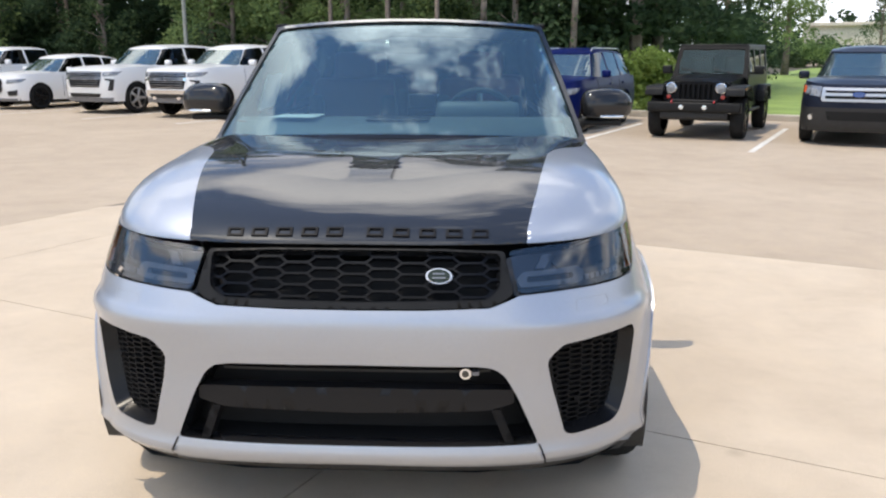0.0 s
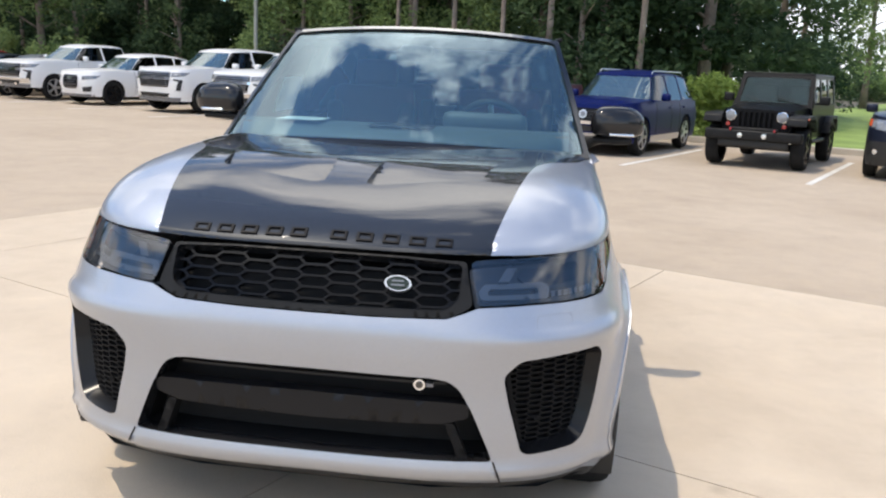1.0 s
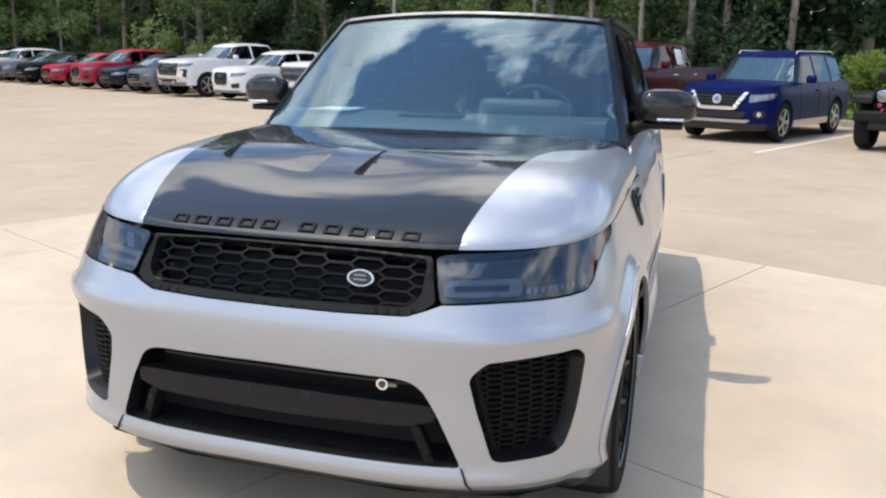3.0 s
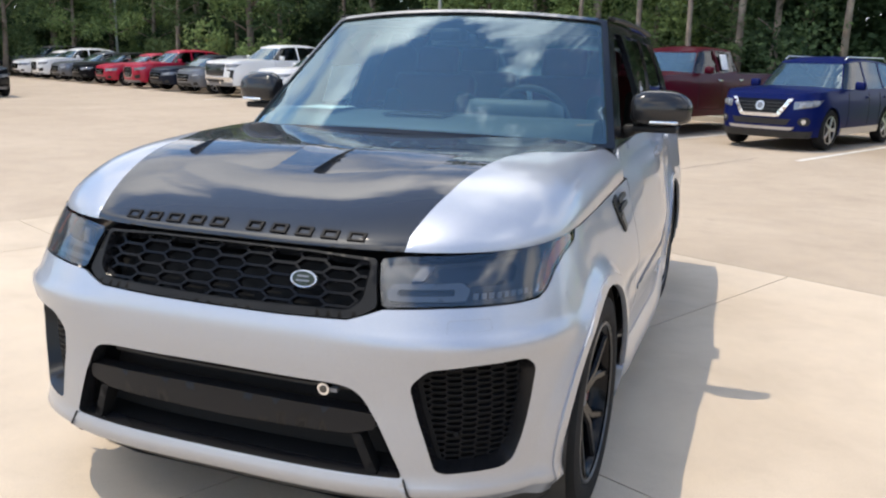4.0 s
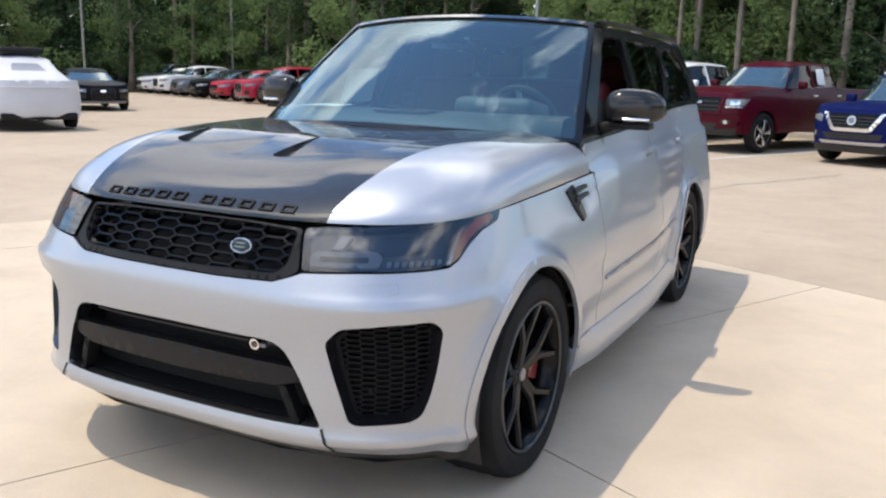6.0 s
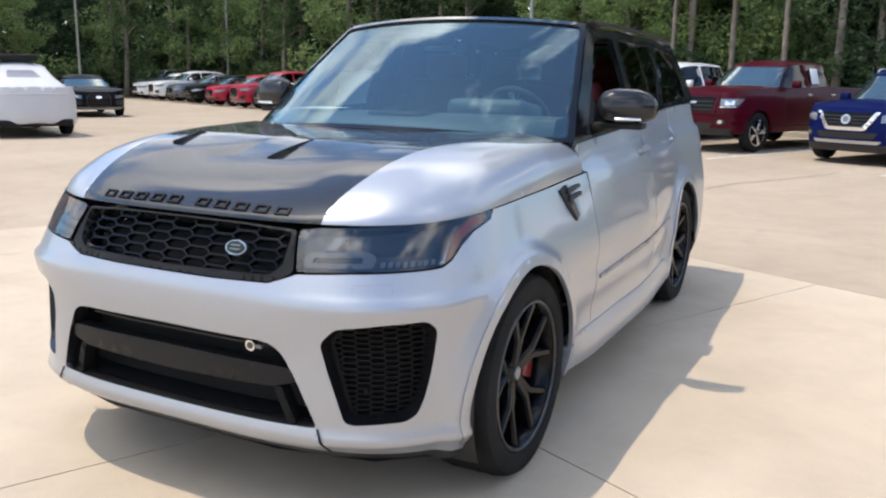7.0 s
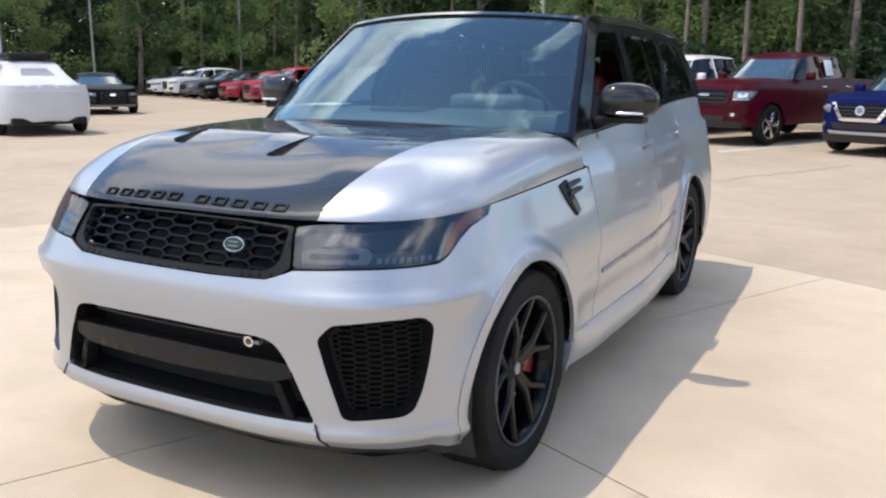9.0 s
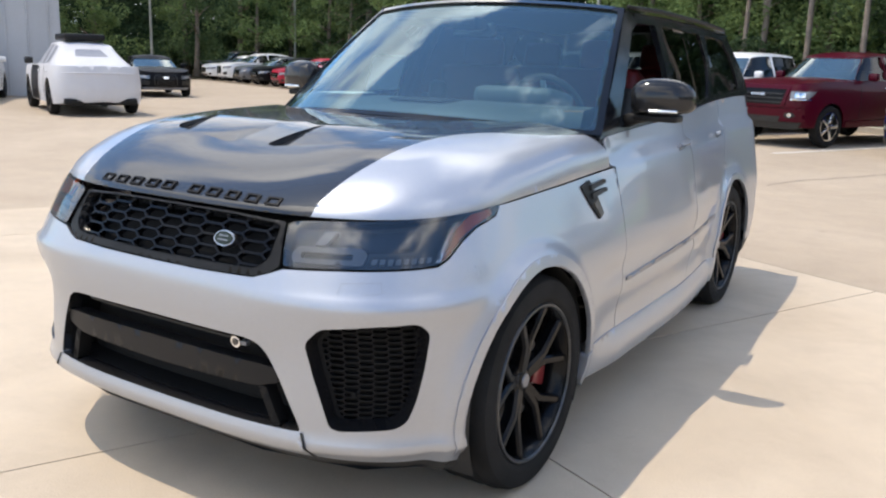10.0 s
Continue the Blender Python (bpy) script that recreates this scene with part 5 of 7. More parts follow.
def lamp_pair(car, sh, x0, z0, z1, tip_y, rise=0.0, inner=None):
    """Headlights that wrap round the corner, each with a reflector and an edge of chrome."""
    X, t = sh.s_x(x0), sh.s_y(tip_y)
    trim(car, sh, "headlight", [(X, z0), (t * 0.86, z0 + rise + 0.02), (t, z1 + rise), (X, z1)], headlamp_glass, 0.010, 0.02, True, 0.02)
    a, b = X + 0.15 * (t - X), X + 0.52 * (t - X)
    h = z1 - z0
    trim(car, sh, "reflector", [(a, z0 + 0.22 * h), (b, z0 + 0.26 * h + rise * 0.5), (b, z0 + 0.80 * h + rise * 0.5), (a, z0 + 0.78 * h)], inner or reflector_grey, 0.014, 0.008, True, 0.015)


def face_truck(car, sh, d, hooks=False):
    """Two-tier grille with chrome bars, slim lamps and bracket-shaped vents."""
    h, nz = d["half"], d["nose"]
    trim(car, sh, "upper_grille", span(sh, 0.64 * h, nz - 0.20, nz - 0.045), grille_black, 0.010)
    for k in range(3):
        z = nz - 0.175 + 0.05 * k
        trim(car, sh, "grille_bar", span(sh, 0.62 * h, z - 0.008, z + 0.008), brushed, 0.022, 0.015, r=0.004)
    trim(car, sh, "cross_bar", span(sh, 0.66 * h, nz - 0.262, nz - 0.195), chrome, 0.030, 0.03)
    trim(car, sh, "lower_grille", span(sh, 0.56 * h, nz - 0.47, nz - 0.27, 0.62 * h), grille_black, 0.010)
    for k in range(3):
        z = nz - 0.43 + 0.06 * k
        trim(car, sh, "grille_bar", span(sh, 0.55 * h, z - 0.009, z + 0.009), brushed, 0.022, 0.015, r=0.004)
    trim(car, sh, "badge", span(sh, 0.085, nz - 0.25, nz - 0.205, 0.075), moulding_grey, 0.045, 0.02, r=0.012)
    lamp_pair(car, sh, 0.68 * h, nz - 0.175, nz - 0.055, d["axle"] - d["wr"] - 0.10, 0.01)
    X = sh.s_x
    trim(car, sh, "corner_vent", [(X(0.80 * h), nz - 0.56), (X(0.90 * h), nz - 0.56), (X(0.93 * h), nz - 0.26), (X(0.74 * h), nz - 0.23), (X(0.74 * h), nz - 0.27), (X(0.86 * h), nz - 0.30)], trim_black, 0.012, 0.02, True)
    b = d["sill"]
    if hooks:
        trim(car, sh, "chrome_bumper", span(sh, 0.90 * h, b + 0.12, nz - 0.50, 0.88 * h), chrome, 0.030, 0.05, r=0.03)
        for sd in (-1, 1):
            trim(car, sh, "tow_hook", disc(sh, sd * 0.42 * h, b + 0.10, 0.07, 0.045), chrome, 0.060, 0.04, r=0.01)
    trim(car, sh, "lower_intake", span(sh, 0.55 * h, b + 0.10, b + 0.20, 0.60 * h), trim_black, 0.034)
    trim(car, sh, "valance", span(sh, 0.88 * h, b - 0.03, b + 0.085, 0.90 * h), moulding_grey, 0.016, 0.03)


def face_ram(car, sh, d):
    """A wide black grille in a painted surround, block lamps and round fog lamps."""
    h, nz = d["half"], d["nose"]
    trim(car, sh, "grille_surround", span(sh, 0.60 * h, nz - 0.42, nz - 0.03, 0.68 * h), d["mat"], 0.018, 0.03, hole=span(sh, 0.53 * h, nz - 0.38, nz - 0.075, 0.62 * h))
    trim(car, sh, "grille", span(sh, 0.54 * h, nz - 0.40, nz - 0.06, 0.63 * h), grille_black, 0.006)
    for k in range(3):
        z = nz - 0.335 + 0.085 * k
        trim(car, sh, "grille_bar", span(sh, 0.55 * h, z - 0.012, z + 0.012), trim_black, 0.016, 0.02, r=0.006)
    trim(car, sh, "badge_bar", span(sh, 0.17, nz - 0.21, nz - 0.165), chrome, 0.026, 0.02, r=0.01)
    lamp_pair(car, sh, 0.70 * h, nz - 0.27, nz - 0.11, d["axle"] - d["wr"] - 0.12, 0.005, chrome)
    trim(car, sh, "lamp_edge", [(sh.s_x(0.70 * h), nz - 0.285), (sh.s_y(d["axle"] - d["wr"] - 0.24), nz - 0.275), (sh.s_y(d["axle"] - d["wr"] - 0.24), nz - 0.255), (sh.s_x(0.70 * h), nz - 0.265)], chrome, 0.018, 0.02, True, r=0.005)
    b = d["sill"]
    trim(car, sh, "bumper", span(sh, 0.93 * h, b + 0.10, nz - 0.45, 0.91 * h), d["mat"], 0.05, 0.07, r=0.04)
    trim(car, sh, "fog_surround", disc(sh, 0.72 * h, b + 0.23, 0.10, 0.055), trim_black, 0.056, 0.02, True)
    trim(car, sh, "fog_lamp", disc(sh, 0.72 * h, b + 0.23, 0.04), lamp_white, 0.062, 0.02, True)
    trim(car, sh, "lower_intake", span(sh, 0.52 * h, b + 0.08, b + 0.20, 0.56 * h), trim_black, 0.056)
    trim(car, sh, "valance", span(sh, 0.86 * h, b - 0.05, b + 0.09, 0.9 * h), trim_black, 0.02, 0.03)


def face_vee(car, sh, d):
    """A dark grille held in a thick chrome bracket, with a round badge."""
    h, nz = d["half"], d["nose"]
    X = sh.s_x
    trim(car, sh, "grille", span(sh, 0.34 * h, nz - 0.36, nz - 0.075, 0.54 * h), grille_black, 0.008)
    for k in range(4):
        z = nz - 0.32 + 0.06 * k
        trim(car, sh, "grille_bar", span(sh, (0.35 + 0.04 * k) * h, z - 0.008, z + 0.008), trim_black, 0.016, 0.02, r=0.004)
    trim(car, sh, "chrome_bracket", [(X(0.30 * h), nz - 0.385), (X(0.38 * h), nz - 0.385), (X(0.60 * h), nz - 0.065), (X(0.52 * h), nz - 0.065), (X(0.33 * h), nz - 0.33)], chrome, 0.030, 0.03, True, 0.012)
    trim(car, sh, "chrome_bracket", span(sh, 0.34 * h, nz - 0.395, nz - 0.335), chrome, 0.032, 0.03)
    trim(car, sh, "badge", disc(sh, 0.0, nz - 0.20, 0.085), brushed, 0.036, 0.03)
    trim(car, sh, "badge_face", disc(sh, 0.0, nz - 0.20, 0.055), moulding_grey, 0.040, 0.01)
    lamp_pair(car, sh, 0.62 * h, nz - 0.25, nz - 0.11, d["axle"] - d["wr"] - 0.02, 0.04)
    b = d["sill"]
    trim(car, sh, "lower_intake", span(sh, 0.52 * h, b + 0.20, b + 0.31, 0.58 * h), trim_black, 0.010)
    trim(car, sh, "skid_strip", span(sh, 0.60 * h, b + 0.11, b + 0.165, 0.66 * h), brushed, 0.024, 0.03)
    trim(car, sh, "fog_surround", disc(sh, 0.80 * h, b + 0.27, 0.12, 0.08), trim_black, 0.008, 0.02, True)
    trim(car, sh, "fog_lamp", disc(sh, 0.79 * h, b + 0.27, 0.045), lamp_white, 0.014, 0.01, True)
    trim(car, sh, "valance", span(sh, 0.90 * h, b - 0.04, b + 0.09, 0.92 * h), trim_black, 0.012, 0.03)


def face_bars(car, sh, d):
    """A chrome grille of three bars, lamps with amber corners and a dark lower face."""
    h, nz = d["half"], d["nose"]
    trim(car, sh, "grille", span(sh, 0.58 * h, nz - 0.30, nz - 0.05, 0.56 * h), grille_black, 0.006)
    for z, w in ((nz - 0.075, 0.57), (nz - 0.165, 0.60), (nz - 0.265, 0.58)):
        trim(car, sh, "grille_bar", span(sh, w * h, z - 0.024, z + 0.024), satin_chrome, 0.026, 0.03, r=0.014)
    trim(car, sh, "grille_end", [(sh.s_x(0.55 * h), nz - 0.30), (sh.s_x(0.61 * h), nz - 0.27), (sh.s_x(0.61 * h), nz - 0.05), (sh.s_x(0.55 * h), nz - 0.045)], satin_chrome, 0.024, 0.03, True)
    trim(car, sh, "badge", disc(sh, 0.0, nz - 0.165, 0.11, 0.045), blue_badge, 0.036, 0.03)
    lamp_pair(car, sh, 0.63 * h, nz - 0.21, nz - 0.03, d["axle"] - d["wr"] - 0.02, 0.03)
    t = sh.s_y(d["axle"] - d["wr"] - 0.02)
    trim(car, sh, "corner_lamp", [(t * 0.80, nz - 0.15), (t * 0.90, nz - 0.13), (t * 0.97, nz - 0.01), (t * 0.80, nz - 0.03)], lens_amber, 0.016, 0.02, True)
    b = d["sill"]
    trim(car, sh, "black_bumper", span(sh, 0.97 * h, b - 0.02, nz - 0.40, 0.95 * h), trim_black, 0.010, 0.03)
    trim(car, sh, "lower_intake", span(sh, 0.48 * h, b + 0.18, b + 0.34, 0.52 * h), dark_void, 0.016)
    trim(car, sh, "fog_lamp", disc(sh, 0.78 * h, b + 0.22, 0.05), lamp_white, 0.016, 0.02, True)


def face_hex(car, sh, d, plain=False):
    """An eight-sided grille with slats, slanted lamps and meshed side intakes."""
    h, nz = d["half"], d["nose"]
    X = sh.s_x
    w = 0.40 * h
    outer = [(-X(w * 0.75), nz - 0.50), (X(w * 0.75), nz - 0.50), (X(w), nz - 0.40), (X(w * 1.02), nz - 0.16), (X(w * 0.86), nz - 0.07), (-X(w * 0.86), nz - 0.07), (-X(w * 1.02), nz - 0.16), (-X(w), nz - 0.40)]
    trim(car, sh, "grille_frame", outer, trim_black if plain else brushed, 0.012, 0.02)
    trim(car, sh, "grille", scaled(outer, 0.92), grille_black, 0.016, 0.02)
    for k in range(5):
        z = nz - 0.44 + 0.075 * k
        trim(car, sh, "grille_bar", span(sh, w * 0.82, z - 0.008, z + 0.008), trim_black if plain else moulding_grey, 0.022, 0.012, r=0.004)
    trim(car, sh, "badge", disc(sh, 0.0, nz - 0.17, 0.10, 0.04), chrome, 0.030, 0.02)
    lamp_pair(car, sh, 0.56 * h, nz - 0.22, nz - 0.10, d["axle"] - d["wr"] - 0.08, 0.03)
    b = d["sill"]
    trim(car, sh, "side_intake", [(X(0.58 * h), b + 0.12), (X(0.82 * h), b + 0.14), (X(0.84 * h), b + 0.30), (X(0.56 * h), b + 0.26)], trim_black, 0.010, 0.02, True)
    trim(car, sh, "valance", span(sh, 0.80 * h, b - 0.03, b + 0.05, 0.82 * h), moulding_grey, 0.012, 0.02)


def face_low(car, sh, d):
    """A low car's face: slim grille, slanted lamps and a wide lower intake."""
    h, nz = d["half"], d["nose"]
    trim(car, sh, "grille", span(sh, 0.40 * h, nz - 0.34, nz - 0.08, 0.46 * h), grille_black, 0.010)
    for k in range(2):
        z = nz - 0.27 + 0.10 * k
        trim(car, sh, "grille_bar", span(sh, 0.40 * h, z - 0.008, z + 0.008), brushed, 0.018, 0.012, r=0.004)
    trim(car, sh, "badge", disc(sh, 0.0, nz - 0.19, 0.06, 0.045), moulding_grey, 0.022, 0.02)
    lamp_pair(car, sh, 0.55 * h, nz - 0.19, nz - 0.07, d["axle"] - d["wr"] - 0.04, 0.03)
    b = d["sill"]
    trim(car, sh, "lower_intake", span(sh, 0.60 * h, b + 0.01, b + 0.10, 0.55 * h), trim_black, 0.010)
    trim(car, sh, "fog_surround", [(sh.s_x(0.68 * h), b + 0.03), (sh.s_x(0.86 * h), b + 0.05), (sh.s_x(0.82 * h), b + 0.16), (sh.s_x(0.70 * h), b + 0.14)], trim_black, 0.010, 0.02, True)


def face_covered(car, sh, d):
    """A front wholly under film."""
    Y = sh.s_y
    trim(car, sh, "bare_door", [(Y(1.45), d["sill"]), (Y(2.55), d["sill"]), (Y(2.62), d["belt"] - 0.02), (Y(1.62), d["belt"] - 0.02)], black_paint, 0.012, 0.02, True)
    trim(car, sh, "front_film", span(sh, 0.8 * d["half"], d["sill"] + 0.05, d["nose"] - 0.06, 0.75 * d["half"]), d["mat"], 0.012, 0.02)


reflector_grey = material("reflector_grey", (0.26, 0.27, 0.28), 0.32, 0.4)
headlamp_glass = material("headlamp_glass", (0.20, 0.21, 0.23), 0.12, 0.3, coat=1.0)
blue_badge = material("blue_badge", (0.02, 0.05, 0.18), 0.25, coat=1.0)
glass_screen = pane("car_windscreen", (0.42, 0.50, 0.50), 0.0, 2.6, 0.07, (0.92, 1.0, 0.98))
glass_upright = pane("upright_windscreen", (0.20, 0.30, 0.33), 0.0, 1.45, 0.0, (0.38, 0.55, 0.64))


def vehicle(name, label, category, mat, L=4.7, half=0.93, H=1.68, sill=0.28, nose=0.95, cowl=1.08, belt=1.08, wb=2.8, axle=0.88, wr=0.36,
            ws=(1.25, 1.95), back=(4.35, 4.62), roof_w=0.665, rim=None, style="suv", n=3.2, face=None, tail=None, nr=4.0, mirror=None, cladding=None, rails=False, glass=None):
    """A parked car seen from some way off. Its front is at y = 0 and it reaches back along y."""
    car = root(name, label, category, "parked vehicles along the lot")
    rim = rim or brushed
    zc = sill + 0.5 * (nose - sill)
    W = curve([(0.1, half * 0.93), (sill + 0.12, half * 0.985), (zc, half), (belt - 0.16, half * 0.985), (belt + 0.02, half * 0.94), (belt + 0.3, half * 0.9)], 0.06)
    F = curve([(0.1, 0.14), (sill + 0.06, 0.04), (zc, 0.0), (nose - 0.14, 0.02), (nose, 0.07), (nose + 0.5, 0.3)], 0.05)
    B = curve([(0.1, L - 0.16), (sill + 0.1, L - 0.03), (zc, L), (belt, L - 0.05), (belt + 0.5, L - 0.2)], 0.06)
    rear_ax = axle + wb
    sh = Shell(W, F, B, axle - 0.05, min(L - 0.45, rear_ax + 0.5), n, nr, zc)
    # top line of the lower body
    tops = [(0.0, nose), (0.35, nose + 0.55 * (cowl - nose)), (ws[0], cowl), (ws[0] + 0.5, belt), (L, belt + 0.02)]
    if style == "sedan":
        tops = tops[:-1] + [(back[1] - 0.3, belt + 0.01), (L, belt - 0.05)]
    top = curve(tops, 0.08)
    bottom = [(0.0, sill)] + [(sh.s_y(0.25), sill - 0.02)]
    ra = wr + 0.055
    for y in (axle, rear_ax):
        a0 = math.asin(max(0.0, min(0.95, (sill - 0.03 - wr) / ra)))
        th = np.linspace(a0 if a0 else 0.0, math.pi - a0, 11)
        feet = [(y - ra * math.cos(t), wr + ra * math.sin(t)) for t in th]
        bottom += [(sh.s_y(feet[0][0]), sill - 0.02)] + [(sh.s_y(a), b) for a, b in feet] + [(sh.s_y(feet[-1][0]), sill - 0.02)]
    bottom += [(sh.end, sill + 0.05)]
    ys = [float(sh.raw(np.array(s), np.array(nose))[1]) for s in np.linspace(sh.end, 0, 50)]
    upper = [(s, float(top(y))) for s, y in zip(np.linspace(sh.end, 0, 50), ys)]
    me = sheet("body_side", [np.array(bottom + upper)], 0.085, lambda s, z: sh.at(s, z), 0.02)
    body = part("body", me, mat, car)
    part("body", mirrored(me), mat, car)
    # bonnet and rear deck
    yend = ws[0] + 0.25
    ss = np.linspace(0.0, sh.s_y(yend), 18)
    right = np.array([sh.at(np.array(s), np.array(float(top(sh.raw(np.array(s), np.array(nose))[1])))) for s in ss])
    left = right * [-1, 1, 1]
    crown = [0.05 * min(1.0, (r[1] - right[0][1]) / 0.35) for r in right]
    part("bonnet", bridge("bonnet", left, right, crown, 13, 2.6), mat, car)
    y_deck = back[1] - 0.35 if style == "sedan" else L - 0.3
    ss = np.linspace(sh.s_y(y_deck if style != "pickup" else back[1]), sh.end, 14)
    right = np.array([sh.at(np.array(s), np.array(float(top(sh.raw(np.array(s), np.array(belt))[1])))) for s in ss])
    part("deck", bridge("deck", right * [-1, 1, 1], right, [0.01] * len(ss), 9), mat if style != "pickup" else trim_black, car)
    # cabin
    zt = H - 0.07
    GW = curve([(belt - 0.1, half * 0.925), (belt + 0.02, half * 0.90), (zt, roof_w), (H + 0.1, roof_w - 0.03)])
    GF = curve([(min(cowl, belt) - 0.1, ws[0] - 0.1), (min(cowl, belt), ws[0]), (zt, ws[1]), (H + 0.1, ws[1] + 0.2)])
    GB = curve([(belt - 0.1, back[1] + 0.02), (belt, back[1]), (zt, back[0]), (H + 0.1, back[0] - 0.05)])
    gs = Shell(GW, GF, GB, ws[1] + 0.40, back[0] - 0.25, 4.0, 4.0, (belt + zt) / 2)
    mid_y = ws[1] + 0.45 * (back[0] - ws[1])

    def over(s, z, out=0.0):
        """The cabin's skin, its roofline falling to the screen and to the tail."""
        p = gs.at(s, z, out)
        fall = 0.055 * np.clip((mid_y - p[..., 1]) / (mid_y - ws[1]), 0, 1) ** 2 + (0.10 if style != "pickup" else 0.02) * np.clip((p[..., 1] - mid_y) / (back[0] - mid_y), 0, 1.2) ** 2
        p[..., 2] -= fall * np.clip((p[..., 2] - belt) / (zt - belt), 0, 1)
        return p

    glo, ghi = belt + 0.03, zt - 0.03
    s_a, s_b = gs.s_y(float(GF((glo + ghi) / 2)) + 0.20), gs.s_y(back[0] - 0.05)
    wx = gs.s_x(float(GW((glo + ghi) / 2)) * 0.93)
    full = [(-gs.end, belt - 0.05), (gs.end, belt - 0.05), (gs.end, zt), (-gs.end, zt)]
    front_glass = rounded([(-wx, cowl + 0.01), (wx, cowl + 0.01), (wx * 0.97, ghi), (-wx * 0.97, ghi)], 0.05)
    n_win = 2 if style in ("sedan", "pickup") else 3
    cuts = np.linspace(s_a, s_b, n_win + 1)
    if style == "suv":
        cuts = np.array([s_a, s_a + (s_b - s_a) * 0.36, s_a + (s_b - s_a) * 0.70, s_b])
    wins = [rounded([(cuts[k] + 0.03, glo), (cuts[k + 1] - 0.03, glo + (0.05 if k == n_win - 1 else 0)), (cuts[k + 1] - 0.05, ghi), (cuts[k] + 0.03, ghi)], 0.04) for k in range(n_win)]
    twins = [w[::-1] * [-1, 1] for w in wins]
    part("cabin", sheet("cabin", [np.array(full), front_glass] + wins + twins, 0.12, over, 0.02), mat, car)
    g = part("windscreen", sheet("windscreen", [front_glass], 0.12, lambda s, z: over(s, z, -0.008)), glass or glass_screen, car)
    for w in wins + twins:
        part("side_window", sheet("side_window", [w], 0.15, lambda s, z: over(s, z, -0.008)), glass or (glass_tint if style != "sedan" else glass_car), car)
    rx = gs.s_x(float(GW((glo + ghi) / 2)) * 0.80)
    rlo = glo + 0.05 if not glass else glo + 0.6 * (ghi - glo)
    rx = rx if not glass else rx * 0.62
    rw = rounded([(gs.end - rx, rlo), (gs.end, rlo), (gs.end, ghi), (gs.end - rx * 0.95, ghi)], 0.03)
    me = sheet("rear_window", [rw], 0.15, lambda s, z: over(s, z, 0.006), 0.006)
    part("rear_window", me, glass or glass_tint, car)
    part("rear_window", mirrored(me), glass or glass_tint, car)
    rs = np.linspace(0, gs.end, 40)
    right = over(rs, np.full(40, zt))
    part("roof", bridge("roof", right * [-1, 1, 1], right, [0.07 * min(1, (r[1] - right[0][1]) / 0.25, (right[-1][1] - r[1]) / 0.25 + 0.02) for r in right], 11, 2.4), mat, car)
    # inside and underneath
    part("seat_row", box((half * 1.3, 0.22, 0.62), (0, (ws[1] + 0.55), belt - 0.08), 0.06), cabin_dark, car)
    part("dashboard", box((half * 1.6, 0.35, 0.16), (0, ws[0] + 0.35, cowl - 0.06), 0.04), cabin_dark, car)
    part("underbody", box((half * 1.7, L - 0.5, 0.55), (0, L / 2, sill + 0.24), 0.05), dark_void, car)
    # wheels
    for y in (axle, rear_ax):
        for sd in (1, -1):
            wheel(car, sd * (half - 0.115), y, wr, 0.22, rim, 5, sd)
    # lamps, grille, bumper
    on = lambda s, z, out: sh.at(s, z, out)
    face(car, sh, dict(half=half, sill=sill, nose=nose, axle=axle, wr=wr, belt=belt, mat=mat))
    for y in ([ws[0] + 0.42, ws[0] + 1.45, ws[0] + 2.35] if style != "sedan" else [ws[0] + 0.35, ws[0] + 1.35, ws[0] + 2.15]):
        if abs(y - rear_ax) < wr + 0.12:
            y = rear_ax - wr - 0.12
        for sd in (1, -1):
            line = [sh.at(np.array(sd * sh.s_y(y)), np.array(z), 0.001) for z in np.linspace(sill + 0.08, belt - 0.02, 7)]
            part("door_seam", tube(line, 0.006, 4), seam_dark, car)
    for sd in (1, -1):
        if cladding:
            q = rounded([(sh.s_y(axle + wr + 0.10), sill - 0.01), (sh.s_y(rear_ax - wr - 0.10), sill - 0.01), (sh.s_y(rear_ax - wr - 0.10), sill + 0.12), (sh.s_y(axle + wr + 0.10), sill + 0.12)], 0.02)
            me = sheet("side_step", [q], 0.15, lambda s, z: on(s, z, 0.02), 0.03)
            part("side_step", me if sd > 0 else mirrored(me), cladding, car)
        mir = box((0.20, 0.13, 0.16), (sd * (half + 0.09), ws[0] + 0.62, belt + 0.10), 0.045)
        part("door_mirror", mir, mirror or mat, car)
        q = rounded([(sh.end - 0.62, belt - 0.22), (sh.end - 0.42, belt - 0.22), (sh.end - 0.42, belt - 0.02), (sh.end - 0.62, belt - 0.02)], 0.03)
        me = sheet("tail_lamp", [q], 0.08, lambda s, z: on(s, z, 0.010), 0.02)
        part("tail_lamp", me if sd > 0 else mirrored(me), tail or lens_red, car)
        for yy in ([ws[0] + 1.35, ws[0] + 2.35] if style != "coupe" else [ws[0] + 1.4]):
            part("door_handle", box((0.03, 0.20, 0.035), (sd * (half * 0.99), yy, belt - 0.13), 0.01), mat if rim is not chrome else chrome, car)
        if rails:
            z = H - 0.065
            pts = [(sd * (roof_w - 0.06), y, z + d) for y, d in ((ws[1] + 0.2, -0.02), (ws[1] + 0.3, 0.045), (back[0] - 0.3, 0.045), (back[0] - 0.15, -0.02))]
            part("roof_rail", tube(pts, 0.018, 6), rails, car)
    return car


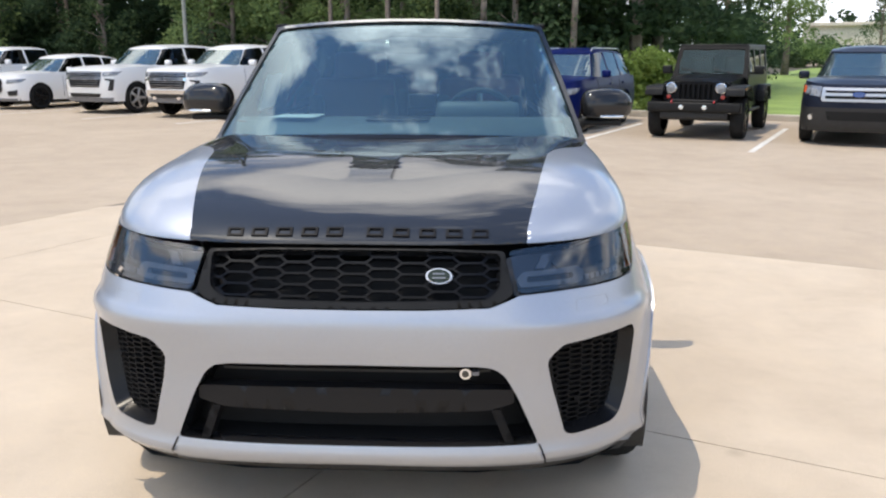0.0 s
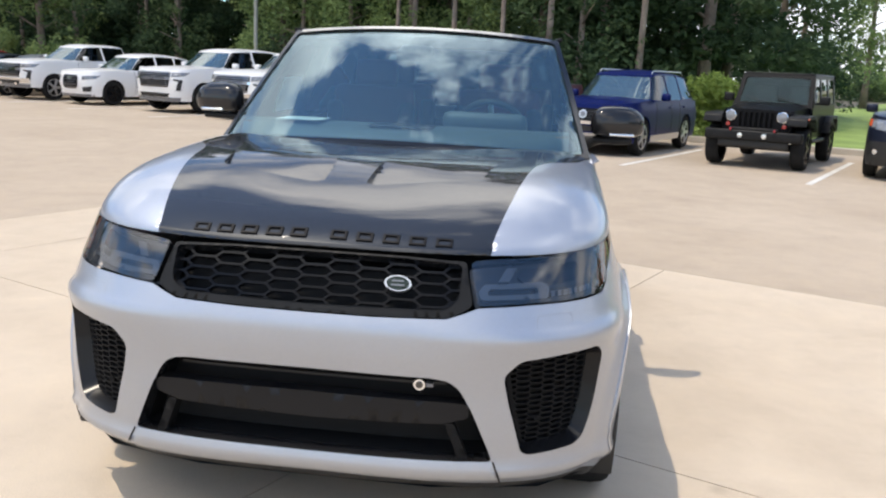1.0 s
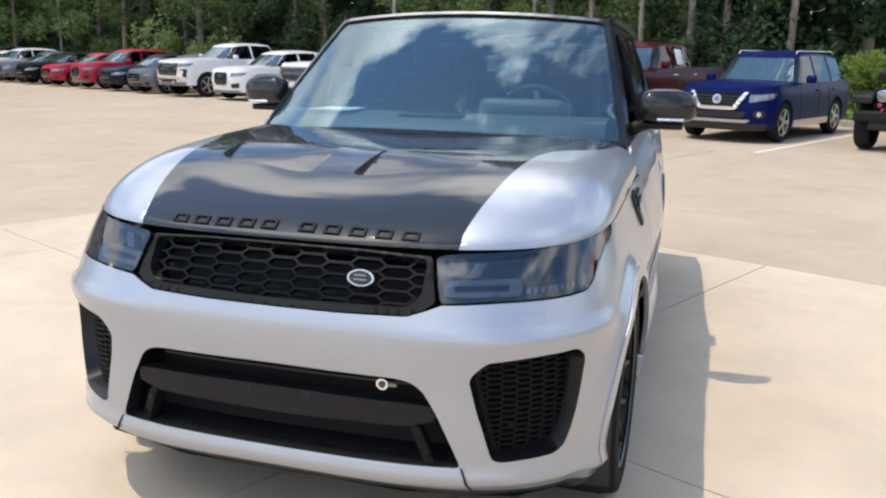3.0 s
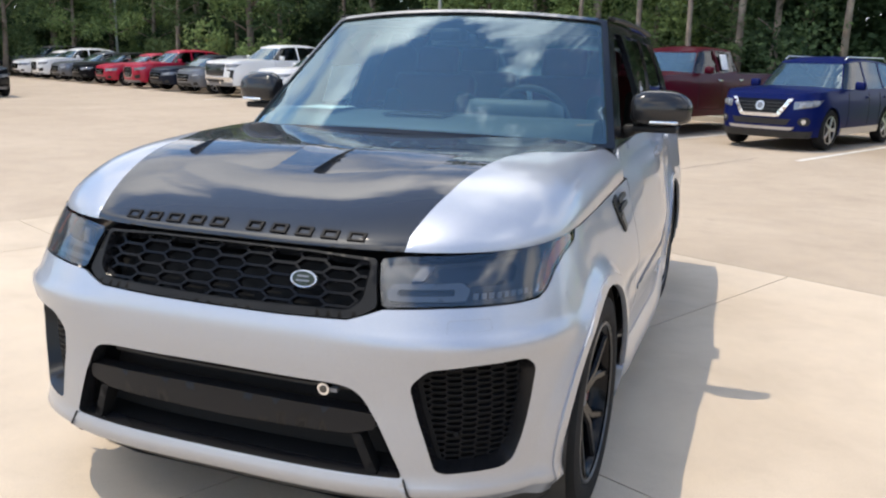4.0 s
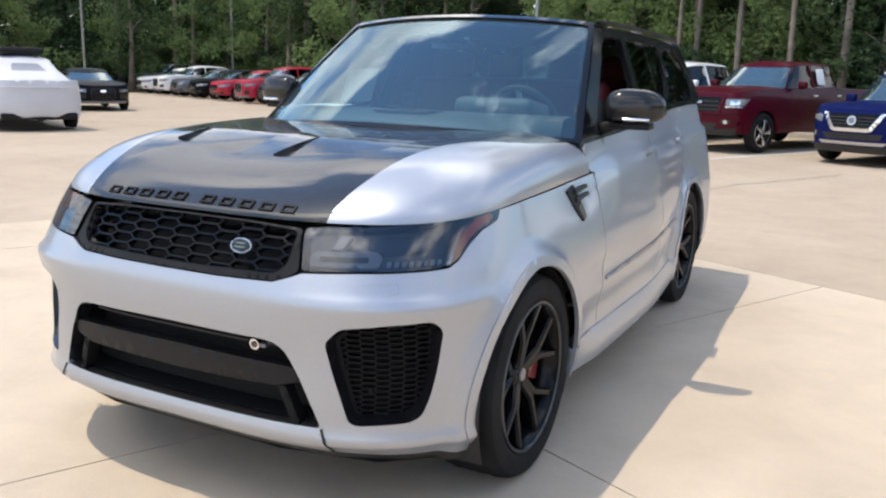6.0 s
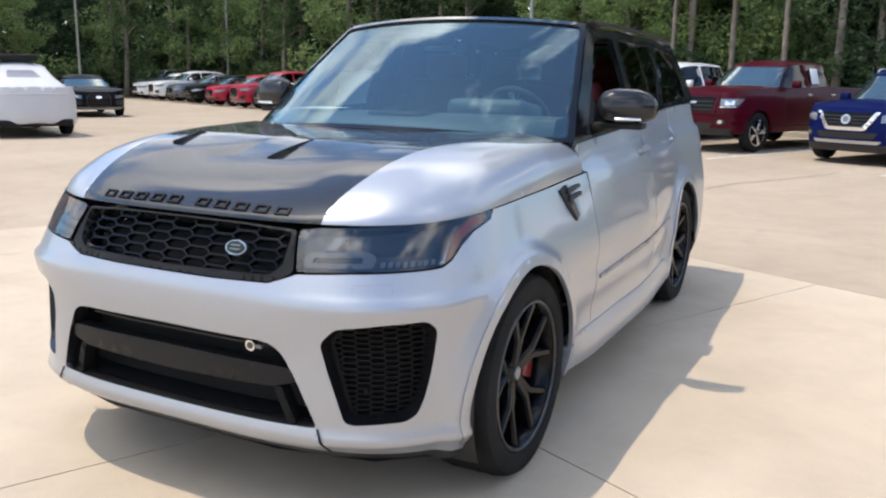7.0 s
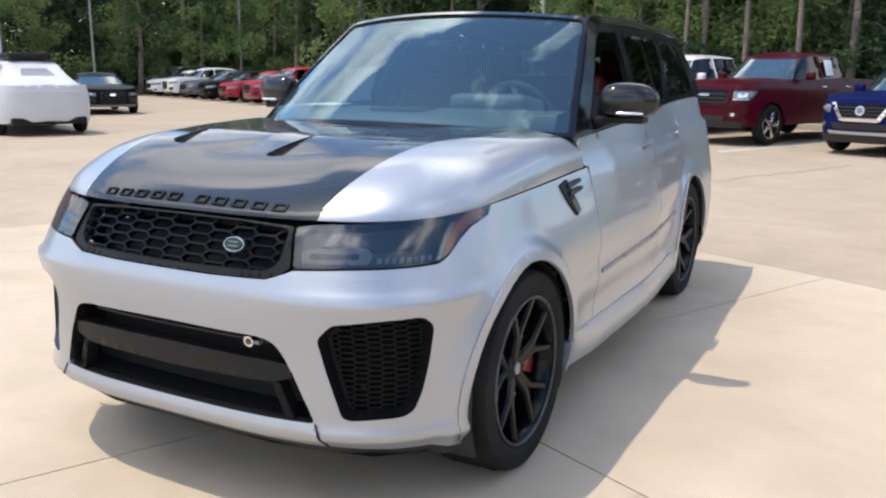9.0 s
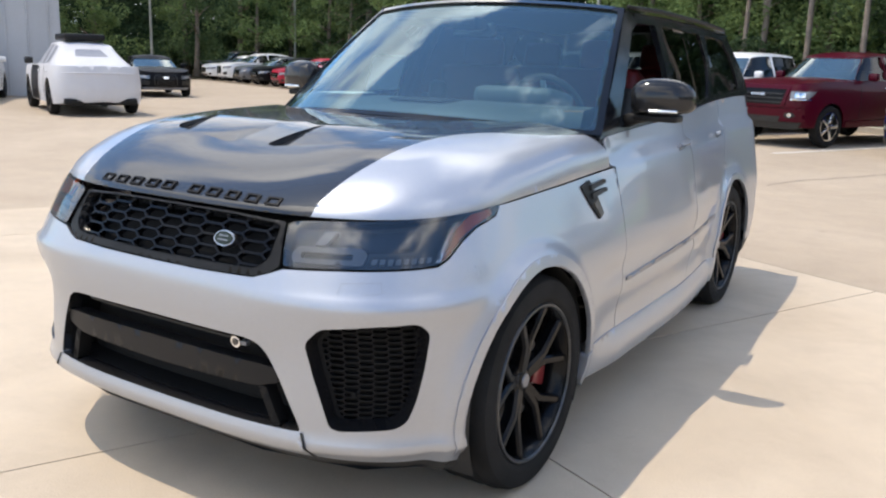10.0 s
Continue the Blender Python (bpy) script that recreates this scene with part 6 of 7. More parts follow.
white_paint = paint("white_paint", (0.80, 0.80, 0.79), 0.0, 0.35, 0.02)
blue_paint = paint("blue_paint", (0.004, 0.010, 0.075), 0.05, 0.30)
maroon_paint = paint("maroon_paint", (0.060, 0.002, 0.010), 0.0, 0.30)
red_paint = paint("red_paint", (0.42, 0.004, 0.035), 0.1, 0.35, coat=0.3)
black_paint = paint("black_paint", (0.008, 0.0085, 0.010), 0.0, 0.3)
navy_paint = paint("dark_blue_paint", (0.014, 0.018, 0.032), 0.3, 0.3)
for b in (blue_paint, maroon_paint, black_paint, navy_paint):
    shader(b).inputs["Coat Weight"].default_value, shader(b).inputs["Specular IOR Level"].default_value = 0.16, 0.10
for b in (blue_paint, black_paint):
    shader(b).inputs["Coat Weight"].default_value, shader(b).inputs["Specular IOR Level"].default_value = 0.05, 0.05
grey_paint = paint("grey_paint", (0.13, 0.14, 0.16), 0.4, 0.35)
wrap_white = speckled("transit_film", (0.60, 0.60, 0.62), 0.55, (0.57, 0.57, 0.59), (0.63, 0.63, 0.65), 1.5, 500.0, 0.1)

SPECS = [
    ("suv", "blue seven-seat family SUV with roof rails", blue_paint, (-5.3, 15.4), dict(L=5.0, half=0.98, H=1.77, nose=1.02, cowl=1.13, belt=1.10, wb=2.9, axle=0.95, wr=0.38, ws=(1.30, 2.0), back=(4.55, 4.9), face=face_vee, rails=brushed, cladding=brushed)),
    ("suv", "dark blue SUV with chrome bar grille", navy_paint, (0.85, 15.7), dict(L=5.0, half=1.0, H=1.79, nose=1.08, cowl=1.18, belt=1.12, wb=2.86, axle=0.95, wr=0.38, ws=(1.25, 1.95), back=(4.5, 4.85), face=face_bars)),
    ("pickup_truck", "maroon crew cab pickup truck with chrome wheels", maroon_paint, (-8.65, 15.3), dict(L=5.9, half=1.03, H=1.95, sill=0.42, nose=1.22, cowl=1.34, belt=1.32, wb=3.67, axle=1.0, wr=0.42, ws=(1.55, 2.3), back=(4.0, 4.15), roof_w=0.70, n=4.5, rim=chrome, face=face_ram, style="pickup", cladding=maroon_paint)),
    ("pickup_truck", "white crew cab pickup with chrome grille", white_paint, (-15.3, 15.35), dict(L=5.9, half=1.02, H=1.9, sill=0.42, nose=1.22, cowl=1.32, belt=1.30, wb=3.65, axle=1.0, wr=0.41, ws=(1.5, 2.25), back=(4.0, 4.15), roof_w=0.70, n=4.5, face=lambda c, s, d: face_truck(c, s, d, True), style="pickup")),
    ("pickup_truck", "white crew cab pickup parked beside a maroon one", white_paint, (-11.5, 15.4), dict(L=5.9, half=1.02, H=1.93, sill=0.42, nose=1.22, cowl=1.32, belt=1.30, wb=3.65, axle=1.0, wr=0.41, ws=(1.5, 2.25), back=(4.0, 4.15), roof_w=0.70, n=4.5, face=lambda c, s, d: face_truck(c, s, d, True), style="pickup")),
    ("suv", "white full-size SUV with chrome bar grille", white_paint, (-18.7, 15.6), dict(L=5.6, half=1.03, H=1.92, sill=0.36, nose=1.20, cowl=1.30, belt=1.28, wb=3.3, axle=0.98, wr=0.42, ws=(1.5, 2.25), back=(5.1, 5.45), roof_w=0.73, n=4.5, face=face_truck)),
    ("suv", "white compact SUV with black hexagonal grille", white_paint, (-22.6, 15.5), dict(L=4.7, half=0.95, H=1.64, nose=0.98, cowl=1.08, belt=1.06, wb=2.82, axle=0.9, wr=0.37, ws=(1.3, 2.05), back=(4.2, 4.62), face=face_hex, rim=rim_black)),
    ("pickup_truck", "white pickup truck with chrome front bumper", white_paint, (-25.6, 15.4), dict(L=5.8, half=1.02, H=1.88, sill=0.42, nose=1.20, cowl=1.30, belt=1.28, wb=3.65, axle=1.0, wr=0.41, ws=(1.5, 2.25), back=(4.0, 4.15), roof_w=0.70, n=4.5, face=lambda c, s, d: face_truck(c, s, d, True), style="pickup")),
    ("sedan", "silver grey four-door saloon car", grey_paint, (-28.2, 15.4), dict(L=4.8, half=0.92, H=1.46, nose=0.80, cowl=0.96, belt=0.93, wb=2.8, axle=0.9, wr=0.34, ws=(1.35, 2.15), back=(3.6, 4.3), face=face_low, style="sedan")),
    ("sedan", "dark blue four-door saloon car", navy_paint, (-30.5, 15.4), dict(L=4.7, half=0.91, H=1.44, nose=0.78, cowl=0.95, belt=0.92, wb=2.75, axle=0.9, wr=0.33, ws=(1.35, 2.15), back=(3.5, 4.2), face=face_low, style="sedan")),
    ("suv", "bright red compact crossover SUV", red_paint, (-33, 15.4), dict(L=4.5, half=0.92, H=1.62, nose=0.94, cowl=1.05, belt=1.04, wb=2.7, axle=0.88, wr=0.36, ws=(1.25, 1.95), back=(4.0, 4.4), face=face_hex)),
    ("sedan", "bright red four-door saloon car", red_paint, (-35.9, 15.4), dict(L=4.6, half=0.90, H=1.44, nose=0.80, cowl=0.95, belt=0.93, wb=2.7, axle=0.88, wr=0.33, ws=(1.3, 2.1), back=(3.5, 4.2), face=face_low, style="sedan")),
    ("sedan", "black four-door saloon car", black_paint, (-38.6, 15.4), dict(L=4.7, half=0.91, H=1.44, nose=0.78, cowl=0.95, belt=0.92, wb=2.75, axle=0.9, wr=0.33, ws=(1.35, 2.15), back=(3.5, 4.2), face=face_low, style="sedan")),
    ("sedan", "dark grey four-door saloon car", grey_paint, (-41.2, 15.4), dict(L=4.7, half=0.91, H=1.45, nose=0.78, cowl=0.95, belt=0.92, wb=2.75, axle=0.9, wr=0.33, ws=(1.35, 2.15), back=(3.5, 4.2), face=face_low, style="sedan")),
    ("suv", "white compact crossover SUV with black glass", white_paint, (-44, 15.4), dict(L=4.6, half=0.93, H=1.60, nose=0.94, cowl=1.05, belt=1.04, wb=2.7, axle=0.88, wr=0.36, ws=(1.25, 1.95), back=(4.0, 4.4), face=face_hex)),
    ("suv", "dark grey SUV at the row's far end", grey_paint, (-50.2, 16.2), dict(L=4.8, half=0.95, H=1.72, nose=1.0, cowl=1.1, belt=1.08, wb=2.8, axle=0.9, wr=0.37, ws=(1.3, 2.0), back=(4.3, 4.65), face=face_hex)),
    ("sedan", "white four-door saloon car", white_paint, (-46.8, 15.4), dict(L=4.7, half=0.92, H=1.45, nose=0.80, cowl=0.96, belt=0.93, wb=2.75, axle=0.9, wr=0.33, ws=(1.35, 2.15), back=(3.5, 4.2), face=face_low, style="sedan")),
]
for kind, label, mat, (u, v), more in SPECS:
    car = vehicle(kind, label, "truck" if kind == "pickup_truck" else "car", mat, **more)
    car.matrix_world = lot_pose(u, v - more["axle"])
    if mat is maroon_paint:
        sheet_white = material("price_sheet", (0.72, 0.73, 0.74), 0.7)
        part("price_sheet", box((0.006, 0.30, 0.36), (0.875, 3.25, 1.60), 0.002, Matrix.Rotation(radians(-17), 3, "Y")), sheet_white, car, "white price sheet on the rear side window")


def offroader(label):
    """A boxy off-roader with a slotted upright grille, round lamps and free-standing wings. Its front is at y = 0."""
    car = root("off_road_vehicle", label, "car", "parked vehicles along the lot")
    flat = lambda y: (lambda a, b: np.stack([a, np.full_like(a, y), b], -1))
    slots = [rounded([(x - 0.026, 0.74), (x + 0.026, 0.74), (x + 0.026, 1.045), (x - 0.026, 1.045)], 0.02, 3) for x in np.linspace(-0.288, 0.288, 7)]
    panel = rounded([(-0.60, 0.70), (0.60, 0.70), (0.63, 1.00), (0.58, 1.10), (-0.58, 1.10), (-0.63, 1.00)], 0.04)
    g = part("grille_panel", sheet("grille_panel", [panel, *slots], 0.08, flat(0.24), 0.05), black_paint, car, "black grille with seven upright slots")
    part("radiator", box((1.10, 0.05, 0.40), (0, 0.34, 0.90), 0.01), dark_void, g)
    for sd in (1, -1):
        lamp = part("headlight", lathe([(0.235, 0.105), (0.205, 0.105), (0.20, 0.092), (0.215, 0.088)], 24, "y"), chrome, car)
        lamp.location = (sd * 0.475, 0, 0.975)
        part("lens", lathe([(0.213, 0.09), (0.198, 0.05), (0.194, 0.001)], 20, "y"), reflector_grey, lamp)
        part("indicator", lathe([(0.236, 0.045), (0.222, 0.04), (0.22, 0.001)], 14, "y"), lens_red, car).location = (sd * 0.515, 0, 0.81)
        wing = [(0.02, 0.84), (0.06, 0.97), (0.14, 1.015), (0.95, 1.03), (1.16, 0.93), (1.27, 0.70), (1.20, 0.70), (1.10, 0.88), (0.92, 0.965), (0.18, 0.955), (0.11, 0.84)]
        bm = prism(rounded(wing, 0.02, 3), 0.34, "x", 0.60 if sd > 0 else -0.94, 0.012)
        part("front_wing", bm, satin_black, car)
        part("inner_wing", box((0.03, 0.95, 0.36), (sd * 0.62, 0.74, 0.88), 0.01), black_paint, car)
        part("wing_marker", box((0.02, 0.10, 0.04), (sd * 0.945, 0.20, 0.965), 0.008), lens_amber, car)
        part("door_mirror", box((0.20, 0.10, 0.17), (sd * 0.93, 1.78, 1.30), 0.03), satin_black, car)
        part("mirror_arm", box((0.12, 0.05, 0.05), (sd * 0.81, 1.80, 1.24), 0.01), satin_black, car)
        part("fog_lamp", lathe([(0.0, 0.05), (-0.02, 0.045), (-0.022, 0.001)], 14, "y"), lamp_white, car).location = (sd * 0.22, 0.015, 0.615)
        part("tow_hook", tube([(sd * 0.40, 0.10, 0.72), (sd * 0.40, 0.00, 0.745), (sd * 0.40, -0.03, 0.70)], 0.018, 6), lens_red, car)
        part("bonnet_latch", box((0.03, 0.08, 0.06), (sd * 0.625, 0.42, 1.06), 0.008), satin_black, car)
        wall = [(1.50, 0.55), (4.28, 0.55), (4.28, 1.80), (1.86, 1.80), (1.56, 1.17), (1.50, 1.17)]
        win = [[(1.74, 1.22), (2.45, 1.22), (2.45, 1.72), (1.96, 1.72)], [(2.58, 1.22), (3.30, 1.22), (3.30, 1.72), (2.58, 1.72)], [(3.44, 1.22), (4.14, 1.22), (4.14, 1.72), (3.44, 1.72)]]
        side = lambda a, b: np.stack([0.775 - 0.09 * np.clip((b - 1.17) / 0.6, 0, 1), a, b], -1)
        ra_ = [(3.37 - 0.48 * math.cos(a), 0.41 + 0.48 * math.sin(a)) for a in np.linspace(0.3, math.pi - 0.3, 9)]
        loop = [wall[0]] + ra_ + wall[1:]
        fix = (lambda me: me) if sd > 0 else mirrored
        part("body_side", fix(sheet("body_side", [np.array(loop)] + [rounded(w, 0.03, 3) for w in win], 0.15, side, 0.03)), black_paint, car)
        for w in win:
            part("side_window", fix(sheet("side_window", [rounded(w, 0.03, 3)], 0.3, lambda a, b: side(a, b) - [0.012, 0, 0])), glass_tint, car)
        rear = [(2.82, 0.62), (2.90, 0.86), (3.06, 0.97), (3.68, 0.97), (3.84, 0.86), (3.92, 0.62), (3.85, 0.62), (3.78, 0.82), (3.64, 0.91), (3.10, 0.91), (2.96, 0.82), (2.89, 0.62)]
        part("rear_wing", prism(rounded(rear, 0.02, 3), 0.18, "x", 0.76 if sd > 0 else -0.94, 0.01), satin_black, car)
        for y in (0.62, 3.37):
            wheel(car, sd * 0.79, y, 0.41, 0.26, rim_black, 5, sd)
        part("side_step", box((0.12, 1.4, 0.06), (sd * 0.80, 2.10, 0.50), 0.02), satin_black, car)
    ys = np.linspace(0.25, 1.52, 8)
    right = np.array([(0.585 + 0.12 * (y - 0.25) / 1.27, y, 1.085 + 0.075 * (y - 0.25) / 1.27) for y in ys])
    part("bonnet", bridge("bonnet", right * [-1, 1, 1], right, [0.02 + 0.05 * min(1, (y - 0.25) / 0.3) for y in ys], 13, 2.2), black_paint, car)
    for sd in (1, -1):
        low = right * [sd, 1, 0] + [0, 0, 0.80]
        top = right * [sd, 1, 1]
        vs = list(low) + list(top)
        part("bonnet_side", mesh_of("bonnet_side", vs, [(i, i + 1, 9 + i, 8 + i) for i in range(7)]), black_paint, car)
    part("front_bumper", box((1.78, 0.20, 0.19), (0, 0.12, 0.615), 0.03), satin_black, car, "black plastic bumper with fog lamps")
    part("bumper_valance", box((1.30, 0.14, 0.17), (0, 0.17, 0.46), 0.04), trim_black, car)
    part("front_axle", tube([(-0.70, 0.62, 0.40), (0.70, 0.62, 0.40)], 0.075, 10), trim_black, car)
    part("bumper_step", box((0.90, 0.16, 0.06), (0, 0.12, 0.73), 0.02), satin_black, car)
    sw = lambda a, b: np.stack([a * (1 - 0.06 * b), 1.50 + 0.34 * b, 1.15 + 0.63 * b], -1)
    part("screen_frame", sheet("screen_frame", [rounded([(-0.75, 0), (0.75, 0), (0.75, 1), (-0.75, 1)], 0.03), rounded([(-0.66, 0.10), (0.66, 0.10), (0.66, 0.90), (-0.66, 0.90)], 0.05)], 0.12, sw, 0.05), black_paint, car)
    part("windscreen", sheet("windscreen", [rounded([(-0.67, 0.09), (0.67, 0.09), (0.67, 0.91), (-0.67, 0.91)], 0.05)], 0.2, lambda a, b: sw(a, b) + [0, 0.015, 0]), glass_upright, car)
    for x0, x1 in ((-0.05, -0.58), (0.55, 0.05)):
        part("wiper", tube([sw(np.array(x0), np.array(0.10)) + [0, -0.02, 0.01], sw(np.array(x1), np.array(0.26)) + [0, -0.02, 0.01]], 0.010, 5), satin_black, car)
    part("roof", box((1.37, 2.44, 0.05), (0, 3.08, 1.795), 0.022), satin_black, car, "black hard top")
    part("rear_panel", box((1.42, 0.05, 1.20), (0, 4.28, 1.20), 0.02), black_paint, car)
    part("underbody", box((1.20, 3.6, 0.26), (0, 2.35, 0.62), 0.04), dark_void, car)
    part("dashboard", box((1.30, 0.30, 0.16), (0, 1.80, 1.14), 0.04), cabin_dark, car)
    for x in (-0.36, 0.36):
        part("seat", box((0.48, 0.16, 0.70), (x, 2.55, 1.22), 0.06), cabin_dark, car)
    return car


jeep = offroader("black boxy off-road SUV with upright slotted grille")
jeep.matrix_world = lot_pose(-2.03, 15.45 - 0.62)

# ---- vehicles standing apart from the row ----
def stand(car, x, y, back):
    """Put a vehicle with its front axle's middle at (x, y), its tail towards back."""
    b = Vector((back[0], back[1])).normalized()
    car.matrix_basis = Matrix.Translation((x, y, 0)) @ Matrix.Rotation(math.atan2(-b.x, b.y), 4, "Z")


film_grey = speckled("grey_film", (0.26, 0.27, 0.30), 0.35, (0.22, 0.23, 0.26), (0.31, 0.32, 0.35), 2.0, 300.0, 0.1)
van = vehicle("covered_suv", "new coupe SUV under white transit film", "car", wrap_white, L=4.95, half=1.0, H=1.72, nose=1.0, cowl=1.12, belt=1.12, wb=2.95, axle=0.9, wr=0.40, ws=(1.35, 2.1), back=(3.6, 4.75), rim=rim_black, face=face_covered, tail=wrap_white, nr=2.6, mirror=trim_black, roof_w=0.60, glass=film_grey)
stand(van, -19.6, 12.85, (0.914, -0.406))
part("roof_box", box((0.95, 1.3, 0.16), (0, 2.75, 1.80), 0.06), satin_black, van, "flat black roof box")
part("rear_diffuser", box((1.62, 0.30, 0.16), (0, 4.72, 0.33), 0.04), satin_black, van, "black lower rear apron left bare")
part("film_crease", tube([(-0.86, 4.90, 0.98), (-0.4, 4.965, 0.985), (0.4, 4.965, 0.985), (0.86, 4.90, 0.98)], 0.012, 6), wrap_white, van)
blk = vehicle("sedan", "black executive saloon car facing the lot", "car", black_paint, L=4.9, half=0.95, H=1.40, nose=0.82, cowl=0.96, belt=0.94, wb=2.9, axle=0.9, wr=0.36, ws=(1.4, 2.2), back=(3.6, 4.4), rim=rim_black, face=lambda c, s, d: face_hex(c, s, d, True), style="sedan")
stand(blk, -21.5, 18.0, (-0.88, 0.47))
wt2 = vehicle("suv", "white SUV beside the metal building", "car", white_paint, L=4.7, half=0.95, H=1.66, nose=0.98, cowl=1.08, belt=1.06, wb=2.82, axle=0.9, wr=0.37, ws=(1.3, 2.05), back=(4.2, 4.62), rim=rim_black, face=face_hex)
stand(wt2, -24.6, 13.2, (0.79, -0.61))

# ---- kerb, lawn and painted bays ----
def strip(name, pts, mat, label, category, z=-0.006, kind="structure"):
    me = mesh_of(name, [tuple(lot(u, v, z)) for u, v in pts], [tuple(range(len(pts)))], False)
    return tagged(part(name, me, mat, None), label, category, kind=kind)


KERB_V = 20.6
kp = [(0.0, -0.02), (0.0, 0.13), (0.02, 0.15), (0.15, 0.15), (0.15, -0.02)]
ends = [[tuple(lot(u, KERB_V + a, b)) for a, b in kp] for u in (-48.5, 45.0)]
kv = ends[0] + ends[1]
tagged(part("kerb", mesh_of("kerb", kv, [(i, i + 5, (i + 1) % 5 + 5, (i + 1) % 5) for i in range(5)], False), kerb_stone, None), "pale concrete kerb along the lot's edge", "kerb", kind="structure")
strip("lawn", [(-7.0, KERB_V + 0.14), (70.0, KERB_V + 0.14), (70.0, 260.0), (-7.0, 260.0)], grass_green, "sunlit mown lawn beyond the kerb", "lawn", 0.10)
strip("forest_floor", [(-120.0, -60.0), (-48.6, -60.0), (-48.6, KERB_V), (-120.0, KERB_V)], forest_soil, "dark leaf litter under the trees", "ground", 0.05)
strip("forest_floor", [(-120.0, KERB_V + 0.14), (-7.0, KERB_V + 0.14), (-7.0, 120.0), (-120.0, 120.0)], forest_soil, "dark leaf litter under the trees", "ground", 0.10)
for u in (-24.1, -20.7, -17.2, -13.9, -10.6, -7.35, -3.98, -0.72, 2.55):
    strip("bay_line", [(u, 13.15), (u + 0.11, 13.15), (u + 0.11, 18.4), (u, 18.4)], line_paint, "worn white parking bay line", "line")

crng = np.random.default_rng(3)
for a, b in (((-0.2, 10.3), (1.4, 13.8)),):
    mids = [np.array(a) + (np.array(b) - np.array(a)) * t + crng.normal(0, 0.03, 2) for t in np.linspace(0, 1, 16)]
    edge = np.array([-(b[1] - a[1]), b[0] - a[0]]) / math.hypot(b[0] - a[0], b[1] - a[1])
    vs = [(*(p + edge * w * 0.012), -0.008) for p in mids for w in (-1, 1)]
    tagged(part("crack", mesh_of("crack", vs, [(2 * i, 2 * i + 2, 2 * i + 3, 2 * i + 1) for i in range(15)], False), joint_dirt, None), "thin dark crack in the lot surface", "crack", kind="structure")

# ---- trees ----
rng = np.random.default_rng(7)
bark = speckled("pine_bark", (0.22, 0.175, 0.14), 0.95, (0.16, 0.125, 0.10), (0.29, 0.235, 0.19), 3.0, 40.0, 0.8)


def leaf_material(name, low, high):
    m = material(name, low, 0.8, spec=0.12)
    geo = node(m, "ShaderNodeNewGeometry")
    c = ramp(m, geo.outputs["Random Per Island"], [(0.0, low), (1.0, high)])
    info = node(m, "ShaderNodeObjectInfo")
    tone = ramp(m, info.outputs["Random"], [(0.0, (0.8, 0.85, 0.8)), (1.0, (1.15, 1.1, 0.95))])
    join(m, blend(m, 1.0, c, tone, "MULTIPLY"), shader(m).inputs["Base Color"])
    shader(m).inputs["Transmission Weight"].default_value = 0.0
    tr = node(m, "ShaderNodeBsdfTranslucent")
    join(m, c, tr.inputs["Color"])
    mix = node(m, "ShaderNodeMixShader", Fac=0.42)
    out = m.node_tree.nodes["Material Output"]
    join(m, shader(m).outputs[0], mix.inputs[1])
    join(m, tr.outputs[0], mix.inputs[2])
    join(m, mix.outputs[0], out.inputs["Surface"])
    return m


# the wood's shade and its sunlit edge are partly put into these leaf tones
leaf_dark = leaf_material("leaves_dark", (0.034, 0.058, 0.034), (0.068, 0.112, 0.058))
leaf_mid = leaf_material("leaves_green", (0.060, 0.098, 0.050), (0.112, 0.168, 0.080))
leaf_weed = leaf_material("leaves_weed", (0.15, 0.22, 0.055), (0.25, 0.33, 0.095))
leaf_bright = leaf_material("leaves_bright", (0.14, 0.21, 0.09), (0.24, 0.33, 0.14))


def leaves(centres, radii, per, size, squash=0.8):
    """Many small bent leaves in loose clumps: vertices and faces."""
    pts = []
    for c, r, n in zip(centres, radii, per):
        d = rng.normal(size=(n, 3))
        d /= np.linalg.norm(d, axis=1, keepdims=True)
        rad = r * rng.uniform(0.35, 1.0, (n, 1)) ** 0.6
        pts.append(np.array(c) + d * rad * [1, 1, squash])
    p = np.concatenate(pts)
    n = len(p)
    a = rng.normal(size=(n, 3))
    a[:, 2] *= 0.6
    a /= np.linalg.norm(a, axis=1, keepdims=True)
    b = np.cross(a, rng.normal(size=(n, 3)))
    b /= np.linalg.norm(b, axis=1, keepdims=True)
    s = size * rng.uniform(0.6, 1.35, (n, 1))
    v = np.stack([p - a * s, p - b * s * 0.42 + a * s * 0.1, p + a * s, p + b * s * 0.42 + a * s * 0.1], 1).reshape(-1, 3)
    f = np.arange(n * 4).reshape(-1, 4)
    return v, f


def quick_mesh(name, v, f):
    me = bpy.data.meshes.new(name)
    me.vertices.add(len(v))
    me.vertices.foreach_set("co", np.asarray(v, float).ravel())
    me.loops.add(f.size)
    me.loops.foreach_set("vertex_index", f.ravel().astype(np.int32))
    me.polygons.add(len(f))
    me.polygons.foreach_set("loop_start", np.arange(0, f.size, 4, dtype=np.int32))
    me.update(calc_edges=True)
    return me


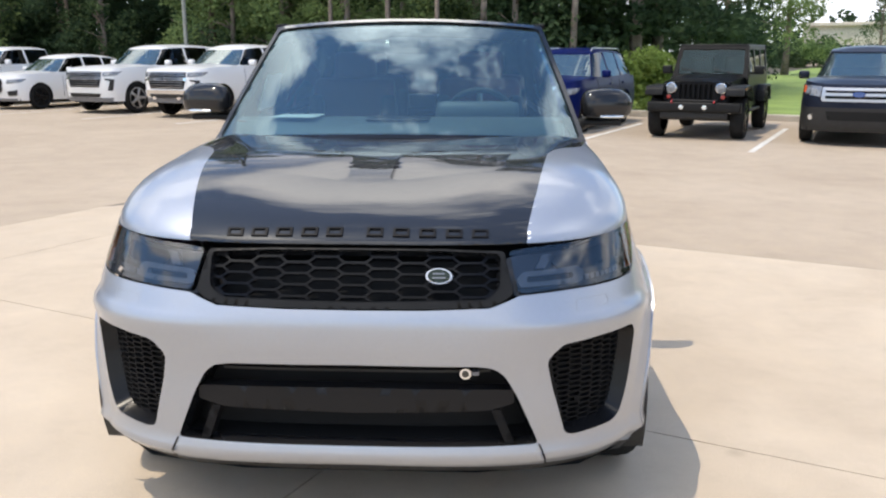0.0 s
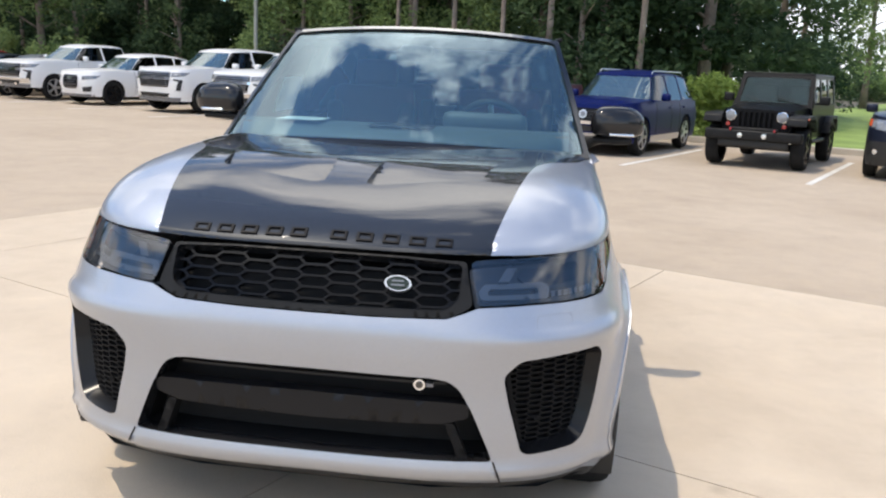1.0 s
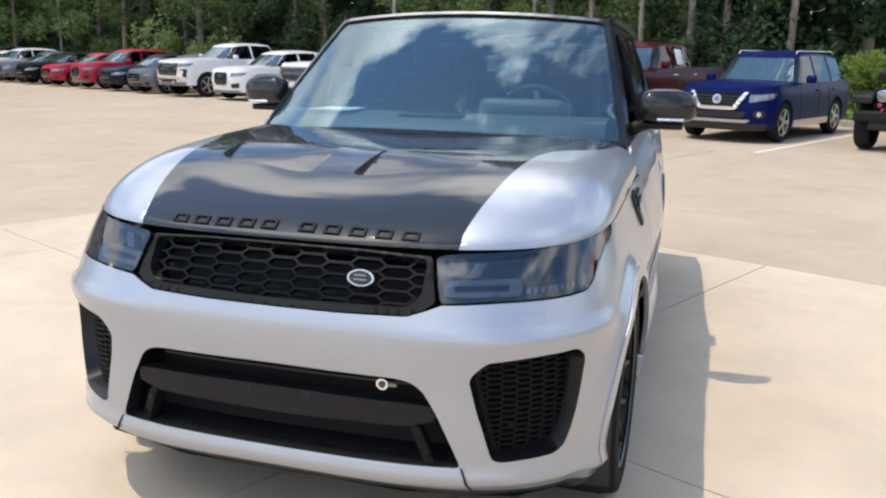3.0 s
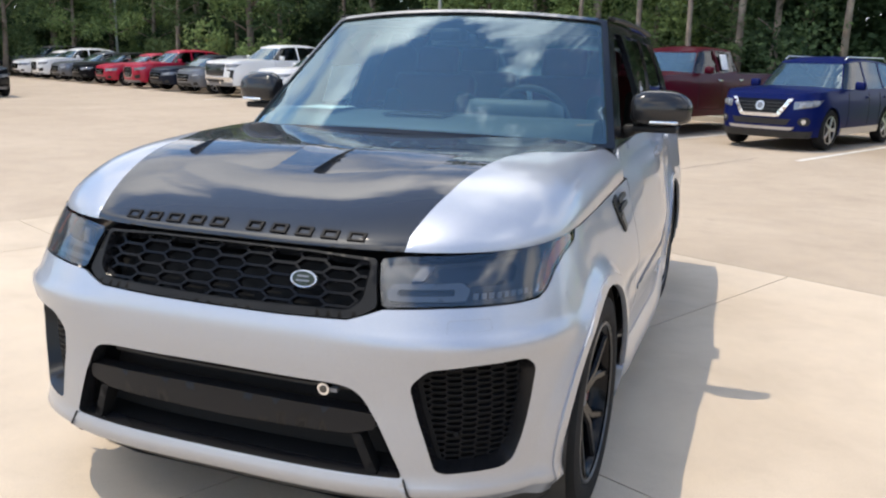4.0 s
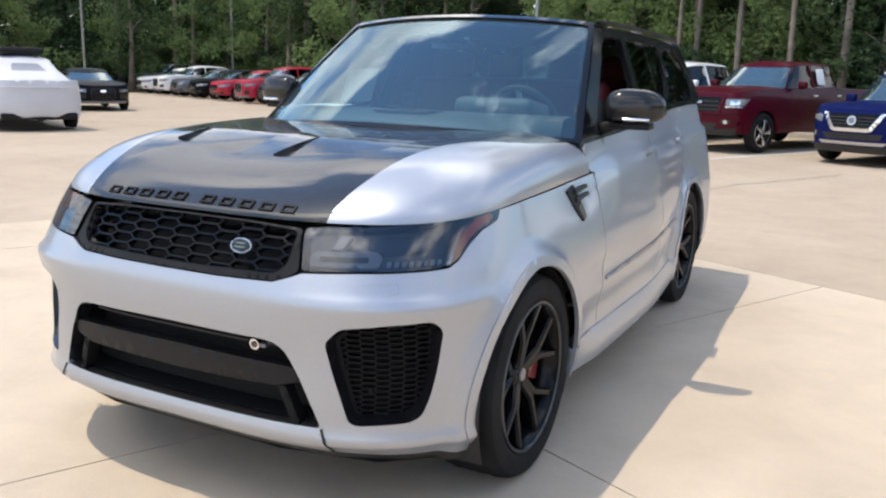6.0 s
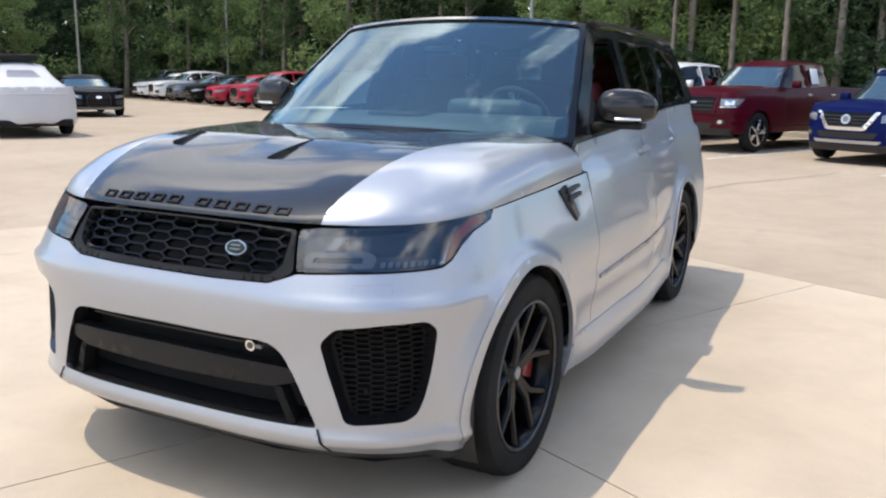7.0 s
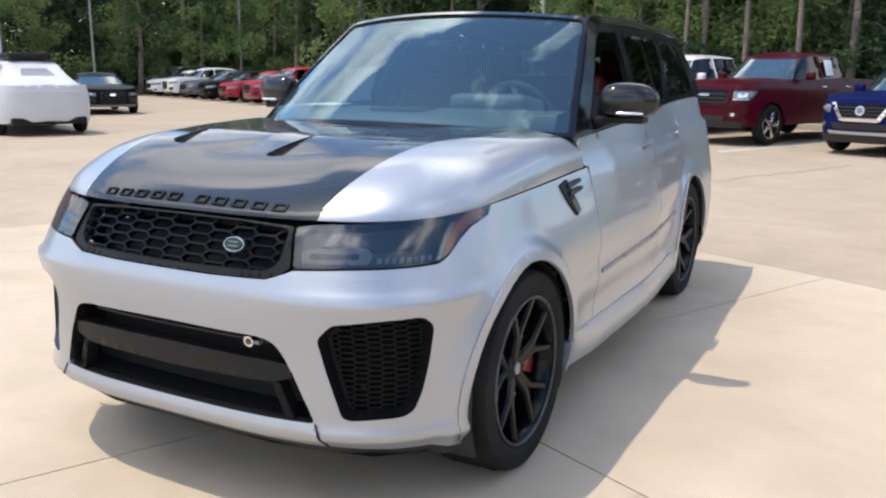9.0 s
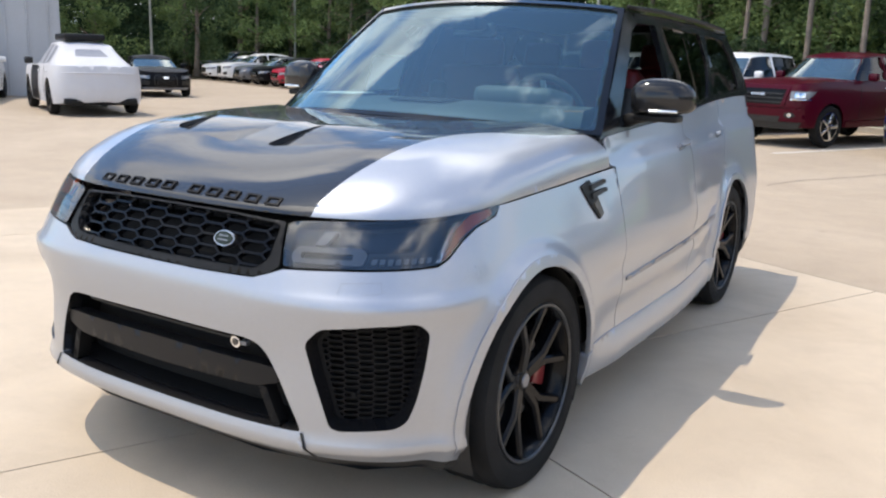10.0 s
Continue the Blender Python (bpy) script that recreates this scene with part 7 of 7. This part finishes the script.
def trunk_mesh(height, r, bend, limbs):
    pts, rad = [], []
    for t in np.linspace(0, 1, 9):
        pts.append((bend * math.sin(t * 2.2), bend * 0.6 * math.sin(t * 3.1 + 1) - bend * 0.6 * math.sin(1), height * t))
        rad.append(r * (1.25 - 0.3 * min(1, t * 8)) * (1 - 0.72 * t))
    bms = [tube(pts, rad, 9)]
    for k in range(limbs):
        t = rng.uniform(0.35, 0.92)
        base = np.array(pts[int(t * 8)])
        ang = rng.uniform(0, 2 * math.pi)
        ln = rng.uniform(0.8, 2.4) * (1.2 - t)
        mid = base + [math.cos(ang) * ln * 0.5, math.sin(ang) * ln * 0.5, ln * 0.28]
        tip = base + [math.cos(ang) * ln, math.sin(ang) * ln, ln * 0.45]
        bms.append(tube([base, mid, tip], [r * 0.28, r * 0.18, r * 0.05], 5))
    return merged(*bms)


def tree(name, label, kind, mat, height, low, spread, clumps, per, size):
    """A tree with a tapered trunk, limbs and a crown of small leaves."""
    t = root(name, label, "tree", "trees at the lot's edge")
    part("trunk", trunk_mesh(height * 0.92, 0.10 + height * 0.010, 0.18, 9), bark, t)
    cs, rs, ns = [], [], []
    for k in range(clumps):
        h = low + (height - low) * rng.uniform(0, 1) ** 1.35
        w = spread * (1.0 - 0.55 * ((h - low) / (height - low)) ** 1.5) * rng.uniform(0.25, 1.0)
        a = rng.uniform(0, 2 * math.pi)
        cs.append((w * math.cos(a), w * math.sin(a), h))
        rs.append(rng.uniform(0.45, 1.05) * (0.7 + 0.3 * spread / 2.5))
        ns.append(int(per * rng.uniform(0.7, 1.3)))
    v, f = leaves(cs, rs, ns, size)
    part("crown", quick_mesh("crown", v, f), mat, t)
    return t


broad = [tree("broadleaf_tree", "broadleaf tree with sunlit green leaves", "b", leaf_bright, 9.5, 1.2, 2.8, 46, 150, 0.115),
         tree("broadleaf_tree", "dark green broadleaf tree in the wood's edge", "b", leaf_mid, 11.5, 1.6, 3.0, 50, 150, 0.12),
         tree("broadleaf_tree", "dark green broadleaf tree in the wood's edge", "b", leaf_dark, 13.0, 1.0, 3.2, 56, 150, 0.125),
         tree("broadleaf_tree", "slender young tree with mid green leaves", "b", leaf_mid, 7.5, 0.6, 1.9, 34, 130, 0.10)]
spots = [
    (0, -24.8, 26.6, 1.0), (0, -35.2, 21.9, 1.1), (3, -33.6, 22.6, 0.9), (0, -50.5, 21.4, 1.0), (3, -43.5, 22.2, 1.0), (2, -46.5, 25.0, 1.0),
    (2, -30.5, 25.5, 1.0), (2, -39.5, 25.5, 1.05), (2, -27.5, 29.0, 1.0), (1, -21.5, 27.5, 1.0), (1, -18.2, 29.5, 1.0), (0, -15.4, 26.5, 0.8),
    (2, -13.2, 30.5, 1.1), (2, -10.6, 28.5, 1.15), (1, -9.0, 32.0, 1.0), (2, -7.2, 29.5, 1.2), (2, -7.4, 33.5, 1.2), (1, -6.6, 38.5, 1.1), (2, -6.6, 44.0, 0.85),
    (2, -54.0, 4.0, 1.1), (0, -51.0, 6.5, 0.8), (0, -52.0, 9.6, 0.9), (0, -53.5, 15.5, 1.1), (1, -51.8, 18.5, 1.0), (0, -50.8, -2.5, 1.0), (2, -55.0, -7.0, 1.2), (1, -53.0, -12.0, 1.1), (3, -49.6, 6.2, 1.0), (0, -47.4, 22.6, 0.9), (0, -49.8, 18.9, 0.8), (3, -49.8, 15.0, 1.0), (2, -58.0, 11.0, 1.2), (2, -59.0, 1.5, 1.2), (1, -57.5, 20.5, 1.1),
    (2, -54.5, 26.5, 1.0), (1, -59.0, 27.0, 1.1), (2, -63.5, 29.5, 1.1), (2, -36.5, 28.5, 1.0), (2, -43.0, 30.0, 1.2), (2, -16.5, 34.0, 1.2),
    (2, -24.0, 33.0, 1.2), (2, -32.5, 33.5, 1.2), (2, -48.5, 32.5, 1.2), (0, -19.8, 25.0, 0.72), (3, -28.8, 24.2, 0.8), (1, -12.0, 25.8, 0.8), (0, -6.0, 66.0, 1.3), (3, 0.3, 62.0, 0.8),
    (0, -22.6, 25.2, 0.75), (0, -17.4, 25.8, 0.8), (0, -13.5, 25.4, 0.7), (3, -10.2, 25.0, 0.9), (0, -20.9, 29.0, 1.1)]
used = set()
for k, u, v, s in spots:
    m = lot_pose(u, v, 0.1, rng.uniform(0, 360))
    if k in used:
        t = copy_thing(broad[k], m)
    else:
        t = broad[k]
        t.matrix_basis = m
        used.add(k)
    t.scale = (s, s, s)


def pine(height, r):
    t = root("pine_tree", "tall pine with a bare straight trunk", "tree", "trees at the lot's edge")
    part("trunk", trunk_mesh(height, r, 0.12, 5), bark, t)
    cs, rs, ns = [], [], []
    for k in range(22):
        h = height * rng.uniform(0.55, 1.0)
        w = 2.2 * (1.15 - h / height) + 0.5
        a = rng.uniform(0, 2 * math.pi)
        cs.append((w * math.cos(a), w * math.sin(a), h))
        rs.append(rng.uniform(0.6, 1.1))
        ns.append(90)
    v, f = leaves(cs, rs, ns, 0.20, 0.6)
    part("crown", quick_mesh("crown", v, f), leaf_dark, t)
    return t


p0 = pine(17.0, 0.115)
pines = [(-16.9, 24.0), (-16.5, 24.5), (-14.4, 24.0), (-12.2, 23.5), (-10.8, 24.0), (-22.9, 29.9), (-22.2, 31.0), (-23.8, 35.4), (-19.1, 26.6), (-16.3, 32.0), (-21.7, 36.5), (-25.3, 27.1), (-31.8, 25.0), (-45.6, 24.5), (-8.3, 25.7), (-28.9, 31.0), (-38.0, 26.0), (-52.0, 29.0), (-41.0, 24.5)]
for i, (u, v) in enumerate(pines):
    m = lot_pose(u, v, 0.1, i * 77)
    t = copy_thing(p0, m) if i else p0
    if not i:
        t.matrix_basis = m
    s = 0.85 + 0.3 * ((i * 37) % 10) / 10
    t.scale = (s, s, s)

# undergrowth and the deep wood behind
def scatter(name, label, mat, n, us, vs, hs_, rads, per, size):
    cs = [tuple(lot(rng.uniform(*us), vs[0] + (vs[1] - vs[0]) * rng.uniform(), 0.1) + Vector((0, 0, rng.uniform(*hs_)))) for _ in range(n)]
    v, f = leaves(cs, rng.uniform(*rads, n), [int(per * rng.uniform(0.6, 1.4)) for _ in range(n)], size)
    return tagged(part(name, quick_mesh(name, v, f), mat, None), label, "undergrowth", kind="stuff")


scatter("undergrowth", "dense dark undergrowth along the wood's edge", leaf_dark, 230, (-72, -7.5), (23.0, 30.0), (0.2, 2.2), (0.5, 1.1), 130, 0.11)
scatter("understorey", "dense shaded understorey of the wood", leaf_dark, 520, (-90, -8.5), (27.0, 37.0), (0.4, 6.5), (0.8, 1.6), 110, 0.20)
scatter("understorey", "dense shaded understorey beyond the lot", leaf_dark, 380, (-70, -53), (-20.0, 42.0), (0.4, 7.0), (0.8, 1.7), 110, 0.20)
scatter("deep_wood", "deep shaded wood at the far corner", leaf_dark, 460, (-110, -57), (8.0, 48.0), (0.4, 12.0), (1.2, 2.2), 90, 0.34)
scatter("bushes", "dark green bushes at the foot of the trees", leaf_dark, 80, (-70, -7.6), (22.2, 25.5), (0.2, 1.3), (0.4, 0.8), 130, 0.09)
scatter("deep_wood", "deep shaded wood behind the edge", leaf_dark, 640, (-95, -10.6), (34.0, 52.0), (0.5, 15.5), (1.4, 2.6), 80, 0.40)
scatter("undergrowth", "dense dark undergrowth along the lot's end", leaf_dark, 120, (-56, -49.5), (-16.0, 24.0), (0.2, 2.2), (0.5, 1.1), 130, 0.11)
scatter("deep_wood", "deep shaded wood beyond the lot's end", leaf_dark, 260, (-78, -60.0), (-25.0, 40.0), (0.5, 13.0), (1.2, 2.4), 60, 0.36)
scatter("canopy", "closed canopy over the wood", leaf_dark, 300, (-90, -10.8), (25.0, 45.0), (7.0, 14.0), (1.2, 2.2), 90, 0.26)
scatter("weeds", "tall bright weeds behind the parked cars", leaf_weed, 26, (-5.2, -4.1), (20.9, 22.0), (0.2, 1.5), (0.3, 0.55), 170, 0.07)
scatter("weeds", "bright weeds along the kerb", leaf_bright, 60, (-60, -7.5), (20.9, 21.6), (0.0, 0.4), (0.25, 0.5), 60, 0.07)
scatter("hedge", "dark green hedge across the lawn", leaf_mid, 64, (-13.2, -5.5), (99.0, 106.0), (0.3, 2.6), (0.9, 1.5), 130, 0.20)
scatter("far_trees", "far line of trees on the horizon", leaf_dark, 160, (-40.0, 120.0), (185.0, 215.0), (1.0, 9.0), (3.0, 5.0), 60, 0.9)

# unseen trees added on the lot's other side, a dark band for the doors to reflect
def unseen_ring(a0, a1, near, far, n):
    v, f = leaves([(r * math.cos(a), r * math.sin(a), h) for a, r, h in zip(rng.uniform(a0, a1, n), rng.uniform(near, far, n), rng.uniform(1.0, 13.0, n))], rng.uniform(2.2, 3.8, n), [60] * n, 0.75)
    return tagged(part("far_trees", quick_mesh("far_trees", v, f), leaf_dark, None), "unseen line of trees added for dark reflections", "trees", kind="stuff")


unseen_ring(radians(-50), radians(38), 66.0, 78.0, 260)

# ---- light poles ----
pole_metal = speckled("pole_metal", (0.30, 0.31, 0.27), 0.6, (0.27, 0.28, 0.24), (0.34, 0.35, 0.31), 2.0, 60.0, 0.1, metal=0.1)


def light_pole(u, v, r=0.072):
    p = root("light_pole", "pale grey steel parking lot light pole", "lamp post", "lot light poles")
    part("shaft", lathe([(0.0, r * 1.05), (9.0, r * 0.85), (9.0, 0.001)], 12, "z"), pole_metal, p)
    part("footing", lathe([(0.0, 0.27), (0.60, 0.27), (0.62, 0.25), (0.62, 0.001)], 20, "z"), kerb_stone, p)
    part("lamp_arm", box((1.4, 0.07, 0.07), (0, 0, 8.9), 0.01), pole_metal, p)
    for s in (-1, 1):
        part("lamp_head", box((0.55, 0.36, 0.12), (s * 0.9, 0, 8.9), 0.03), pole_metal, p)
    p.matrix_basis = lot_pose(u, v, 0.0)
    return p


light_pole(-21.06, 21.1)
light_pole(-48.3, 20.8)
light_pole(-49.0, 12.2, 0.07)

# ---- building and the far side ----
steel_panel = speckled("steel_cladding", (0.44, 0.455, 0.475), 0.5, (0.41, 0.425, 0.445), (0.47, 0.485, 0.505), 0.6, 40.0, 0.05)
hall = tagged(root("metal_building", "grey metal clad workshop building", "building"), kind="")
part("wall", box((16.0, 10.0, 7.0), (8.0, 5.0, 3.5)), steel_panel, hall)
for k in range(26):
    part("cladding_rib", box((0.05, 0.03, 6.9), (0.35 + 0.62 * k, 10.015, 3.45), 0.008), steel_panel, hall)
part("roof_edge", box((16.2, 10.2, 0.25), (8.0, 5.0, 7.1), 0.03), moulding_grey, hall)
part("downpipe", tube([(1.95, 10.08, 0.1), (1.95, 10.08, 6.9)], 0.07, 8), satin_black, hall)
part("roller_door", box((3.6, 0.06, 4.2), (4.0, 10.03, 2.1), 0.01), moulding_grey, hall)
hall.matrix_basis = Matrix.Translation((-23.5, 15.5, 0)) @ Matrix.Rotation(math.atan2(-0.89, -0.45), 4, "Z") @ Matrix.Translation((0, -10.0, 0))
cream = speckled("cream_plaster", (0.62, 0.56, 0.46), 0.85, (0.56, 0.50, 0.41), (0.67, 0.61, 0.51), 0.2, 4.0, 0.1)
store = root("low_building", "long low cream coloured building far off", "building")
part("wall", box((70.0, 20.0, 5.2), (0, 0, 2.6)), cream, store)
part("roof_edge", box((71.0, 21.0, 0.5), (0, 0, 5.4), 0.1), cream, store)
part("upper_wall", box((30.0, 10.0, 1.6), (14, 0, 6.2)), cream, store)
for k in range(12):
    part("window", box((2.6, 0.2, 1.6), (-30 + k * 5.2, -10.0, 1.9), 0.05), gloss_black, store)
store.matrix_basis = lot_pose(24.5, 135.0)
